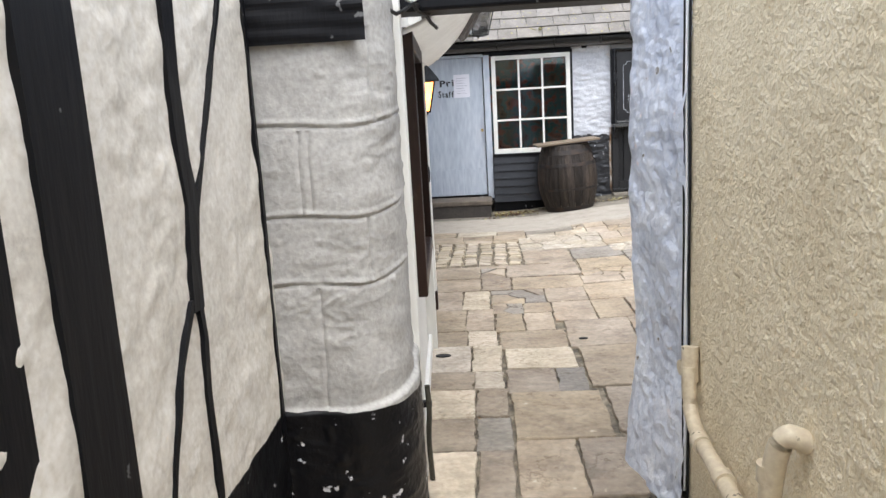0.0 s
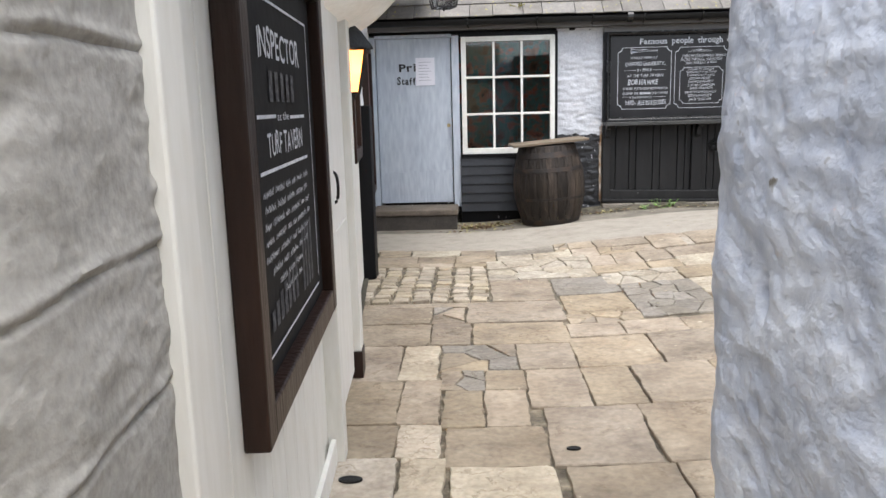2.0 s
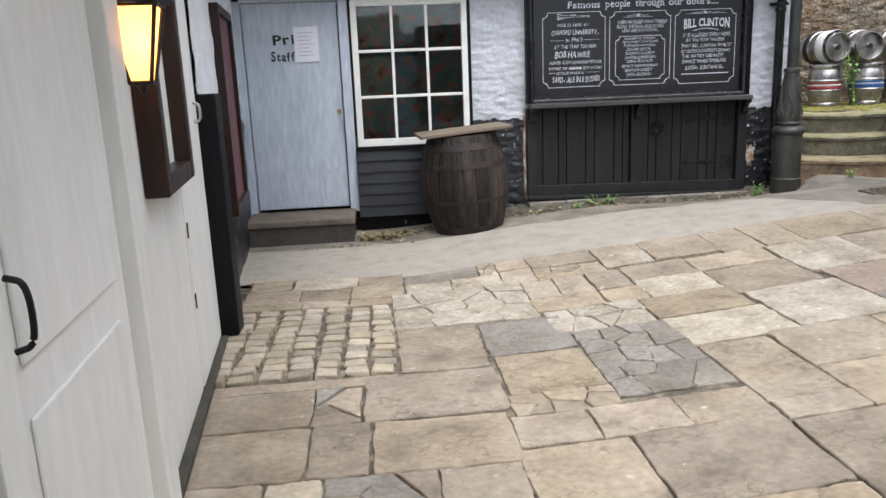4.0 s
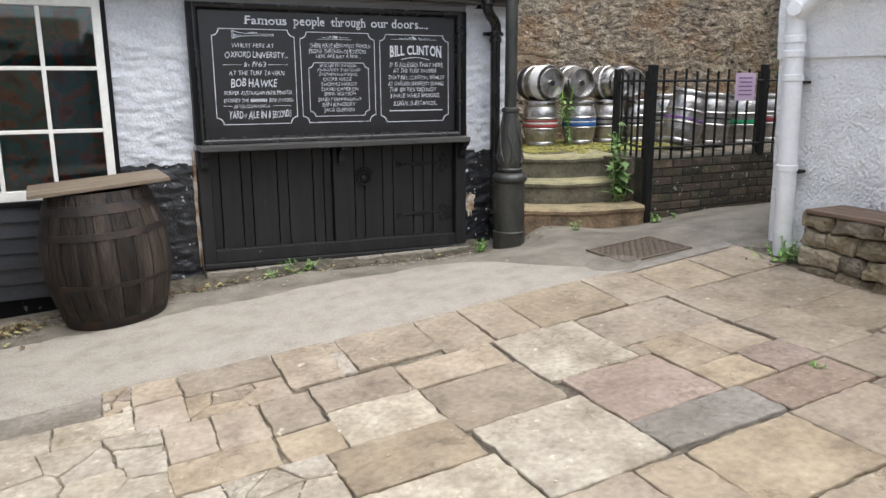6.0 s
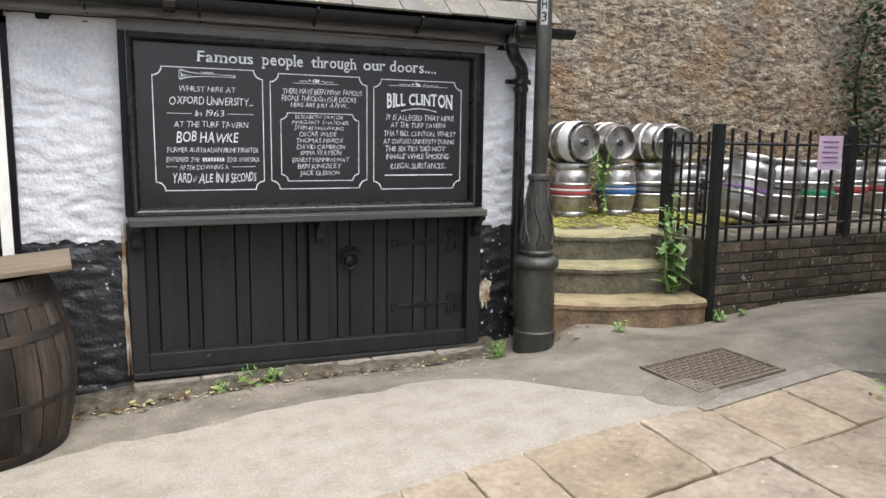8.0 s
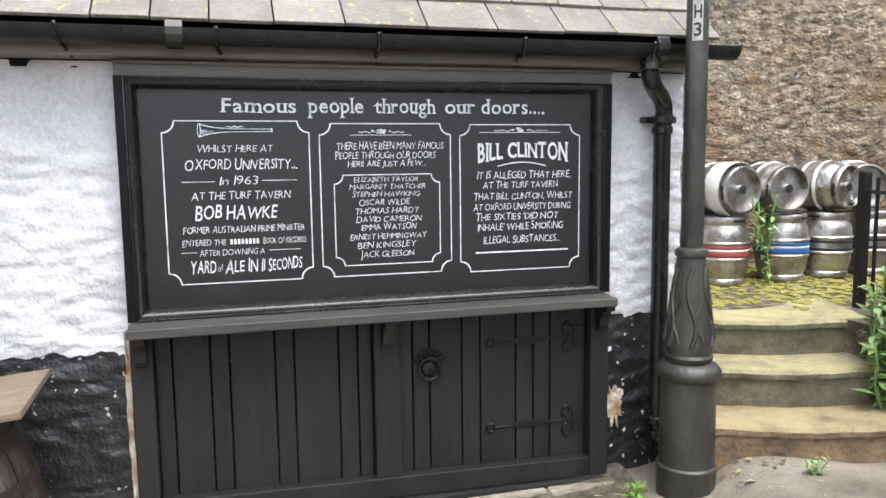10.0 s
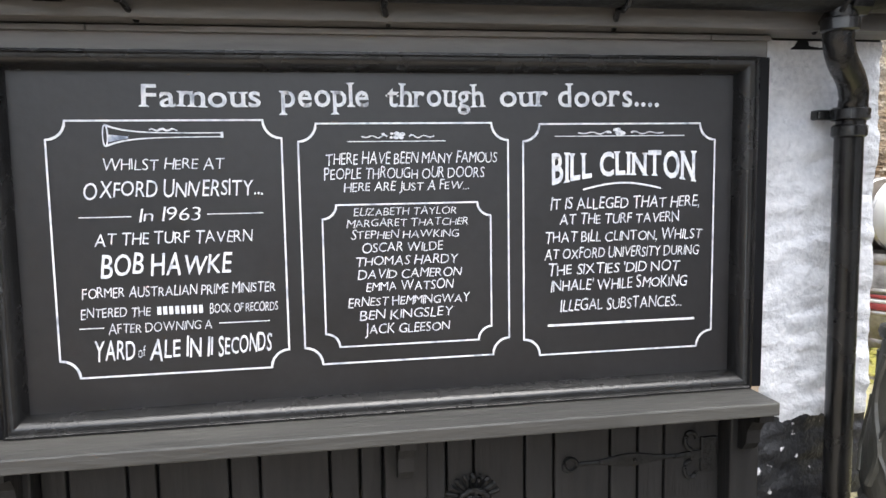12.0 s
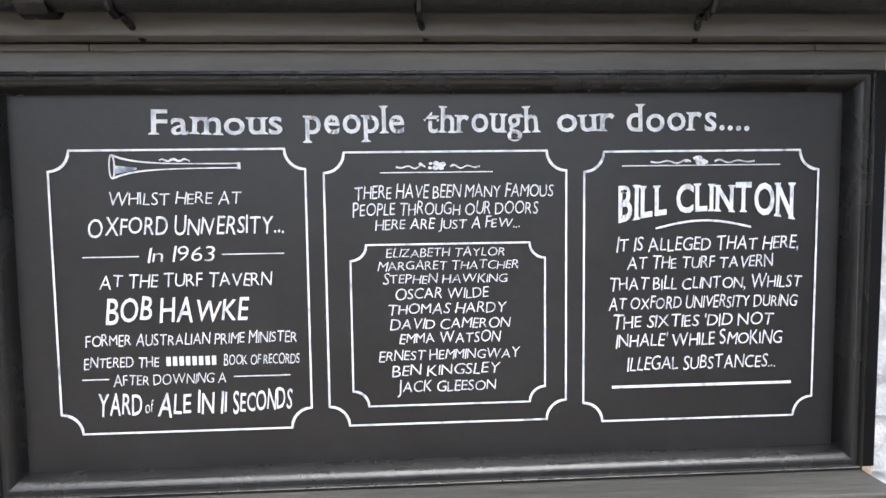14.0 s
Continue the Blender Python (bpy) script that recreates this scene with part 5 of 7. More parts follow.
DOORP = SOUTH @ Matrix.Translation((0, 0, -0.048))
INK = plain("black_lettering", (0.012, 0.012, 0.014), 0.6)
lettering(door, "Pri", DOORP, -0.585, -0.39, 1.745, 0.085, 0.03, 0, material=INK)
lettering(door, "v", DOORP, -0.405, -0.36, 1.745, 0.085, 0.03, 0, material=INK)
lettering(door, "Staff", DOORP, -0.61, -0.40, 1.60, 0.08, 0.03, 0, material=INK)
nt_ = thing("paper_notice", "white printed paper notice taped to the grey door", "notice")
sh = part("sheet", boxes((-0.395, -0.18, 10.350, 10.3535, 1.585, 1.89)), PAPER, nt_)
GREY_INK = plain("grey_print", (0.3, 0.3, 0.36), 0.8)
for k in range(7):
    part("print_line", boxes((-0.36, -0.22 - 0.02 * (k % 3), 10.3485, 10.3495, 1.64 + 0.033 * k, 1.644 + 0.033 * k)), GREY_INK, sh)
part("wall_over_door", boxes((-1.1, -0.93, 10.33, 10.6, -0.1, 2.2)), WHITEWASH)
tagged(bpy.data.objects["wall_over_door"], "whitewashed strip beside the door", "wall", kind="structure")
stp = thing("door_step", "dark worn timber-edged step before the grey door", "step")
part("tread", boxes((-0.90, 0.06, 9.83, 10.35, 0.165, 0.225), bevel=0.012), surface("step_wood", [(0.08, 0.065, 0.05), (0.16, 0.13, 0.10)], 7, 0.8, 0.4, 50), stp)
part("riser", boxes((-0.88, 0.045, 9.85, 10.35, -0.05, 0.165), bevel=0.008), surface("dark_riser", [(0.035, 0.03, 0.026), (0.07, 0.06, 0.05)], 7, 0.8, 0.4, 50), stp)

barrel = thing("barrel", "weathered oak barrel with iron hoops used as a table", "barrel", m=pose(1.08, 9.90, ground_z(1.08, 9.9) - 0.012, 0, -3.0, 0))
def barrel_r(h):
    return 0.30 + 0.088 * math.sin(math.pi * min(1, max(0, h / 0.86)))
STAVES = 22
for k in range(STAVES):
    bm = bmesh.new()
    cols_ = []
    for z in [0.86 * i / 12 for i in range(13)]:
        row = []
        for e in range(4):
            a = math.tau * (k + 0.02 + 0.96 * e / 3) / STAVES
            r = barrel_r(z) - (0.004 if e in (0, 3) else 0)
            row.append(bm.verts.new((r * math.cos(a), r * math.sin(a), z)))
        cols_.append(row)
    for a, b in zip(cols_, cols_[1:]):
        for e in range(3):
            bm.faces.new((a[e], a[e + 1], b[e + 1], b[e]))
    part("stave", bm, BARREL_OAK, barrel)
for z, hgt in ((0.0, 0.075), (0.285, 0.03), (0.585, 0.045), (0.735, 0.06)):
    part("hoop", lathe([(barrel_r(z) + 0.001, z), (barrel_r(z) + 0.0035, z + 0.001), (barrel_r(z + hgt) + 0.0035, z + hgt - 0.001), (barrel_r(z + hgt) + 0.001, z + hgt)], 44, False), HOOP_IRON, barrel, smooth=True)
part("head", lathe([(0.29, 0.80), (0.29, 0.855)], 32), BARREL_OAK, barrel)
lid = thing("wooden_board", "loose plank table top resting on the barrel", "table top", m=pose(1.045, 9.9, ground_z(1.08, 9.9) + 0.862, 0, -4.6, 3))
for k in range(4):
    part("plank", boxes((-0.40, 0.40, -0.27 + 0.135 * k, -0.138 + 0.135 * k, 0.0, 0.026), bevel=0.004), PLANK_OAK, lid)

# ---- eaves and roof of the pub ----
gut = thing("roof_gutter", "black cast-iron gutter with brackets along the eaves", "gutter")
bm = bmesh.new()
rings = []
for x in (-1.05, 4.40):
    rings.append([[bm.verts.new((x, 10.13 + r * math.cos(a), 2.262 + r * math.sin(a))) for a in [math.pi + math.pi * k / 10 for k in range(11)]] for r in (0.058, 0.052)])
for q in (0, 1):
    for k in range(10):
        bm.faces.new((rings[0][q][k], rings[0][q][k + 1], rings[1][q][k + 1], rings[1][q][k]))
for k in (0, 10):
    bm.faces.new((rings[0][0][k], rings[0][1][k], rings[1][1][k], rings[1][0][k]))
for rr in rings:
    for k in range(10):
        bm.faces.new((rr[0][k], rr[0][k + 1], rr[1][k + 1], rr[1][k]))
bmesh.ops.recalc_face_normals(bm, faces=bm.faces)
part("trough", bm, IRON, gut, smooth=True)
for x in (0.2, 0.95, 1.55, 2.1, 2.72, 3.34, 3.95, 4.2):
    part("bracket", tube([(x, 10.13 - 0.064, 2.265)] + [(x, 10.13 + 0.066 * math.cos(a), 2.262 + 0.066 * math.sin(a)) for a in [math.pi + math.pi * k / 6 for k in range(5)]] + [(x + 0.02, 10.24, 2.17)], 0.008, 6), BLACK_GLOSS, gut)
for x in (1.95, 4.0):
    part("union", tube([(x - 0.03, 10.13, 2.25), (x + 0.03, 10.13, 2.25)], 0.062, 14), BLACK_GLOSS, gut)
fas = tagged(part("trim_fascia", boxes((-1.1, 4.30, 10.20, 10.34, 2.17, 2.30), bevel=0.004), TRIM_BLACK), "black fascia board behind the gutter", "fascia", kind="structure")
dp = thing("downpipe", "black cast-iron downpipe with a swan neck", "drainpipe")
part("pipe", tube(bend([(3.97, 10.13, 2.22), (3.97, 10.14, 2.10), (4.12, 10.25, 2.02), (4.12, 10.27, 1.88)]) + [(4.125, 10.27, 0.42)] + bend([(4.125, 10.27, 0.42), (4.125, 10.26, 0.36), (4.13, 10.16, 0.31)])[1:], 0.041), BLACK_GLOSS, dp, smooth=True)
for z, r in ((2.17, 0.05), (1.94, 0.056), (1.89, 0.05), (0.47, 0.056), (0.40, 0.052)):
    x, y = (3.97, 10.13) if z > 2.1 else (4.12, 10.27)
    part("collar", lathe([(r - 0.008, z - 0.02), (r, z - 0.014), (r, z + 0.014), (r - 0.008, z + 0.02)], 20), BLACK_GLOSS, dp, smooth=True).location = (x, y, 0)
part("ear", boxes((4.03, 4.21, 10.29, 10.33, 1.925, 1.955), bevel=0.006), BLACK_GLOSS, dp)
roof = tagged(new("roof_pub"), "mossy stone slate roof with a low eave", "roof", kind="structure")
part("deck", boxes((-1.1, 4.28, 0.05, 3.0, -0.09, -0.03)), BLACK_TIMBER, roof)
roof.matrix_basis = pose(0, 10.10, 2.288, 42, 0, 0)
rng = random.Random(11)
for c in range(9):
    x, dep = -1.15 - rng.uniform(0, 0.2), 0.22 - 0.008 * c
    y = sum(0.22 - 0.008 * k for k in range(c))
    while x < 4.24:
        w = rng.uniform(0.2, 0.36)
        xb = min(x + w, 4.30)
        bm = boxes((x + 0.003, xb - 0.003, y + rng.uniform(-0.008, 0.008), y + dep + 0.12, 0.0, 0.016), bevel=0.003)
        for v in bm.verts:
            v.co.z += 0.022 * (1 - (v.co.y - y) / (dep + 0.12)) - 0.02 + 0.003 * noise.noise(v.co * 11)
        part("slate", bm, SLATE, roof)
        x += w

# ---- street lamp ----
lamp = thing("street_lamp", "old black cast-iron street lamp post with ornate base", "lamp post", m=pose(4.115, 10.0, 0.175))
part("base", lathe([(0.134, -0.03), (0.134, 0.155), (0.137, 0.16), (0.137, 0.172), (0.126, 0.18), (0.125, 0.58)], 40), LAMP_IRON, lamp, smooth=True)
part("collar", lathe([(0.125, 0.58), (0.14, 0.592), (0.146, 0.61), (0.142, 0.63), (0.125, 0.65), (0.098, 0.662), (0.105, 0.675), (0.107, 0.688), (0.098, 0.70)], 40), LAMP_IRON, lamp, smooth=True)
vase = part("vase", lathe([(0.098, 0.70), (0.104, 0.73), (0.105, 0.76), (0.099, 0.84), (0.083, 0.97), (0.069, 1.09), (0.062, 1.14)], 40), LAMP_IRON, lamp, smooth=True)
part("neck_ring", lathe([(0.062, 1.14), (0.071, 1.145), (0.074, 1.16), (0.069, 1.176), (0.05, 1.184)], 32), LAMP_IRON, lamp, smooth=True)
part("shaft", lathe([(0.050, 1.18), (0.048, 2.0), (0.043, 3.4), (0.02, 3.42)], 24), LAMP_IRON, lamp, smooth=True)
for k in range(6):
    a0 = k * math.tau / 6
    pts = []
    for i in range(9):
        f = i / 8
        r = 0.107 - 0.040 * f ** 1.1
        a = a0 + 0.22 * math.sin(f * 6.5)
        pts.append((r * math.cos(a), r * math.sin(a), 0.74 + 0.36 * f))
    part("leaf_ornament", tube(pts, 0.011, 6), LAMP_IRON, vase)
    pts = [((0.107 - 0.027 * f) * math.cos(a0 + 0.35 + 0.18 * math.cos(f * 7)), (0.107 - 0.027 * f) * math.sin(a0 + 0.35 + 0.18 * math.cos(f * 7)), 0.76 + 0.22 * f) for f in [i / 7 for i in range(8)]]
    part("scroll_ornament", tube(pts, 0.008, 6), LAMP_IRON, vase)
lab = Matrix.Rotation(radians(-33), 4, "Z") @ Matrix(((1, 0, 0, 0), (0, 0, -1, -0.0505), (0, 1, 0, 0), (0, 0, 0, 1)))
bm = bmesh.new()
va = []
for z in (2.085, 2.33):
    va.append([bm.verts.new(Matrix.Rotation(radians(-33), 4, "Z") @ Vector((0.0492 * math.sin(a), -0.0492 * math.cos(a), z))) for a in [radians(-26 + 8.7 * k) for k in range(7)]])
for k in range(6):
    bm.faces.new((va[0][k], va[0][k + 1], va[1][k + 1], va[1][k]))
plate = part("number_plate", bm, surface("plate_white", [(0.26, 0.26, 0.25), (0.42, 0.42, 0.41)], 20, 0.5, 0.1, 60), lamp, "small white number strip")
for ch, v in (("S", 2.255), ("H", 2.18), ("3", 2.105)):
    lettering(plate, ch, lab, -0.016, 0.016, v, 0.058, 0.02, 0, "plate_letter", INK, 0.0)

# ---- steps and keg store ----
steps = thing("stone_steps", "three worn mossy stone steps up to the keg store", "steps", m=pose(5.19, 9.685, 0, 0, 0, -17))
for k, (y0, y1, z0, z1, xr) in enumerate(((0.0, 0.4, 0.2, 0.528, 0.06), (0.285, 0.7, 0.40, 0.722, 0.0), (0.57, 1.1, 0.6, 0.91, 0.0))):
    bm = bmesh.new()
    n = 44
    prof = ((y0 + 0.012, z0), (y0 + 0.004, z1 - 0.07), (y0 - 0.012, z1 - 0.045), (y0 - 0.014, z1 - 0.02), (y0 + 0.006, z1 - 0.003), (y0 + 0.05, z1), (y1, z1), (y1, z0))
    secs = []
    for i in range(n + 1):
        x = -1.12 + (xr + 1.12) * i / n
        wear = 0.022 * math.exp(-((x + 0.5) / 0.35) ** 2)
        secs.append([bm.verts.new((x, y + 0.012 * noise.noise((x * 6, k * 9, z * 8)), z - (wear if z > z1 - 0.05 else 0) + 0.006 * noise.noise((x * 9, k * 5, y * 3)))) for y, z in prof])
    for a, b in zip(secs, secs[1:]):
        for i in range(len(prof)):
            bm.faces.new((a[i], b[i], b[(i + 1) % len(prof)], a[(i + 1) % len(prof)]))
    bm.faces.new(secs[0])
    bm.faces.new(secs[-1][::-1])
    bmesh.ops.recalc_face_normals(bm, faces=bm.faces)
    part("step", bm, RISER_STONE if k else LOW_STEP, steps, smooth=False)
PLAT = 0.905
tagged(part("floor_keg_store", boxes((4.28, 10.9, 10.7, 12.3, 0.2, PLAT - 0.01), (5.25, 10.9, 9.95, 10.7, 0.2, PLAT - 0.01)), JOINT), "raised earth platform of the keg store", "platform", kind="structure")
rng = random.Random(3)
bm = bmesh.new()
for k in range(950):
    x, y, r = rng.uniform(4.32, 6.6), rng.uniform(10.5, 12.1), rng.uniform(0.018, 0.04)
    if y < 10.76 and x < 5.22:
        continue
    bmesh.ops.create_icosphere(bm, subdivisions=1, radius=r, matrix=Matrix.Translation((x, y, PLAT - 0.008)) @ Matrix.Rotation(rng.uniform(0, 3), 4, "Z") @ Matrix.Diagonal((1.3, 0.8, 0.5, 1)))
tagged(part("mossy_cobbles", bm, MOSS, smooth=True), "small moss-covered cobbles of the keg store floor", "cobbles", kind="stuff")

RY0 = 9.73
bwall = tagged(new("wall_brick_low"), "low dark brick retaining wall under the railing", "wall", kind="structure")
part("mortar", boxes((5.37, 8.6, RY0 + 0.008, RY0 + 0.22, 0.2, 0.905)), MORTAR, bwall)
part("brick_return", boxes((5.36, 5.42, RY0 + 0.02, 10.6, 0.2, 0.90)), MORTAR, bwall)

railing = thing("iron_railing", "black iron railing with square posts on a brick wall", "railing")
def rail_run(p, q, bars_, z0, top, low, high):
    p, q = Vector(p), Vector(q)
    part("rail", tube([(p.x, p.y, low), (q.x, q.y, low)], 0.011, 6), IRON, railing)
    part("rail", tube([(p.x, p.y, high), (q.x, q.y, high)], 0.011, 6), IRON, railing)
    for k in range(1, bars_):
        c = p.lerp(q, k / bars_)
        part("baluster", boxes((c.x - 0.008, c.x + 0.008, c.y - 0.008, c.y + 0.008, z0, top + 0.02 * (k % 2)), bevel=0.002), IRON, railing)
rail_run((5.31, 9.72), (8.5, 9.76), 26, 0.90, 1.64, 1.0, 1.56)
rail_run((5.31, 9.72), (5.56, 10.50), 6, 0.90, 1.62, 1.0, 1.56)
for x, y, z0, z1, w in ((5.31, 9.72, 0.25, 1.69, 0.032), (5.56, 10.5, 0.85, 1.67, 0.026), (6.62, 9.75, 0.88, 1.70, 0.026), (8.4, 9.76, 0.88, 1.7, 0.026)):
    part("post", boxes((x - w, x + w, y - w, y + w, z0, z1), bevel=0.006), IRON, railing)
notice = thing("lilac_notice", "faded lilac printed notice fixed to the railing", "notice", m=pose(6.33, 9.69, 1.5, 0, 0, -2))
sh = part("sheet", boxes((-0.115, 0.115, -0.002, 0.002, -0.115, 0.125)), LILAC, notice)
for k in range(5):
    part("print_line", boxes((-0.08 + 0.01 * (k % 2), 0.075, -0.004, -0.003, 0.075 - 0.036 * k, 0.087 - 0.036 * k)), plain("purple_print", (0.22, 0.12, 0.26), 0.8) if k == 0 else bpy.data.materials["purple_print"], sh)


def keg_profile(r, h):
    return [(r * 0.84, 0.0), (r * 0.87, 0.008), (r * 0.87, 0.035), (r * 0.83, 0.045), (r * 0.84, 0.055), (r * 0.91, 0.085), (r * 0.955, h * 0.27), (r * 0.965, h * 0.355), (r * 1.02, h * 0.37), (r * 1.03, h * 0.385), (r * 1.02, h * 0.40), (r * 0.975, h * 0.415), (r * 0.985, h * 0.50), (r * 0.975, h * 0.585), (r * 1.02, h * 0.60), (r * 1.03, h * 0.615), (r * 1.02, h * 0.63), (r * 0.965, h * 0.645), (r * 0.955, h * 0.73), (r * 0.91, h - 0.085), (r * 0.84, h - 0.065), (r * 0.83, h - 0.055), (r * 0.87, h - 0.045), (r * 0.87, h - 0.008), (r * 0.84, h), (r * 0.79, h), (r * 0.79, h - 0.04), (0.03, h - 0.035), (0.03, h - 0.01), (0.0005, h - 0.01)]
def keg(m, r, h, label, bands, group="stacked kegs"):
    kg = thing("keg", label, "keg", group, m)
    bd = part("body", lathe(keg_profile(r, h), 36), STEEL, kg, smooth=True)
    for z0, z1, mt in bands:
        part("painted_band", lathe([(r + 0.0015, z0 * h), (r + 0.003, z0 * h + 0.003), (r + 0.003, z1 * h - 0.003), (r + 0.0015, z1 * h)], 36, False), mt, bd, smooth=True)
    for a in (20, 140, 260):
        part("handle_slot", boxes((-0.045, 0.045, -r * 0.87 - 0.002, -r * 0.80, h - 0.036, h - 0.018), bevel=0.004), KEG_DARK, bd).matrix_basis = Matrix.Rotation(radians(a + 90 * r), 4, "Z")
    part("bung", lathe([(0.028, h - 0.012), (0.028, h - 0.004), (0.012, h - 0.002)], 12), KEG_DARK, bd)
    return kg
R, HK = 0.178, 0.46
RED2 = [(0.42, 0.49, KEG_RED), (0.50, 0.53, KEG_WHITE), (0.54, 0.58, KEG_RED)]
BLUE2 = [(0.42, 0.50, KEG_BLUE), (0.51, 0.53, KEG_WHITE), (0.54, 0.58, KEG_BLUE)]
DARK2 = [(0.42, 0.46, KEG_DARK), (0.54, 0.58, KEG_DARK)]
for x, y, b, lb in ((5.33, 11.45, RED2, "steel keg with red and white bands, standing"), (5.83, 11.47, BLUE2, "steel keg with blue bands, standing"), (6.23, 11.5, DARK2, "steel keg with dark bands, standing"), (6.62, 11.5, DARK2, "steel keg with dark bands, standing"), (4.86, 11.62, RED2, "steel keg with red and white bands, standing"), (5.56, 11.85, DARK2, "steel keg with dark bands, standing")):
    keg(pose(x, y, PLAT, 0, 0, 40 * x), R, HK, lb, b)
for x, y, tilt, yaw, b, lb in ((5.30, 11.72, 90, -6, [(0.2, 0.34, KEG_DARK), (0.66, 0.92, KEG_WHITE)], "steel keg with black and white bands, lying"), (5.74, 11.74, 90, 2, DARK2, "plain steel keg lying on its side"), (6.14, 11.76, 90, -14, [(0.6, 0.68, KEG_WHITE)], "steel keg lying on its side"), (6.52, 11.76, 90, 15, BLUE2, "steel keg with blue bands, lying")):
    ax = Matrix.Rotation(radians(-yaw), 4, "Z") @ Matrix.Rotation(radians(tilt), 4, "X")
    keg(Matrix.Translation((x, y, PLAT + HK + R + 0.003)) @ ax @ Matrix.Translation((0, 0, 0.0)), R, HK, lb, b)
PURPLE = plain("keg_purple_badge", (0.22, 0.1, 0.3), 0.5)
GREEN = plain("keg_green_badge", (0.02, 0.25, 0.1), 0.5)
for x, y, tilt, b, lb in ((6.30, 10.45, 14, [(0.44, 0.48, PURPLE)], "large steel keg leaning, standing"), (6.83, 10.6, 4, [(0.5, 0.53, KEG_DARK)], "large steel keg standing"), (7.38, 10.7, 0, [(0.4, 0.5, GREEN)], "steel keg with a green badge, standing"), (7.95, 10.8, 0, [(0.42, 0.52, KEG_RED), (0.53, 0.56, KEG_WHITE)], "large steel keg with a red band, standing"), (8.5, 10.8, 0, [(0.42, 0.52, KEG_RED)], "large steel keg with a red band, standing"), (6.95, 11.4, 0, DARK2, "large steel keg standing")):
    keg(pose(x, y, PLAT + 0.196 * math.sin(radians(tilt)), 0, tilt, 0), 0.196, 0.515, lb, b, "large kegs by the railing")

# ---- white building on the right ----
def roughcast(p):
    peeled = soft(7.55, 7.75, p.y + 0.25 * noise.noise((3, p.z * 2.5, 1)))
    return 0.045 * (p.z - 0.3) + 0.012 * noise.noise(p * 2.2) + 0.008 * noise.noise(p * 9) + (1 - 0.8 * peeled) * 0.010 * noise.noise(p * 24) - 0.012 * peeled + (0.025 if p.z > 1.69 else 0)
bm = rough_sheet((5.32, 8.42, 0.1), (0, -5.0, 0), (0, 0, 3.6), 380, 280, roughcast)
box(bm, 5.36, 6.2, 3.4, 8.42, 0.1, 3.6)
WHITE_ROUGH = surface("white_roughcast", [(0.74, 0.745, 0.75), (0.86, 0.865, 0.87), (0.9, 0.9, 0.9)], 3, 0.9, 1.0, 48, depth=0.02)
tagged(part("wall_white_house", bm, WHITE_ROUGH, smooth=True), "white roughcast house wall with a peeling corner", "wall", kind="structure")
wp = thing("white_drainpipe", "white painted drainpipe with collars and a branch", "drainpipe", m=Matrix.Translation((5.2, 8.2, ground_z(5.2, 8.2))) @ Matrix.Rotation(radians(-2.4), 4, "Y"))
part("pipe", tube([(0, 0, -0.03), (0, 0, 3.0)], 0.060, 24), WHITE_PIPE, wp, smooth=True)
part("branch_pipe", tube(bend([(0, 0, 1.52), (0, -0.2, 1.67), (0.02, -1.0, 1.69), (0.02, -3.2, 1.71)]), 0.052, 20), WHITE_PIPE, wp, smooth=True)
part("branch_collar", tube([(0.018, -0.42, 1.682), (0.018, -0.48, 1.683)], 0.060, 20), WHITE_PIPE, wp, smooth=True)
for z in (0.57, 1.15, 1.30, 1.39, 1.70):
    part("collar", lathe([(0.062, z - 0.022), (0.068, z - 0.018), (0.068, z + 0.018), (0.062, z + 0.022)], 24), WHITE_PIPE, wp, smooth=True)
for z in (0.54, 1.12):
    part("clip", boxes((-0.02, 0.16, -0.045, 0.045, z - 0.012, z + 0.006), bevel=0.003), HOOP_IRON, wp, "rusty pipe clip")
part("access_cap", tube([(-0.045, -0.03, 1.57), (-0.085, -0.05, 1.57)], 0.042, 16), WHITE_PIPE, wp, smooth=True)

bench = thing("stone_bench", "dry-stone bench with a slatted wooden seat", "bench")
rng = random.Random(21)
STONE_LOOSE = surface("bench_rubble", [(0.10, 0.08, 0.048), (0.25, 0.20, 0.125), (0.35, 0.30, 0.215)], 8, 0.95, 1.0, 34, jitter=0.4, depth=0.02, grain=0.6)
part("core", boxes((5.06, 5.32, 6.1, 7.84, 0.3, 0.70)), JOINT, bench)
def pebble_block(x0, x1, y0, y1, z0, z1, seed):
    bm = boxes((x0, x1, y0, y1, z0, z1), bevel=0.012)
    bmesh.ops.subdivide_edges(bm, edges=[e for e in bm.edges if e.calc_length() > 0.05], cuts=2, use_grid_fill=True)
    for v in bm.verts:
        ends = max(abs(v.co.y - (y0 + y1) / 2) / (y1 - y0), abs(v.co.z - (z0 + z1) / 2) / (z1 - z0)) * 2
        v.co.x += 0.022 * ends ** 3 if v.co.x < (x0 + x1) / 2 else 0
        v.co += Vector((noise.noise(v.co * 13 + Vector((seed, 0, 0))), noise.noise(v.co * 13 + Vector((0, seed, 0))), noise.noise(v.co * 13 + Vector((0, 0, seed))))) * 0.026
    return bm
z = ground_z(5.1, 7.5) - 0.04
row_i = 0
while z < 0.70:
    h = rng.uniform(0.085, 0.125)
    y = 7.9
    while y > 6.1:
        w = rng.uniform(0.15, 0.32)
        part("stone", pebble_block(4.97 + rng.uniform(-0.015, 0.02), 5.12, max(y - w, 6.05) + 0.008, y, z, z + h - 0.006, y * 7 + z), STONE_LOOSE, bench)
        y -= w
    part("stone", pebble_block(5.13, 5.31, 7.70, 7.9, z, z + h - 0.006, z * 31), STONE_LOOSE, bench)
    z += h
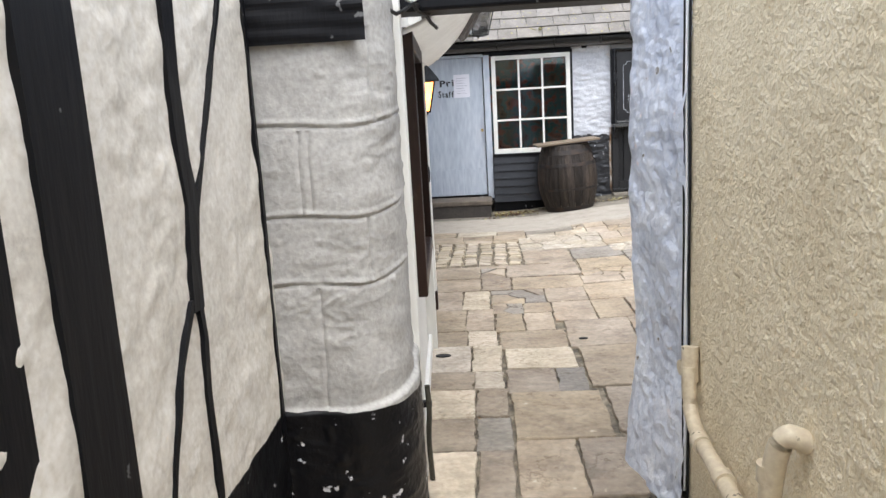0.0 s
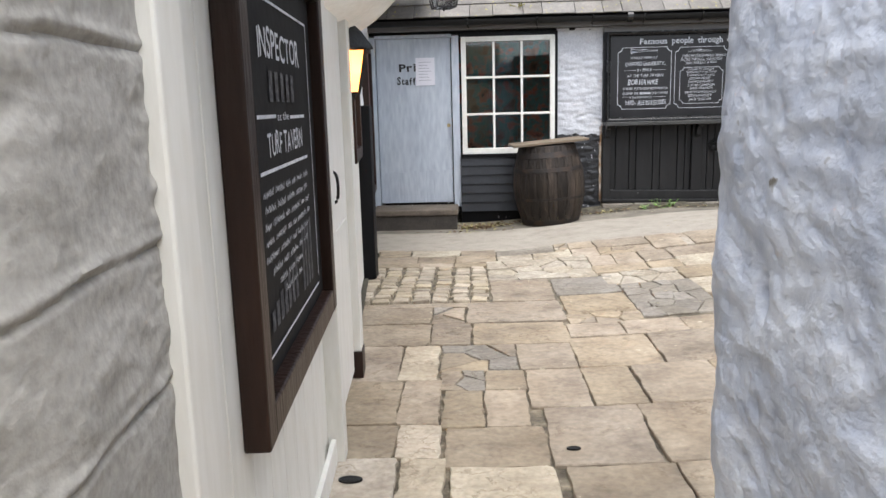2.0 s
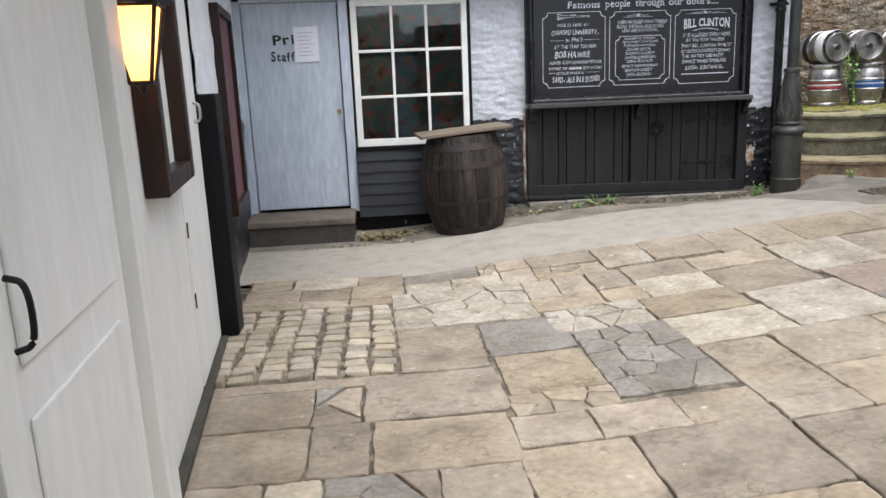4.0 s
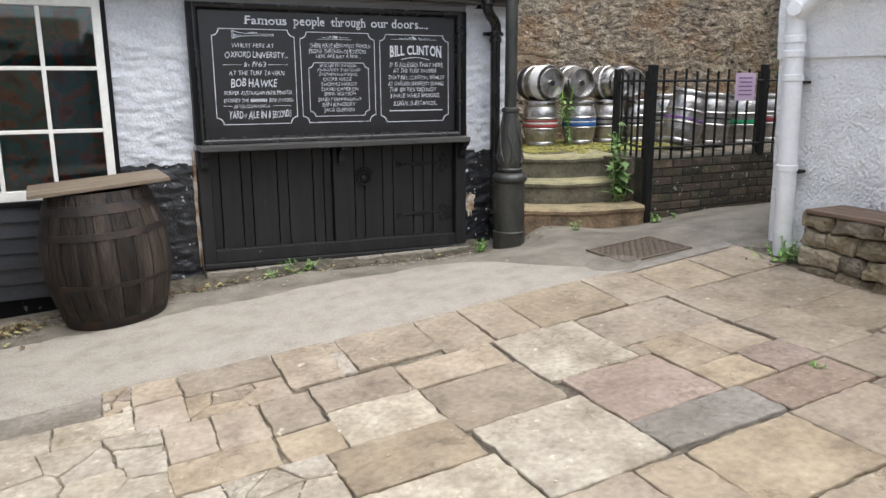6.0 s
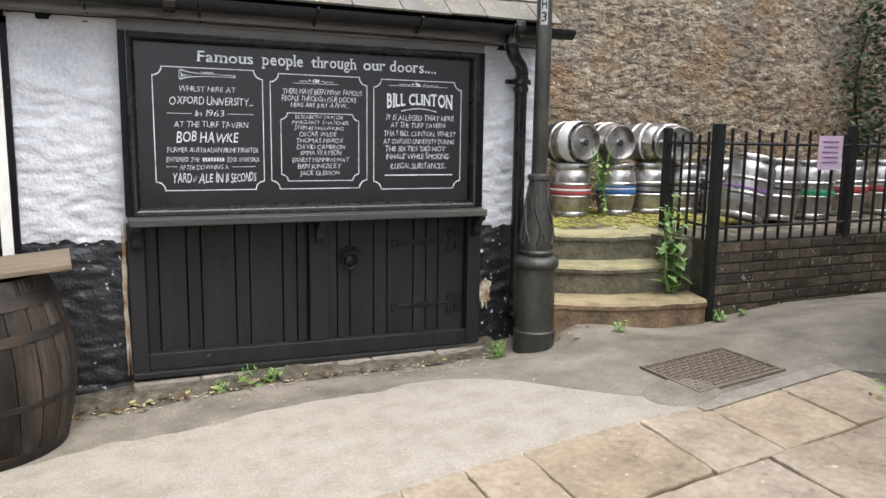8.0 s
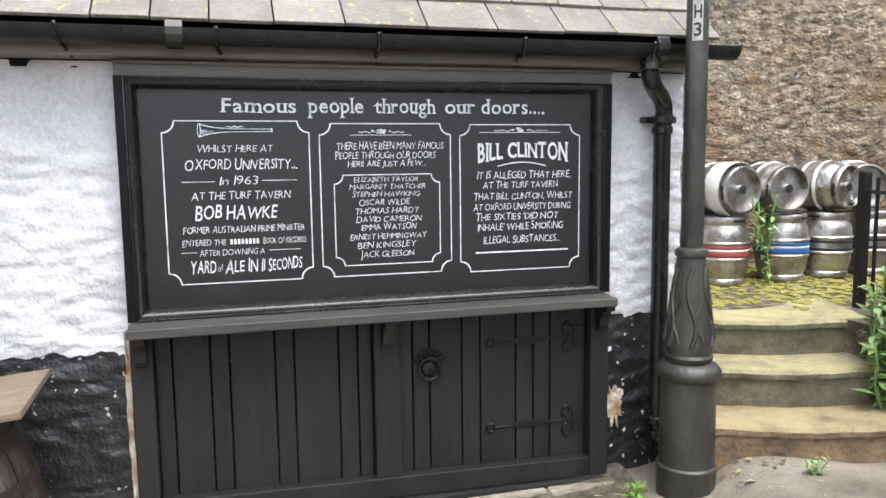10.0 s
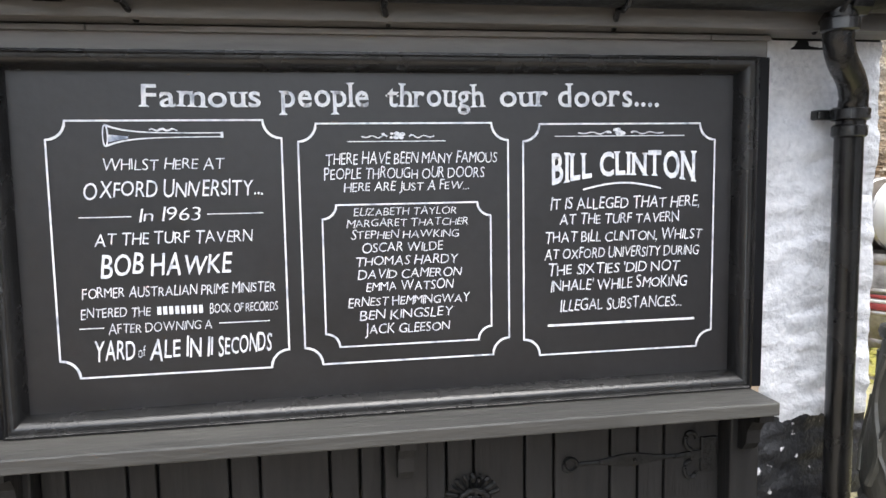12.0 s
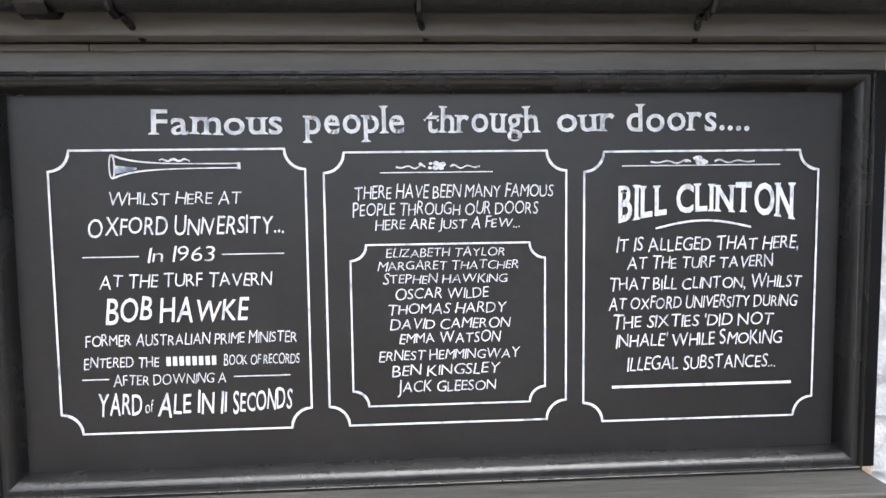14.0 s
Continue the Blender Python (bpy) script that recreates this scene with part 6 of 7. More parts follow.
SLAT_WOOD = surface("bench_slats", [(0.10, 0.065, 0.045), (0.19, 0.13, 0.09)], 9, 0.7, 0.3, 50, streak=(1, 0.15, 1))
for k in range(4):
    part("slat", boxes((4.965 + 0.088 * k, 5.045 + 0.088 * k, 6.05, 7.86, z - 0.008, z + 0.018), bevel=0.005), SLAT_WOOD, bench)

base = thing("parasol_base", "dark grey flat parasol base slab with a raised rib", "parasol base", m=pose(2.70, 6.07, ground_z(2.75, 5.9) + 0.015, 0, 4.5, -6))
SLAB_GREY = surface("grey_plastic_slab", [(0.055, 0.065, 0.072), (0.085, 0.098, 0.105)], 4, 0.45, 0.15, 60)
part("slab", boxes((0.0, 0.95, -0.95, 0.0, 0.0, 0.10), bevel=0.014), SLAB_GREY, base)
part("rib", boxes((0.56, 0.60, -0.9, 0.03, 0.10, 0.135), bevel=0.008), SLAB_GREY, base)
part("slot", boxes((0.10, 0.115, -0.30, -0.16, 0.1005, 0.104)), STEEL, base, "bright metal strip")
part("scratch", boxes((0.3, 0.304, -0.5, -0.2, 0.1003, 0.1015)), KEG_WHITE, base)

# ---- plants ----
def leaf_mesh(size):
    bm = bmesh.new()
    v = [bm.verts.new(c) for c in ((0, 0, 0), (0.28 * size, 0.4 * size, 0.05 * size), (0, size, -0.06 * size), (-0.28 * size, 0.4 * size, 0.05 * size), (0, 0.45 * size, -0.02 * size))]
    for a, b in ((0, 1), (1, 2), (2, 3), (3, 0)):
        bm.faces.new((v[a], v[b], v[4]))
    return bm


def weed(label, x, y, z, stems, height, leaf, spread, seed, material=None, lean=(0, 0)):
    """Upright stems with leaves along them."""
    rng = random.Random(seed)
    pl = thing("weed", label, "plant", "weeds in the yard", pose(x, y, z))
    mat_ = material or LEAF
    allm = bmesh.new()
    for s in range(stems):
        a, r, h = rng.uniform(0, math.tau), spread * rng.random() ** 0.5, height * rng.uniform(0.55, 1.0)
        x0, y0 = r * 0.4 * math.cos(a), r * 0.4 * math.sin(a)
        tip = Vector((r * math.cos(a) + lean[0], r * math.sin(a) + lean[1], h))
        pts = [Vector((x0, y0, -0.01)).lerp(tip, k / 5) + Vector((0.01 * math.sin(k + s), 0.01 * math.cos(2 * k + s), 0)) for k in range(6)]
        part("stem", tube(pts, 0.003 + 0.002 * (height > 0.3), 5), mat_, pl)
        n = max(5, int(h / leaf * 4))
        for k in range(n):
            f = (k + 1) / n
            p = pts[0].lerp(tip, f)
            lm = leaf_mesh(leaf * rng.uniform(0.6, 1.15) * (1.15 - 0.5 * f))
            m = Matrix.Translation(p) @ Matrix.Rotation(rng.uniform(0, math.tau), 4, "Z") @ Matrix.Rotation(radians(rng.uniform(-35, 35)), 4, "X")
            me = bpy.data.meshes.new("leaf")
            lm.transform(m)
            lm.to_mesh(me)
            lm.free()
            allm.from_mesh(me)
            bpy.data.meshes.remove(me)
    part("foliage", allm, mat_, pl)
    return pl


weed("tall leafy weed growing beside the stone steps", 5.20, 9.98, 0.62, 6, 0.66, 0.125, 0.10, 1)
weed("tall leafy weed growing beside the stone steps", 5.17, 9.92, 0.54, 6, 0.38, 0.125, 0.09, 2)
weed("low green weed at the wall foot", 2.36, 10.13, ground_z(2.36, 10.13), 9, 0.11, 0.06, 0.16, 3)
weed("low green weed at the wall foot", 2.12, 10.10, ground_z(2.12, 10.1), 5, 0.06, 0.05, 0.10, 4)
weed("low green weed by the lamp post", 3.84, 10.0, ground_z(3.84, 10.0), 7, 0.14, 0.06, 0.08, 5)
weed("bushy green weeds round the white drainpipe", 5.08, 8.10, ground_z(5.08, 8.1), 16, 0.13, 0.05, 0.24, 6)
weed("bushy green weeds round the white drainpipe", 5.15, 7.96, ground_z(5.15, 7.96), 10, 0.11, 0.05, 0.16, 7)
weed("small weed at the foot of the steps", 4.55, 9.66, ground_z(4.55, 9.66), 5, 0.10, 0.045, 0.05, 8)
weed("small weed at the railing post", 5.38, 9.64, ground_z(5.38, 9.64), 6, 0.10, 0.05, 0.07, 9)
weed("small weed at the railing post", 5.58, 9.66, ground_z(5.58, 9.66), 4, 0.06, 0.04, 0.05, 10)
weed("thin weed growing between the kegs", 5.58, 11.28, PLAT, 2, 0.50, 0.06, 0.05, 11)
weed("thin weed growing between the kegs", 5.50, 11.25, PLAT + 0.25, 3, 0.42, 0.07, 0.10, 12)
weed("small weed in a paving joint", 3.92, 6.88, ground_z(3.92, 6.88), 4, 0.025, 0.03, 0.04, 13)
weed("dry leaves swept against the door step", 0.20, 9.95, ground_z(0.2, 9.95), 12, 0.05, 0.05, 0.16, 14, surface("dry_leaves", [(0.16, 0.14, 0.06), (0.30, 0.25, 0.11)], 20, 0.8, 0.1, 60))
weed("dry leaves swept against the door step", 0.48, 10.05, ground_z(0.48, 10.05), 9, 0.04, 0.05, 0.16, 15, bpy.data.materials["dry_leaves"])
weed("moss tufts on the pub roof", 0.75, 10.2, 2.40, 8, 0.03, 0.03, 0.10, 16, MOSS)
rng = random.Random(30)
iv = bmesh.new()
for k in range(900):
    x, z = 9.85 + rng.gauss(0, 0.25) + 0.1 * math.sin(k), rng.uniform(1.3, 3.4)
    lm = leaf_mesh(rng.uniform(0.05, 0.1))
    lm.transform(Matrix.Translation((x, 12.10 - 0.14 * rng.random(), z)) @ Matrix.Rotation(rng.uniform(0, 6.3), 4, "Y") @ Matrix.Rotation(radians(rng.uniform(-60, 20)), 4, "X"))
    me = bpy.data.meshes.new("leaf")
    lm.to_mesh(me)
    lm.free()
    iv.from_mesh(me)
    bpy.data.meshes.remove(me)
ivy = thing("ivy", "dark ivy climbing the old stone wall", "climbing plant")
part("foliage", iv, IVY, ivy)
part("stem", tube([(9.85 + 0.1 * math.sin(k), 12.16, 0.6 + 0.35 * k) for k in range(8)], 0.02, 6), DARK_WOOD, ivy)

# ---- paving ----
pave = tagged(new("pavement"), "worn stone flag paving of the yard and passage", "paving", kind="structure")
def flag(x0, x1, y0, y1, seed, material, lift=0.0, rough=0.012, pts=16):
    """One worn flag: an uneven outline with a softened edge, laid on the slope."""
    cor = [Vector((x0, y0)), Vector((x1, y0)), Vector((x1, y1)), Vector((x0, y1))]
    return slab(cor, seed, material, lift, rough, pts)


def slab(cor, seed, material, lift=0.0, rough=0.012, pts=16):
    rng = random.Random(seed)
    cx, cy = sum(c.x for c in cor) / len(cor), sum(c.y for c in cor) / len(cor)
    size = min(max(c.x for c in cor) - min(c.x for c in cor), max(c.y for c in cor) - min(c.y for c in cor))
    cor = [c + Vector((rng.uniform(-1, 1), rng.uniform(-1, 1))) * rough * 0.5 for c in cor]
    out = []
    for a, b in zip(cor, cor[1:] + cor[:1]):
        d = b - a
        s = Vector((-d.y, d.x)).normalized()
        for k in range(pts):
            f = k / pts
            e = 0 if k == 0 else noise.noise((a.x * 9 + f * d.length * 9, a.y * 9, seed * 0.37)) * rough * 0.8 + 0.35 * rough * noise.noise((f * d.length * 45, a.y * 7, seed * 0.9)) + 1.1 * rough * max(0, noise.noise((f * d.length * 22, a.x * 7, seed * 1.7)) - 0.12)
            out.append(a + d * f + s * e)
    if size > 0.18:
        worn = [rng.choice((0.003, 0.006, 0.01, 0.018, 0.035)) for k in range(len(cor))]
        out = [p.lerp(Vector((cx, cy)), worn[k // pts]) if k % pts == 0 else p for k, p in enumerate(out)]
    tilt = (rng.uniform(-1, 1) * 0.006, rng.uniform(-1, 1) * 0.006)
    h = lift + rng.uniform(0.0, 0.006)
    bm = bmesh.new()
    def zat(p):
        return ground_z(p.x, p.y) + h + tilt[0] * (p.x - cx) + tilt[1] * (p.y - cy)
    low = [bm.verts.new((p.x, p.y, zat(p) - 0.03)) for p in out]
    mid = [bm.verts.new((p.x, p.y, zat(p) - 0.005)) for p in out]
    top = []
    for p in out:
        q = p + (Vector((cx, cy)) - p).normalized() * 0.004
        top.append(bm.verts.new((q.x, q.y, zat(q))))
    n = len(out)
    for a, b in ((low, mid), (mid, top)):
        for k in range(n):
            bm.faces.new((a[k], a[(k + 1) % n], b[(k + 1) % n], b[k]))
    bm.faces.new(top)
    return part("flagstone", bm, material, pave)


KIND = {"f": FLAG, "p": FLAG_PALE, "g": FLAG_GREY, "w": FLAG_WHITE, "r": FLAG_RED}
flag_no = [0]
def course(y0, y1, breaks, kinds, gap=0.006):
    """A row of flags between y0 and y1 with joints at breaks."""
    for k, (a, b) in enumerate(zip(breaks, breaks[1:])):
        c = kinds[k % len(kinds)]
        flag_no[0] += 1
        if c != "-":
            flag(a + gap / 2, b - gap / 2, y0 + gap / 2, y1 - gap / 2, flag_no[0], KIND[c])
def crazy(x0, x1, y0, y1, nx, ny, kinds, seed):
    """Small broken stones of uneven shape filling a rectangle."""
    rng = random.Random(seed)
    sites = [Vector((x0 + (x1 - x0) * (i + rng.uniform(0.08, 0.92)) / nx, y0 + (y1 - y0) * (j + rng.uniform(0.08, 0.92)) / ny)) for i in range(nx) for j in range(ny) if rng.random() > 0.18]
    for s in sites:
        poly = [Vector((x0, y0)), Vector((x1, y0)), Vector((x1, y1)), Vector((x0, y1))]
        for o in sites:
            if o is s:
                continue
            d = (o - s).normalized()
            lim = (o - s).length / 2 - rng.uniform(0.0005, 0.003)
            cut = []
            for a, b in zip(poly, poly[1:] + poly[:1]):
                fa, fb = (a - s).dot(d) - lim, (b - s).dot(d) - lim
                if fa <= 0:
                    cut.append(a)
                if fa * fb < 0:
                    cut.append(a.lerp(b, fa / (fa - fb)))
            poly = cut
            if len(poly) < 3:
                break
        flag_no[0] += 1
        if len(poly) >= 3:
            slab(poly, flag_no[0], KIND[rng.choice(kinds)], rng.uniform(-0.006, 0.003), 0.010, 7)

bm = rough_sheet((0.33, 6.1, 0), (1.5, 0, 0), (0, 2.44, 0), 40, 60, lambda p: 0)
box_bed = rough_sheet((-0.68, 6.7, 0), (1.02, 0, 0), (0, 1.2, 0), 20, 24, lambda p: 0)
passage_bed = rough_sheet((-0.55, 2.0, 0), (1.15, 0, 0), (0, 4.2, 0), 30, 90, lambda p: 0)
for b, nm in ((bm, "yard"), (box_bed, "setts"), (passage_bed, "passage")):
    for v in b.verts:
        v.co.z = ground_z(v.co.x, v.co.y) - (0.012 if nm == "yard" else 0.014) + 0.004 * noise.noise(v.co * 14)
    part("mortar_bed", b, bpy.data.materials.get("gritty_mortar") or surface("gritty_mortar", [(0.045, 0.038, 0.028), (0.135, 0.113, 0.08), (0.30, 0.255, 0.185)], 13, 0.95, 0.9, 60), pave, smooth=True)
def lay(x0, x1, y0, y1, kind):
    flag_no[0] += 1
    rng = random.Random(flag_no[0])
    e = [rng.choice((0.0, 0.001, 0.002, 0.004, 0.006)) for k in range(4)]
    flag(x0 + e[0], x1 - e[1], y0 + e[2], y1 - e[3], flag_no[0], KIND[kind])
# yard, back row along the asphalt, then forward
course(8.02, 8.54, [2.60, 2.89, 3.18, 3.77, 4.14, 4.58, 5.06], "ffffff")
lay(2.14, 2.60, 8.09, 8.53, "f")
crazy(2.06, 2.14, 8.09, 8.53, 1, 5, "pf", 31)
lay(1.78, 2.06, 8.07, 8.53, "f")
lay(1.31, 1.78, 8.25, 8.54, "f")
lay(1.08, 1.31, 8.30, 8.56, "f")
lay(1.08, 1.31, 8.02, 8.30, "f")
crazy(1.31, 1.78, 8.02, 8.25, 4, 2, "fff", 32)
course(7.69, 8.02, [1.18, 1.39, 1.61, 1.86], "fff")
lay(1.86, 2.30, 7.77, 8.06, "f")
lay(2.30, 2.85, 7.75, 8.02, "f")
lay(1.87, 2.31, 7.42, 7.77, "p")
lay(2.31, 2.86, 7.28, 7.75, "f")
lay(2.86, 3.38, 7.45, 8.02, "p")
lay(3.38, 4.04, 7.585, 8.02, "f")
lay(4.04, 4.46, 7.50, 8.02, "f")
lay(4.46, 5.02, 7.48, 8.02, "f")
lay(2.92, 3.45, 6.96, 7.45, "r")
lay(3.46, 3.74, 7.20, 7.585, "f")
lay(3.38, 3.46, 7.45, 7.585, "f")
lay(1.80, 2.15, 5.80, 5.97, "f")
lay(3.74, 4.03, 7.22, 7.585, "f")
lay(3.46, 3.76, 6.95, 7.20, "f")
lay(3.76, 4.05, 6.94, 7.22, "r")
lay(4.05, 4.44, 6.98, 7.50, "f")
lay(4.44, 5.02, 7.02, 7.48, "f")
lay(2.91, 3.52, 6.68, 6.95, "g")
lay(3.52, 4.05, 6.67, 6.94, "r")
course(6.66, 7.0, [4.05, 4.5, 5.0], "ff")
lay(2.35, 2.91, 6.67, 7.28, "p")
lay(1.77, 2.33, 7.06, 7.42, "f")
lay(1.78, 2.35, 6.64, 7.06, "p")
crazy(1.20, 1.76, 7.06, 7.43, 4, 2, "pp", 33)
lay(1.18, 1.60, 7.43, 7.68, "f")
lay(1.61, 1.87, 7.42, 7.69, "f")
lay(0.80, 1.27, 6.84, 7.35, "g")
lay(0.81, 1.27, 6.35, 6.83, "f")
crazy(1.27, 1.79, 6.20, 7.05, 4, 5, "ggg", 6)
lay(0.34, 0.79, 6.71, 7.37, "f")
lay(0.16, 0.80, 6.21, 6.70, "f")
crazy(0.80, 1.27, 6.14, 6.35, 5, 2, "gff", 34)
lay(2.15, 2.70, 6.21, 6.66, "f")
lay(1.80, 2.15, 5.97, 6.63, "f")
course(5.87, 6.14, [0.77, 1.10, 1.46, 1.80], "fff")
course(6.22, 6.66, [2.70, 2.93, 3.48, 3.96, 4.5, 5.0], "fffff")
course(5.80, 6.21, [2.15, 2.5, 3.0, 3.6, 4.2, 5.0], "frfff")
crazy(0.33, 1.18, 7.38, 8.05, 4, 5, "ppp", 7)
lay(0.42, 0.95, 8.28, 8.53, "g")
course(8.05, 8.28, [0.42, 0.74, 1.08], "pp")
crazy(0.95, 1.08, 8.28, 8.56, 2, 4, "pf", 8)
course(8.05, 8.34, [-0.66, -0.28, 0.06, 0.42], "fff")
course(8.34, 8.62, [-0.66, -0.36, 0.10, 0.42], "fpf")
course(8.62, 8.74, [-0.68, -0.42, -0.12], "ff")
course(7.90, 8.05, [-0.66, -0.25, 0.05, 0.33], "fff")
# passage
course(6.60, 6.72, [-0.66, 0.33], "f")
course(6.22, 6.60, [-0.60, -0.06], "f")
crazy(-0.06, 0.15, 6.22, 6.60, 2, 3, "gf", 23)
course(5.78, 6.21, [-0.55, -0.05, 0.20, 0.77], "fff")
course(5.22, 5.78, [-0.50, -0.18, 0.02], "fw")
course(4.70, 5.22, [-0.46, -0.14, 0.05], "ff")
course(4.38, 4.70, [-0.44, -0.12, 0.07], "fw")
course(3.92, 4.38, [-0.40, -0.09, 0.09], "ww")
course(3.66, 3.92, [-0.38, -0.06, 0.10], "fw")
course(5.36, 5.78, [0.44, 0.75], "f")
course(5.36, 5.87, [0.75, 1.2, 1.8], "ff")
crazy(0.03, 0.44, 5.36, 5.78, 3, 3, "ffg", 21)
course(5.08, 5.36, [0.26, 0.46], "f")
crazy(0.04, 0.26, 5.08, 5.36, 2, 2, "ffg", 22)
course(4.86, 5.36, [0.46, 0.75, 1.0, 1.4, 1.8], "ffff")
course(4.66, 5.08, [0.06, 0.25, 0.46], "ff")
course(4.30, 4.66, [0.08, 0.50], "f")
course(4.30, 4.86, [0.51, 0.93, 1.4, 1.8], "fff")
course(3.95, 4.30, [0.11, 0.51], "w")
course(3.66, 4.30, [0.55, 0.96, 1.5], "ff")
course(3.60, 3.95, [0.11, 0.38, 0.54], "fg")
course(3.30, 3.66, [-0.36, -0.05, 0.12], "wf")
course(2.95, 3.30, [-0.34, -0.04, 0.13], "fg")
course(3.05, 3.60, [0.13, 0.58], "f")
course(3.1, 3.64, [0.60, 1.0, 1.5], "ff")
course(2.55, 3.05, [0.13, 0.4, 0.62], "ff")
course(2.5, 2.95, [-0.24, -0.03, 0.13], "wf")
course(2.0, 2.5, [-0.6, -0.2, 0.12, 0.64], "ffg")
course(1.4, 2.0, [-0.6, -0.1, 0.3, 0.64], "fgf")
course(0.7, 1.4, [-0.6, -0.2, 0.2, 0.64], "fff")
course(0.0, 0.7, [-0.6, 0.0, 0.64], "ff")
course(-0.8, 0.0, [-0.6, -0.1, 0.64], "fg")
course(4.9, 5.8, [1.8, 2.4, 3.0, 3.7, 4.4, 5.0], "fffff")
course(4.1, 4.9, [1.8, 2.5, 3.2, 4.0, 4.9], "ffff")

# setts
sett_meshes = []
for s in range(6):
    bm = boxes((-0.057, 0.057, -0.042, 0.042, -0.03, 0.013), bevel=0.009)
    for v in bm.verts:
        v.co += Vector((noise.noise(v.co * 20 + Vector((s * 3, 0, 0))), noise.noise(v.co * 20 + Vector((0, s * 3, 0))), 0.6 * noise.noise(v.co * 20 + Vector((0, 0, s * 3))))) * 0.012
    me = bpy.data.meshes.new("sett")
    bm.to_mesh(me)
    bm.free()
    me.materials.append(COBBLE)
    sett_meshes.append(me)
rng = random.Random(4)
for i in range(7):
    for j in range(11):
        ob = new("sett", rng.choice(sett_meshes))
        x = -0.575 + 0.139 * i + rng.uniform(-0.01, 0.01)
        y = 6.79 + 0.102 * j + rng.uniform(-0.008, 0.008)
        ob.parent = pave
        ob.matrix_basis = pose(x, y, ground_z(x, y) + rng.uniform(-0.004, 0.006), rng.uniform(-3, 3), rng.uniform(-3, 3), rng.uniform(-6, 6))

# dark marks let into the flags
for x, y, a, b in ((-0.255, 4.20, 0.045, 0.026), (0.595, 4.43, 0.028, 0.014)):
    cap = tagged(part("stop_cock_cap", lathe([(0.2, -0.004), (1.0, -0.002), (1.0, 0.004), (0.82, 0.005), (0.7, 0.002), (0.05, 0.002)], 20), IRON, smooth=True), "small oval iron cap let into a flagstone", "iron cap", "caps in the paving")
    cap.matrix_basis = Matrix.Translation((x, y, ground_z(x, y) + 0.008)) @ Matrix.Diagonal((a, b, 1, 1))

# asphalt strip
def kerb(x):
    return 8.535 + 0.06 * soft(1.2, 0.3, x) + 0.11 * soft(0.3, -0.8, x) + 0.015 * math.sin(x * 2.1) + 0.025 * noise.noise((x * 5, 0, 0)) + 0.01 * noise.noise((x * 17, 0, 0))
def mid_edge(x):
    """Ragged line where the pale strip gives way to older, darker asphalt."""
    y = 9.62 + 0.10 * noise.noise((x * 1.4, 3, 0)) + 0.04 * noise.noise((x * 6, 5, 0))
    return y + (kerb(x) + 0.02 - y) * soft(3.15, 4.25, x)
def asphalt(edge0, edge1, x0, x1, lift, nx, ny):
    bm = bmesh.new()
    g = []
    for i in range(nx + 1):
        x = x0 + (x1 - x0) * i / nx
        y0, y1 = edge0(x), edge1(x)
        g.append([])
        for j in range(ny + 1):
            y = y0 + (y1 - y0) * j / ny
            g[-1].append(bm.verts.new((x, y, ground_z(x, y) + lift + 0.003 * noise.noise((x * 3, y * 3, 0)) - (0.02 if j == 0 else 0))))
    for a, b in zip(g, g[1:]):
        for j in range(ny):
            bm.faces.new((a[j], b[j], b[j + 1], a[j + 1]))
    bmesh.ops.recalc_face_normals(bm, faces=bm.faces)
    return bm
tagged(part("road_asphalt", asphalt(lambda x: kerb(x) - 0.055, mid_edge, -1.0, 4.24, 0.008, 160, 14), ASPHALT, smooth=True), "worn pale grey asphalt strip along the pub front", "asphalt", kind="structure")
tagged(part("road_alley", asphalt(lambda x: (mid_edge(x) if x < 4.24 else kerb(x) + 0.02 - 0.35 * soft(5.05, 5.4, x)) - 0.05, lambda x: 10.36 if x < 4.24 else max(9.76, 9.72 + 0.306 * (5.19 - x)), -1.0, 10.0, 0.004, 220, 22), ASPHALT_DARK, smooth=True), "older dark asphalt along the wall foot and alley", "asphalt", kind="structure")
# litter along the wall foot and joints
rng = random.Random(77)
bm = bmesh.new()
for k in range(420):
    if k < 260:
        x, y = rng.uniform(0.1, 4.0), 10.18 - abs(rng.gauss(0, 0.14))
    else:
        x, y = rng.uniform(-0.3, 4.6), rng.uniform(6.0, 9.6)
    r = rng.uniform(0.004, 0.011) * (0.7 if k > 260 else 1)
    bmesh.ops.create_icosphere(bm, subdivisions=1, radius=r, matrix=Matrix.Translation((x, y, ground_z(x, y) + 0.010 + r * 0.2)) @ Matrix.Rotation(rng.uniform(0, 3), 4, "Z") @ Matrix.Diagonal((1.5, 0.8, 0.4, 1) if k % 3 else (4.0, 0.35, 0.3, 1)))
tagged(part("grit", bm, surface("pale_grit", [(0.2, 0.17, 0.12), (0.45, 0.4, 0.3), (0.3, 0.24, 0.12)], 30, 0.9, 0.2, 60)), "scattered grit and dry bits on the paving", "grit", kind="stuff")
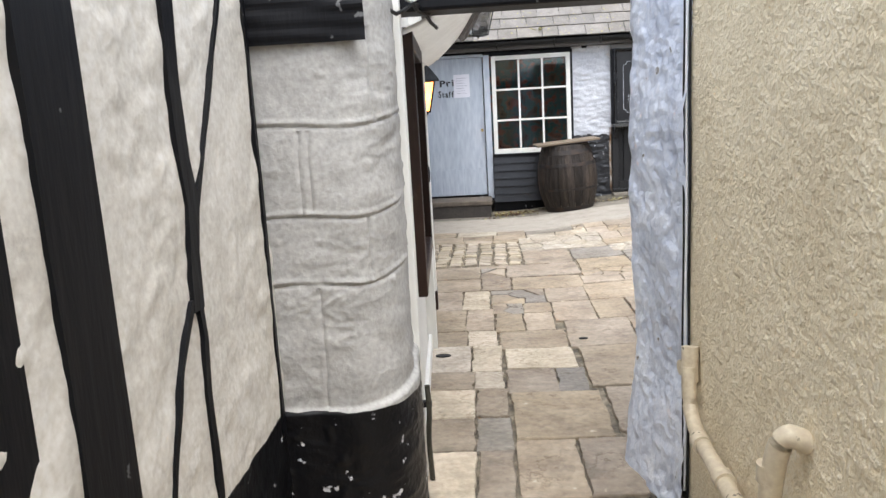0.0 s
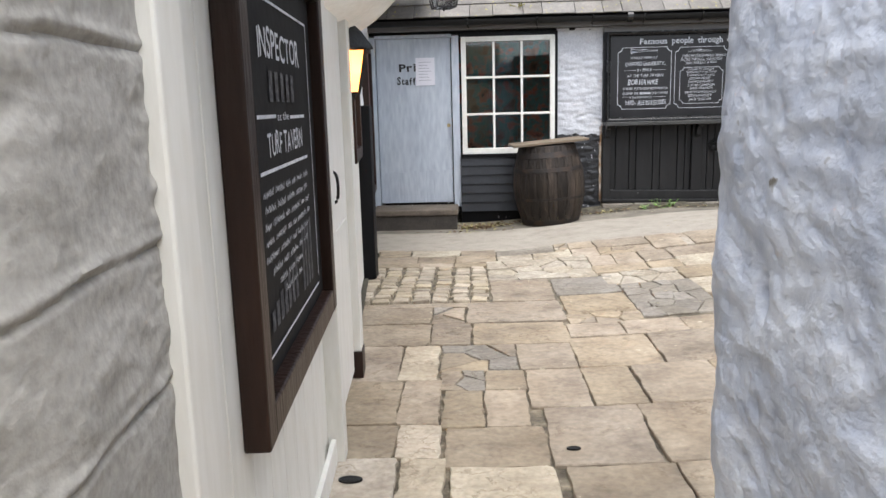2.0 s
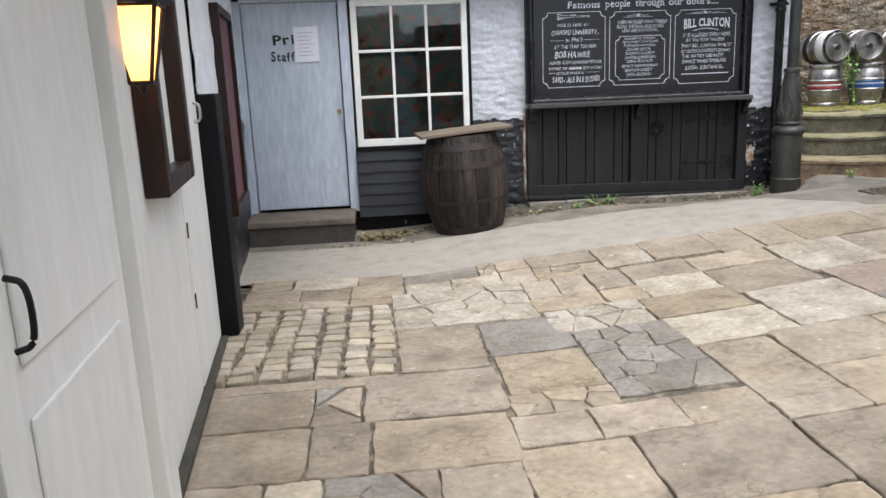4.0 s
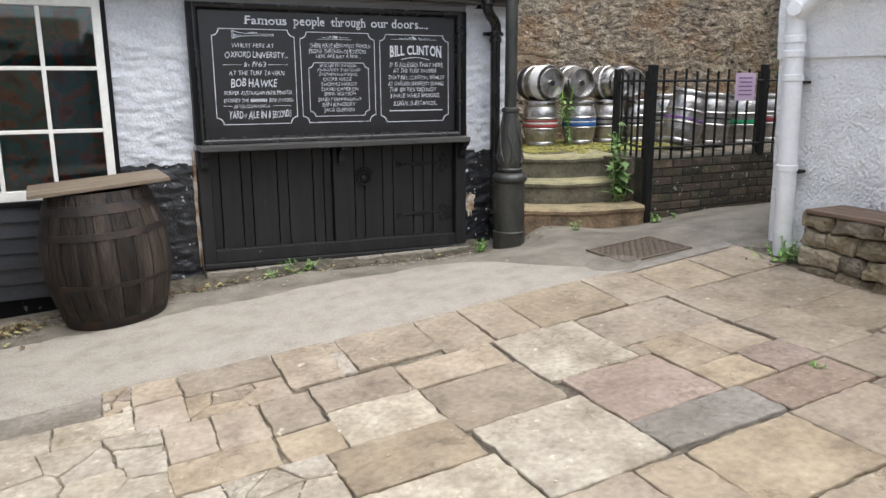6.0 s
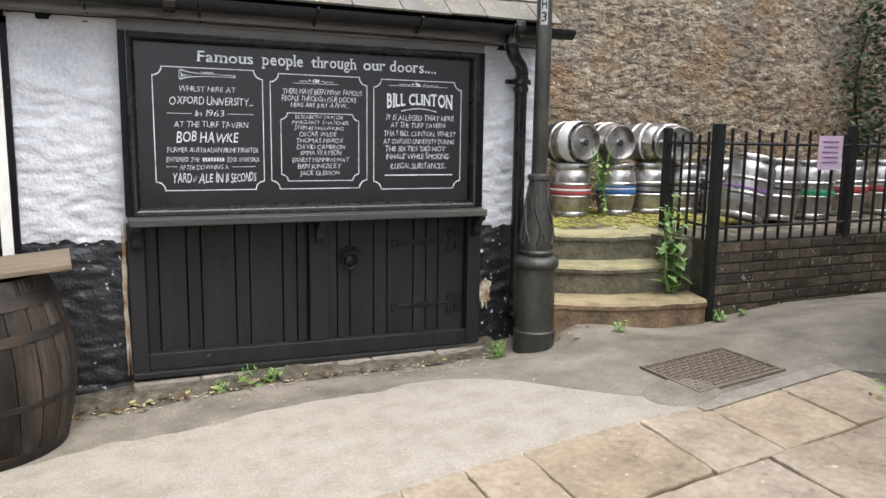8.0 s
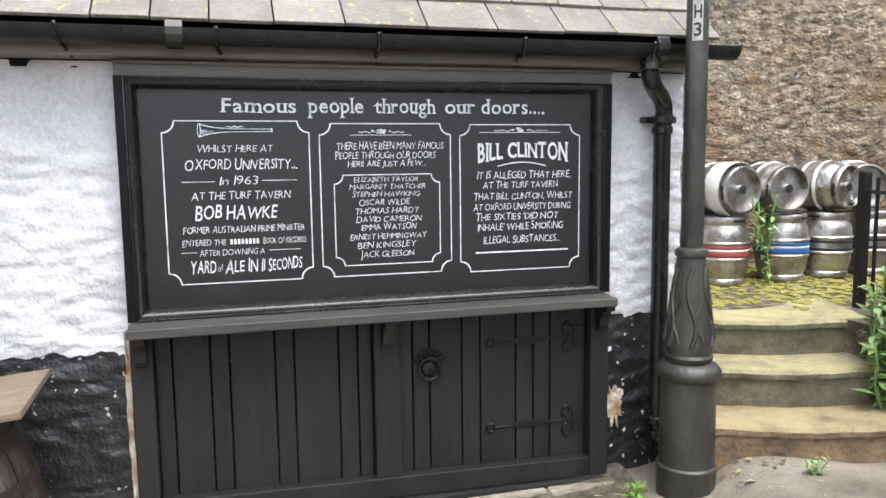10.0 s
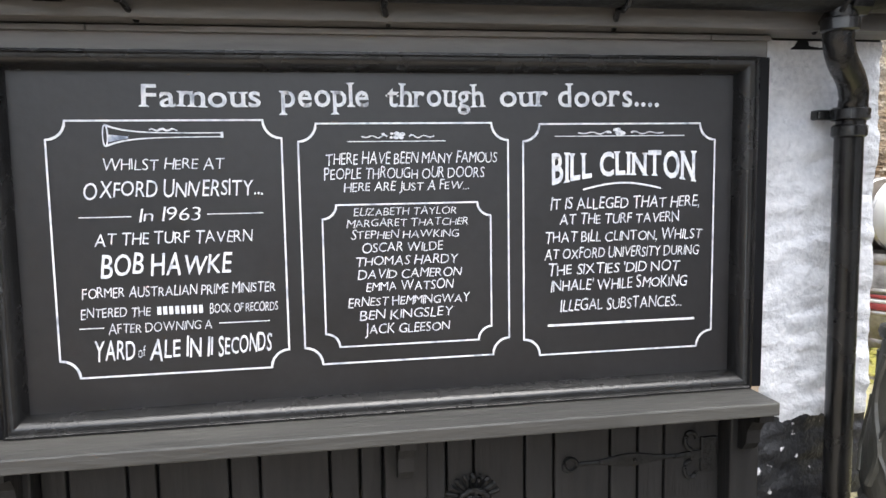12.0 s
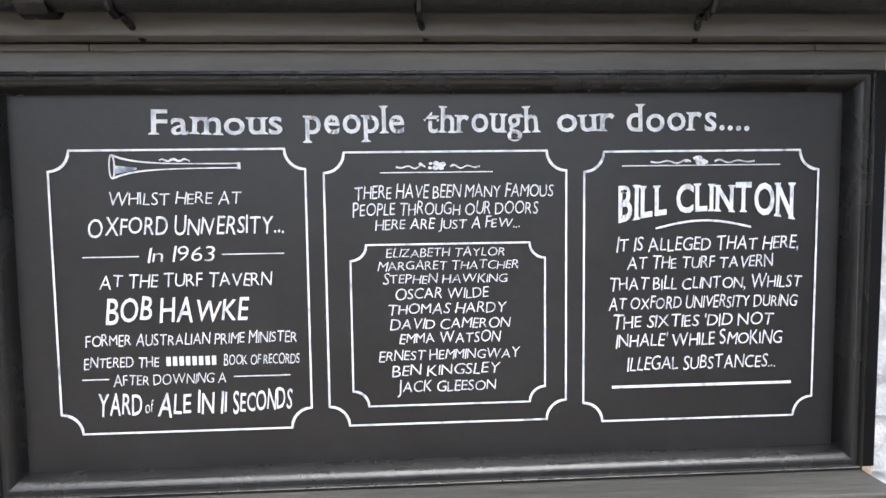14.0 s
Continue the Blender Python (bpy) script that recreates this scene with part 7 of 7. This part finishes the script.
# fallen leaves along the wall foot
rng = random.Random(52)
SPOTS = [(0.30, 9.90, 0.15, 0.06, 190), (0.75, 10.03, 0.25, 0.06, 90), (0.05, 9.62, 0.25, 0.04, 36), (1.55, 10.08, 0.22, 0.05, 70), (2.2, 10.12, 0.35, 0.05, 50), (3.2, 10.12, 0.4, 0.04, 40), (4.3, 9.85, 0.15, 0.05, 10), (4.95, 8.1, 0.12, 0.12, 14)]
for tone, share in (("fallen_leaves_olive", 0.4), ("fallen_leaves_brown", 0.6)):
    bm = bmesh.new()
    for cx, cy, sx, sy, n in SPOTS:
        for k in range(int(n * share)):
            x, y = rng.gauss(cx, sx), min(rng.gauss(cy, sy), 10.2 if cx < 4 else 99)
            lm = leaf_mesh(rng.uniform(0.022, 0.062))
            lm.transform(Matrix.Translation((x, y, ground_z(x, y) + 0.012 + 0.012 * rng.random())) @ Matrix.Rotation(rng.uniform(0, 6.3), 4, "Z") @ Matrix.Rotation(radians(rng.uniform(-25, 25)), 4, "X") @ Matrix.Rotation(radians(rng.uniform(-30, 30)), 4, "Y"))
            me = bpy.data.meshes.new("leaf")
            lm.to_mesh(me)
            lm.free()
            bm.from_mesh(me)
            bpy.data.meshes.remove(me)
    cols = [(0.26, 0.23, 0.09), (0.46, 0.41, 0.20)] if "olive" in tone else [(0.05, 0.032, 0.018), (0.17, 0.10, 0.05)]
    tagged(part("leaf_litter", bm, surface(tone, cols, 20, 0.8, 0.1, 60)), "dry olive leaves swept along the wall foot" if "olive" in tone else "dry brown leaves swept along the wall foot", "leaves", kind="stuff")
# round patch of newer asphalt beside the drain
bm = bmesh.new()
ring = []
for r in (1.0, 0.93, 0.5):
    ring.append([bm.verts.new((4.16 + 0.20 * r * math.cos(math.tau * k / 40) * (1 + 0.05 * noise.noise((k * 0.4, 0, 0))), 8.67 + 0.17 * r * math.sin(math.tau * k / 40), 0)) for k in range(40)])
for a, b in zip(ring, ring[1:]):
    for k in range(40):
        bm.faces.new((a[k], a[(k + 1) % 40], b[(k + 1) % 40], b[k]))
bm.faces.new(ring[-1])
for k, v in enumerate(bm.verts):
    v.co.z = ground_z(v.co.x, v.co.y) + (0.004 if k < 40 else 0.016)
tagged(part("road_patch", bm, ASPHALT_DARK, smooth=True), "round patch of dark asphalt beside the drain cover", "asphalt", kind="structure")
# drain cover
dc = thing("drain_cover", "rusty cast-iron drain cover with a raised grid", "drain cover", m=Matrix.Translation((4.50, 8.83, ground_z(4.50, 8.83) + 0.006)) @ Matrix.Diagonal((0.64, 0.84, 1, 1)) @ Matrix.Rotation(radians(-4.5), 4, "Y"))
RUST = surface("rusty_iron_cover", [(0.13, 0.105, 0.08), (0.21, 0.17, 0.13)], 12, 0.7, 0.4, 60, metal=0.3)
part("plate", boxes((-0.42, 0.42, -0.24, 0.24, -0.02, 0.006), bevel=0.003), RUST, dc)
part("rim", boxes((-0.45, 0.45, -0.27, -0.245, -0.02, 0.012), (-0.45, 0.45, 0.245, 0.27, -0.02, 0.012), (-0.45, -0.425, -0.245, 0.245, -0.02, 0.012), (0.425, 0.45, -0.245, 0.245, -0.02, 0.012)), RUST, dc)
bm = bmesh.new()
for i in range(20):
    for j in range(11):
        x, y = -0.40 + 0.0421 * i, -0.22 + 0.044 * j
        if (i + j) % 2:
            box(bm, x - 0.018, x + 0.018, y - 0.006, y + 0.006, 0.004, 0.012)
        else:
            box(bm, x - 0.006, x + 0.006, y - 0.018, y + 0.018, 0.004, 0.012)
part("raised_grid", bm, RUST, dc)
bm = rough_sheet((4.1, 8.44, 0), (0.95, 0.02, 0), (0, 0.10, 0), 12, 3, lambda p: 0)
for v in bm.verts:
    v.co.z = ground_z(v.co.x, v.co.y) + 0.010
tagged(part("trim_concrete", bm, surface("concrete_patch", [(0.17, 0.15, 0.125), (0.27, 0.245, 0.21)], 9, 0.9, 0.4, 60)), "pale concrete patch beside the drain cover", "concrete", kind="structure")

# bricks of the low wall
rng = random.Random(8)
bm0 = boxes((0, 0.215, 0, 0.05, 0, 0.062), bevel=0.004)
brick_me = bpy.data.meshes.new("brick")
bm0.to_mesh(brick_me)
bm0.free()
brick_me.materials.append(BRICK)
for j in range(7):
    for i in range(14):
        ob = new("brick", brick_me)
        ob.parent = bwall
        ob.matrix_basis = pose(5.37 + 0.227 * i - (0.113 if j % 2 and i else 0), RY0 + rng.uniform(-0.003, 0.004), 0.385 + 0.0735 * j)

# closing walls behind the camera and round the yard
tagged(part("wall_passage_south", boxes((-1.0, 1.1, -3.3, -3.0, -0.1, 3.0)), RENDER_BEIGE), "plain wall closing the passage", "wall", kind="structure")
# unseen wall, kept dark and low to shape reflections in window and signboard
tagged(part("wall_yard_south", boxes((1.1, 5.4, 3.2, 3.4, -0.1, 2.3)), OLD_STONE), "unseen stone wall closing the yard, low and dark for reflections", "wall", kind="structure")
tagged(part("wall_alley_east", boxes((10.9, 11.2, 8.0, 12.5, -0.1, 4.0)), OLD_STONE), "plain stone wall closing the alley", "wall", kind="structure")
tagged(part("wall_alley_south", boxes((6.2, 11.2, 8.2, 8.42, -0.1, 3.6)), WHITE_ROUGH), "plain white wall along the alley", "wall", kind="structure")
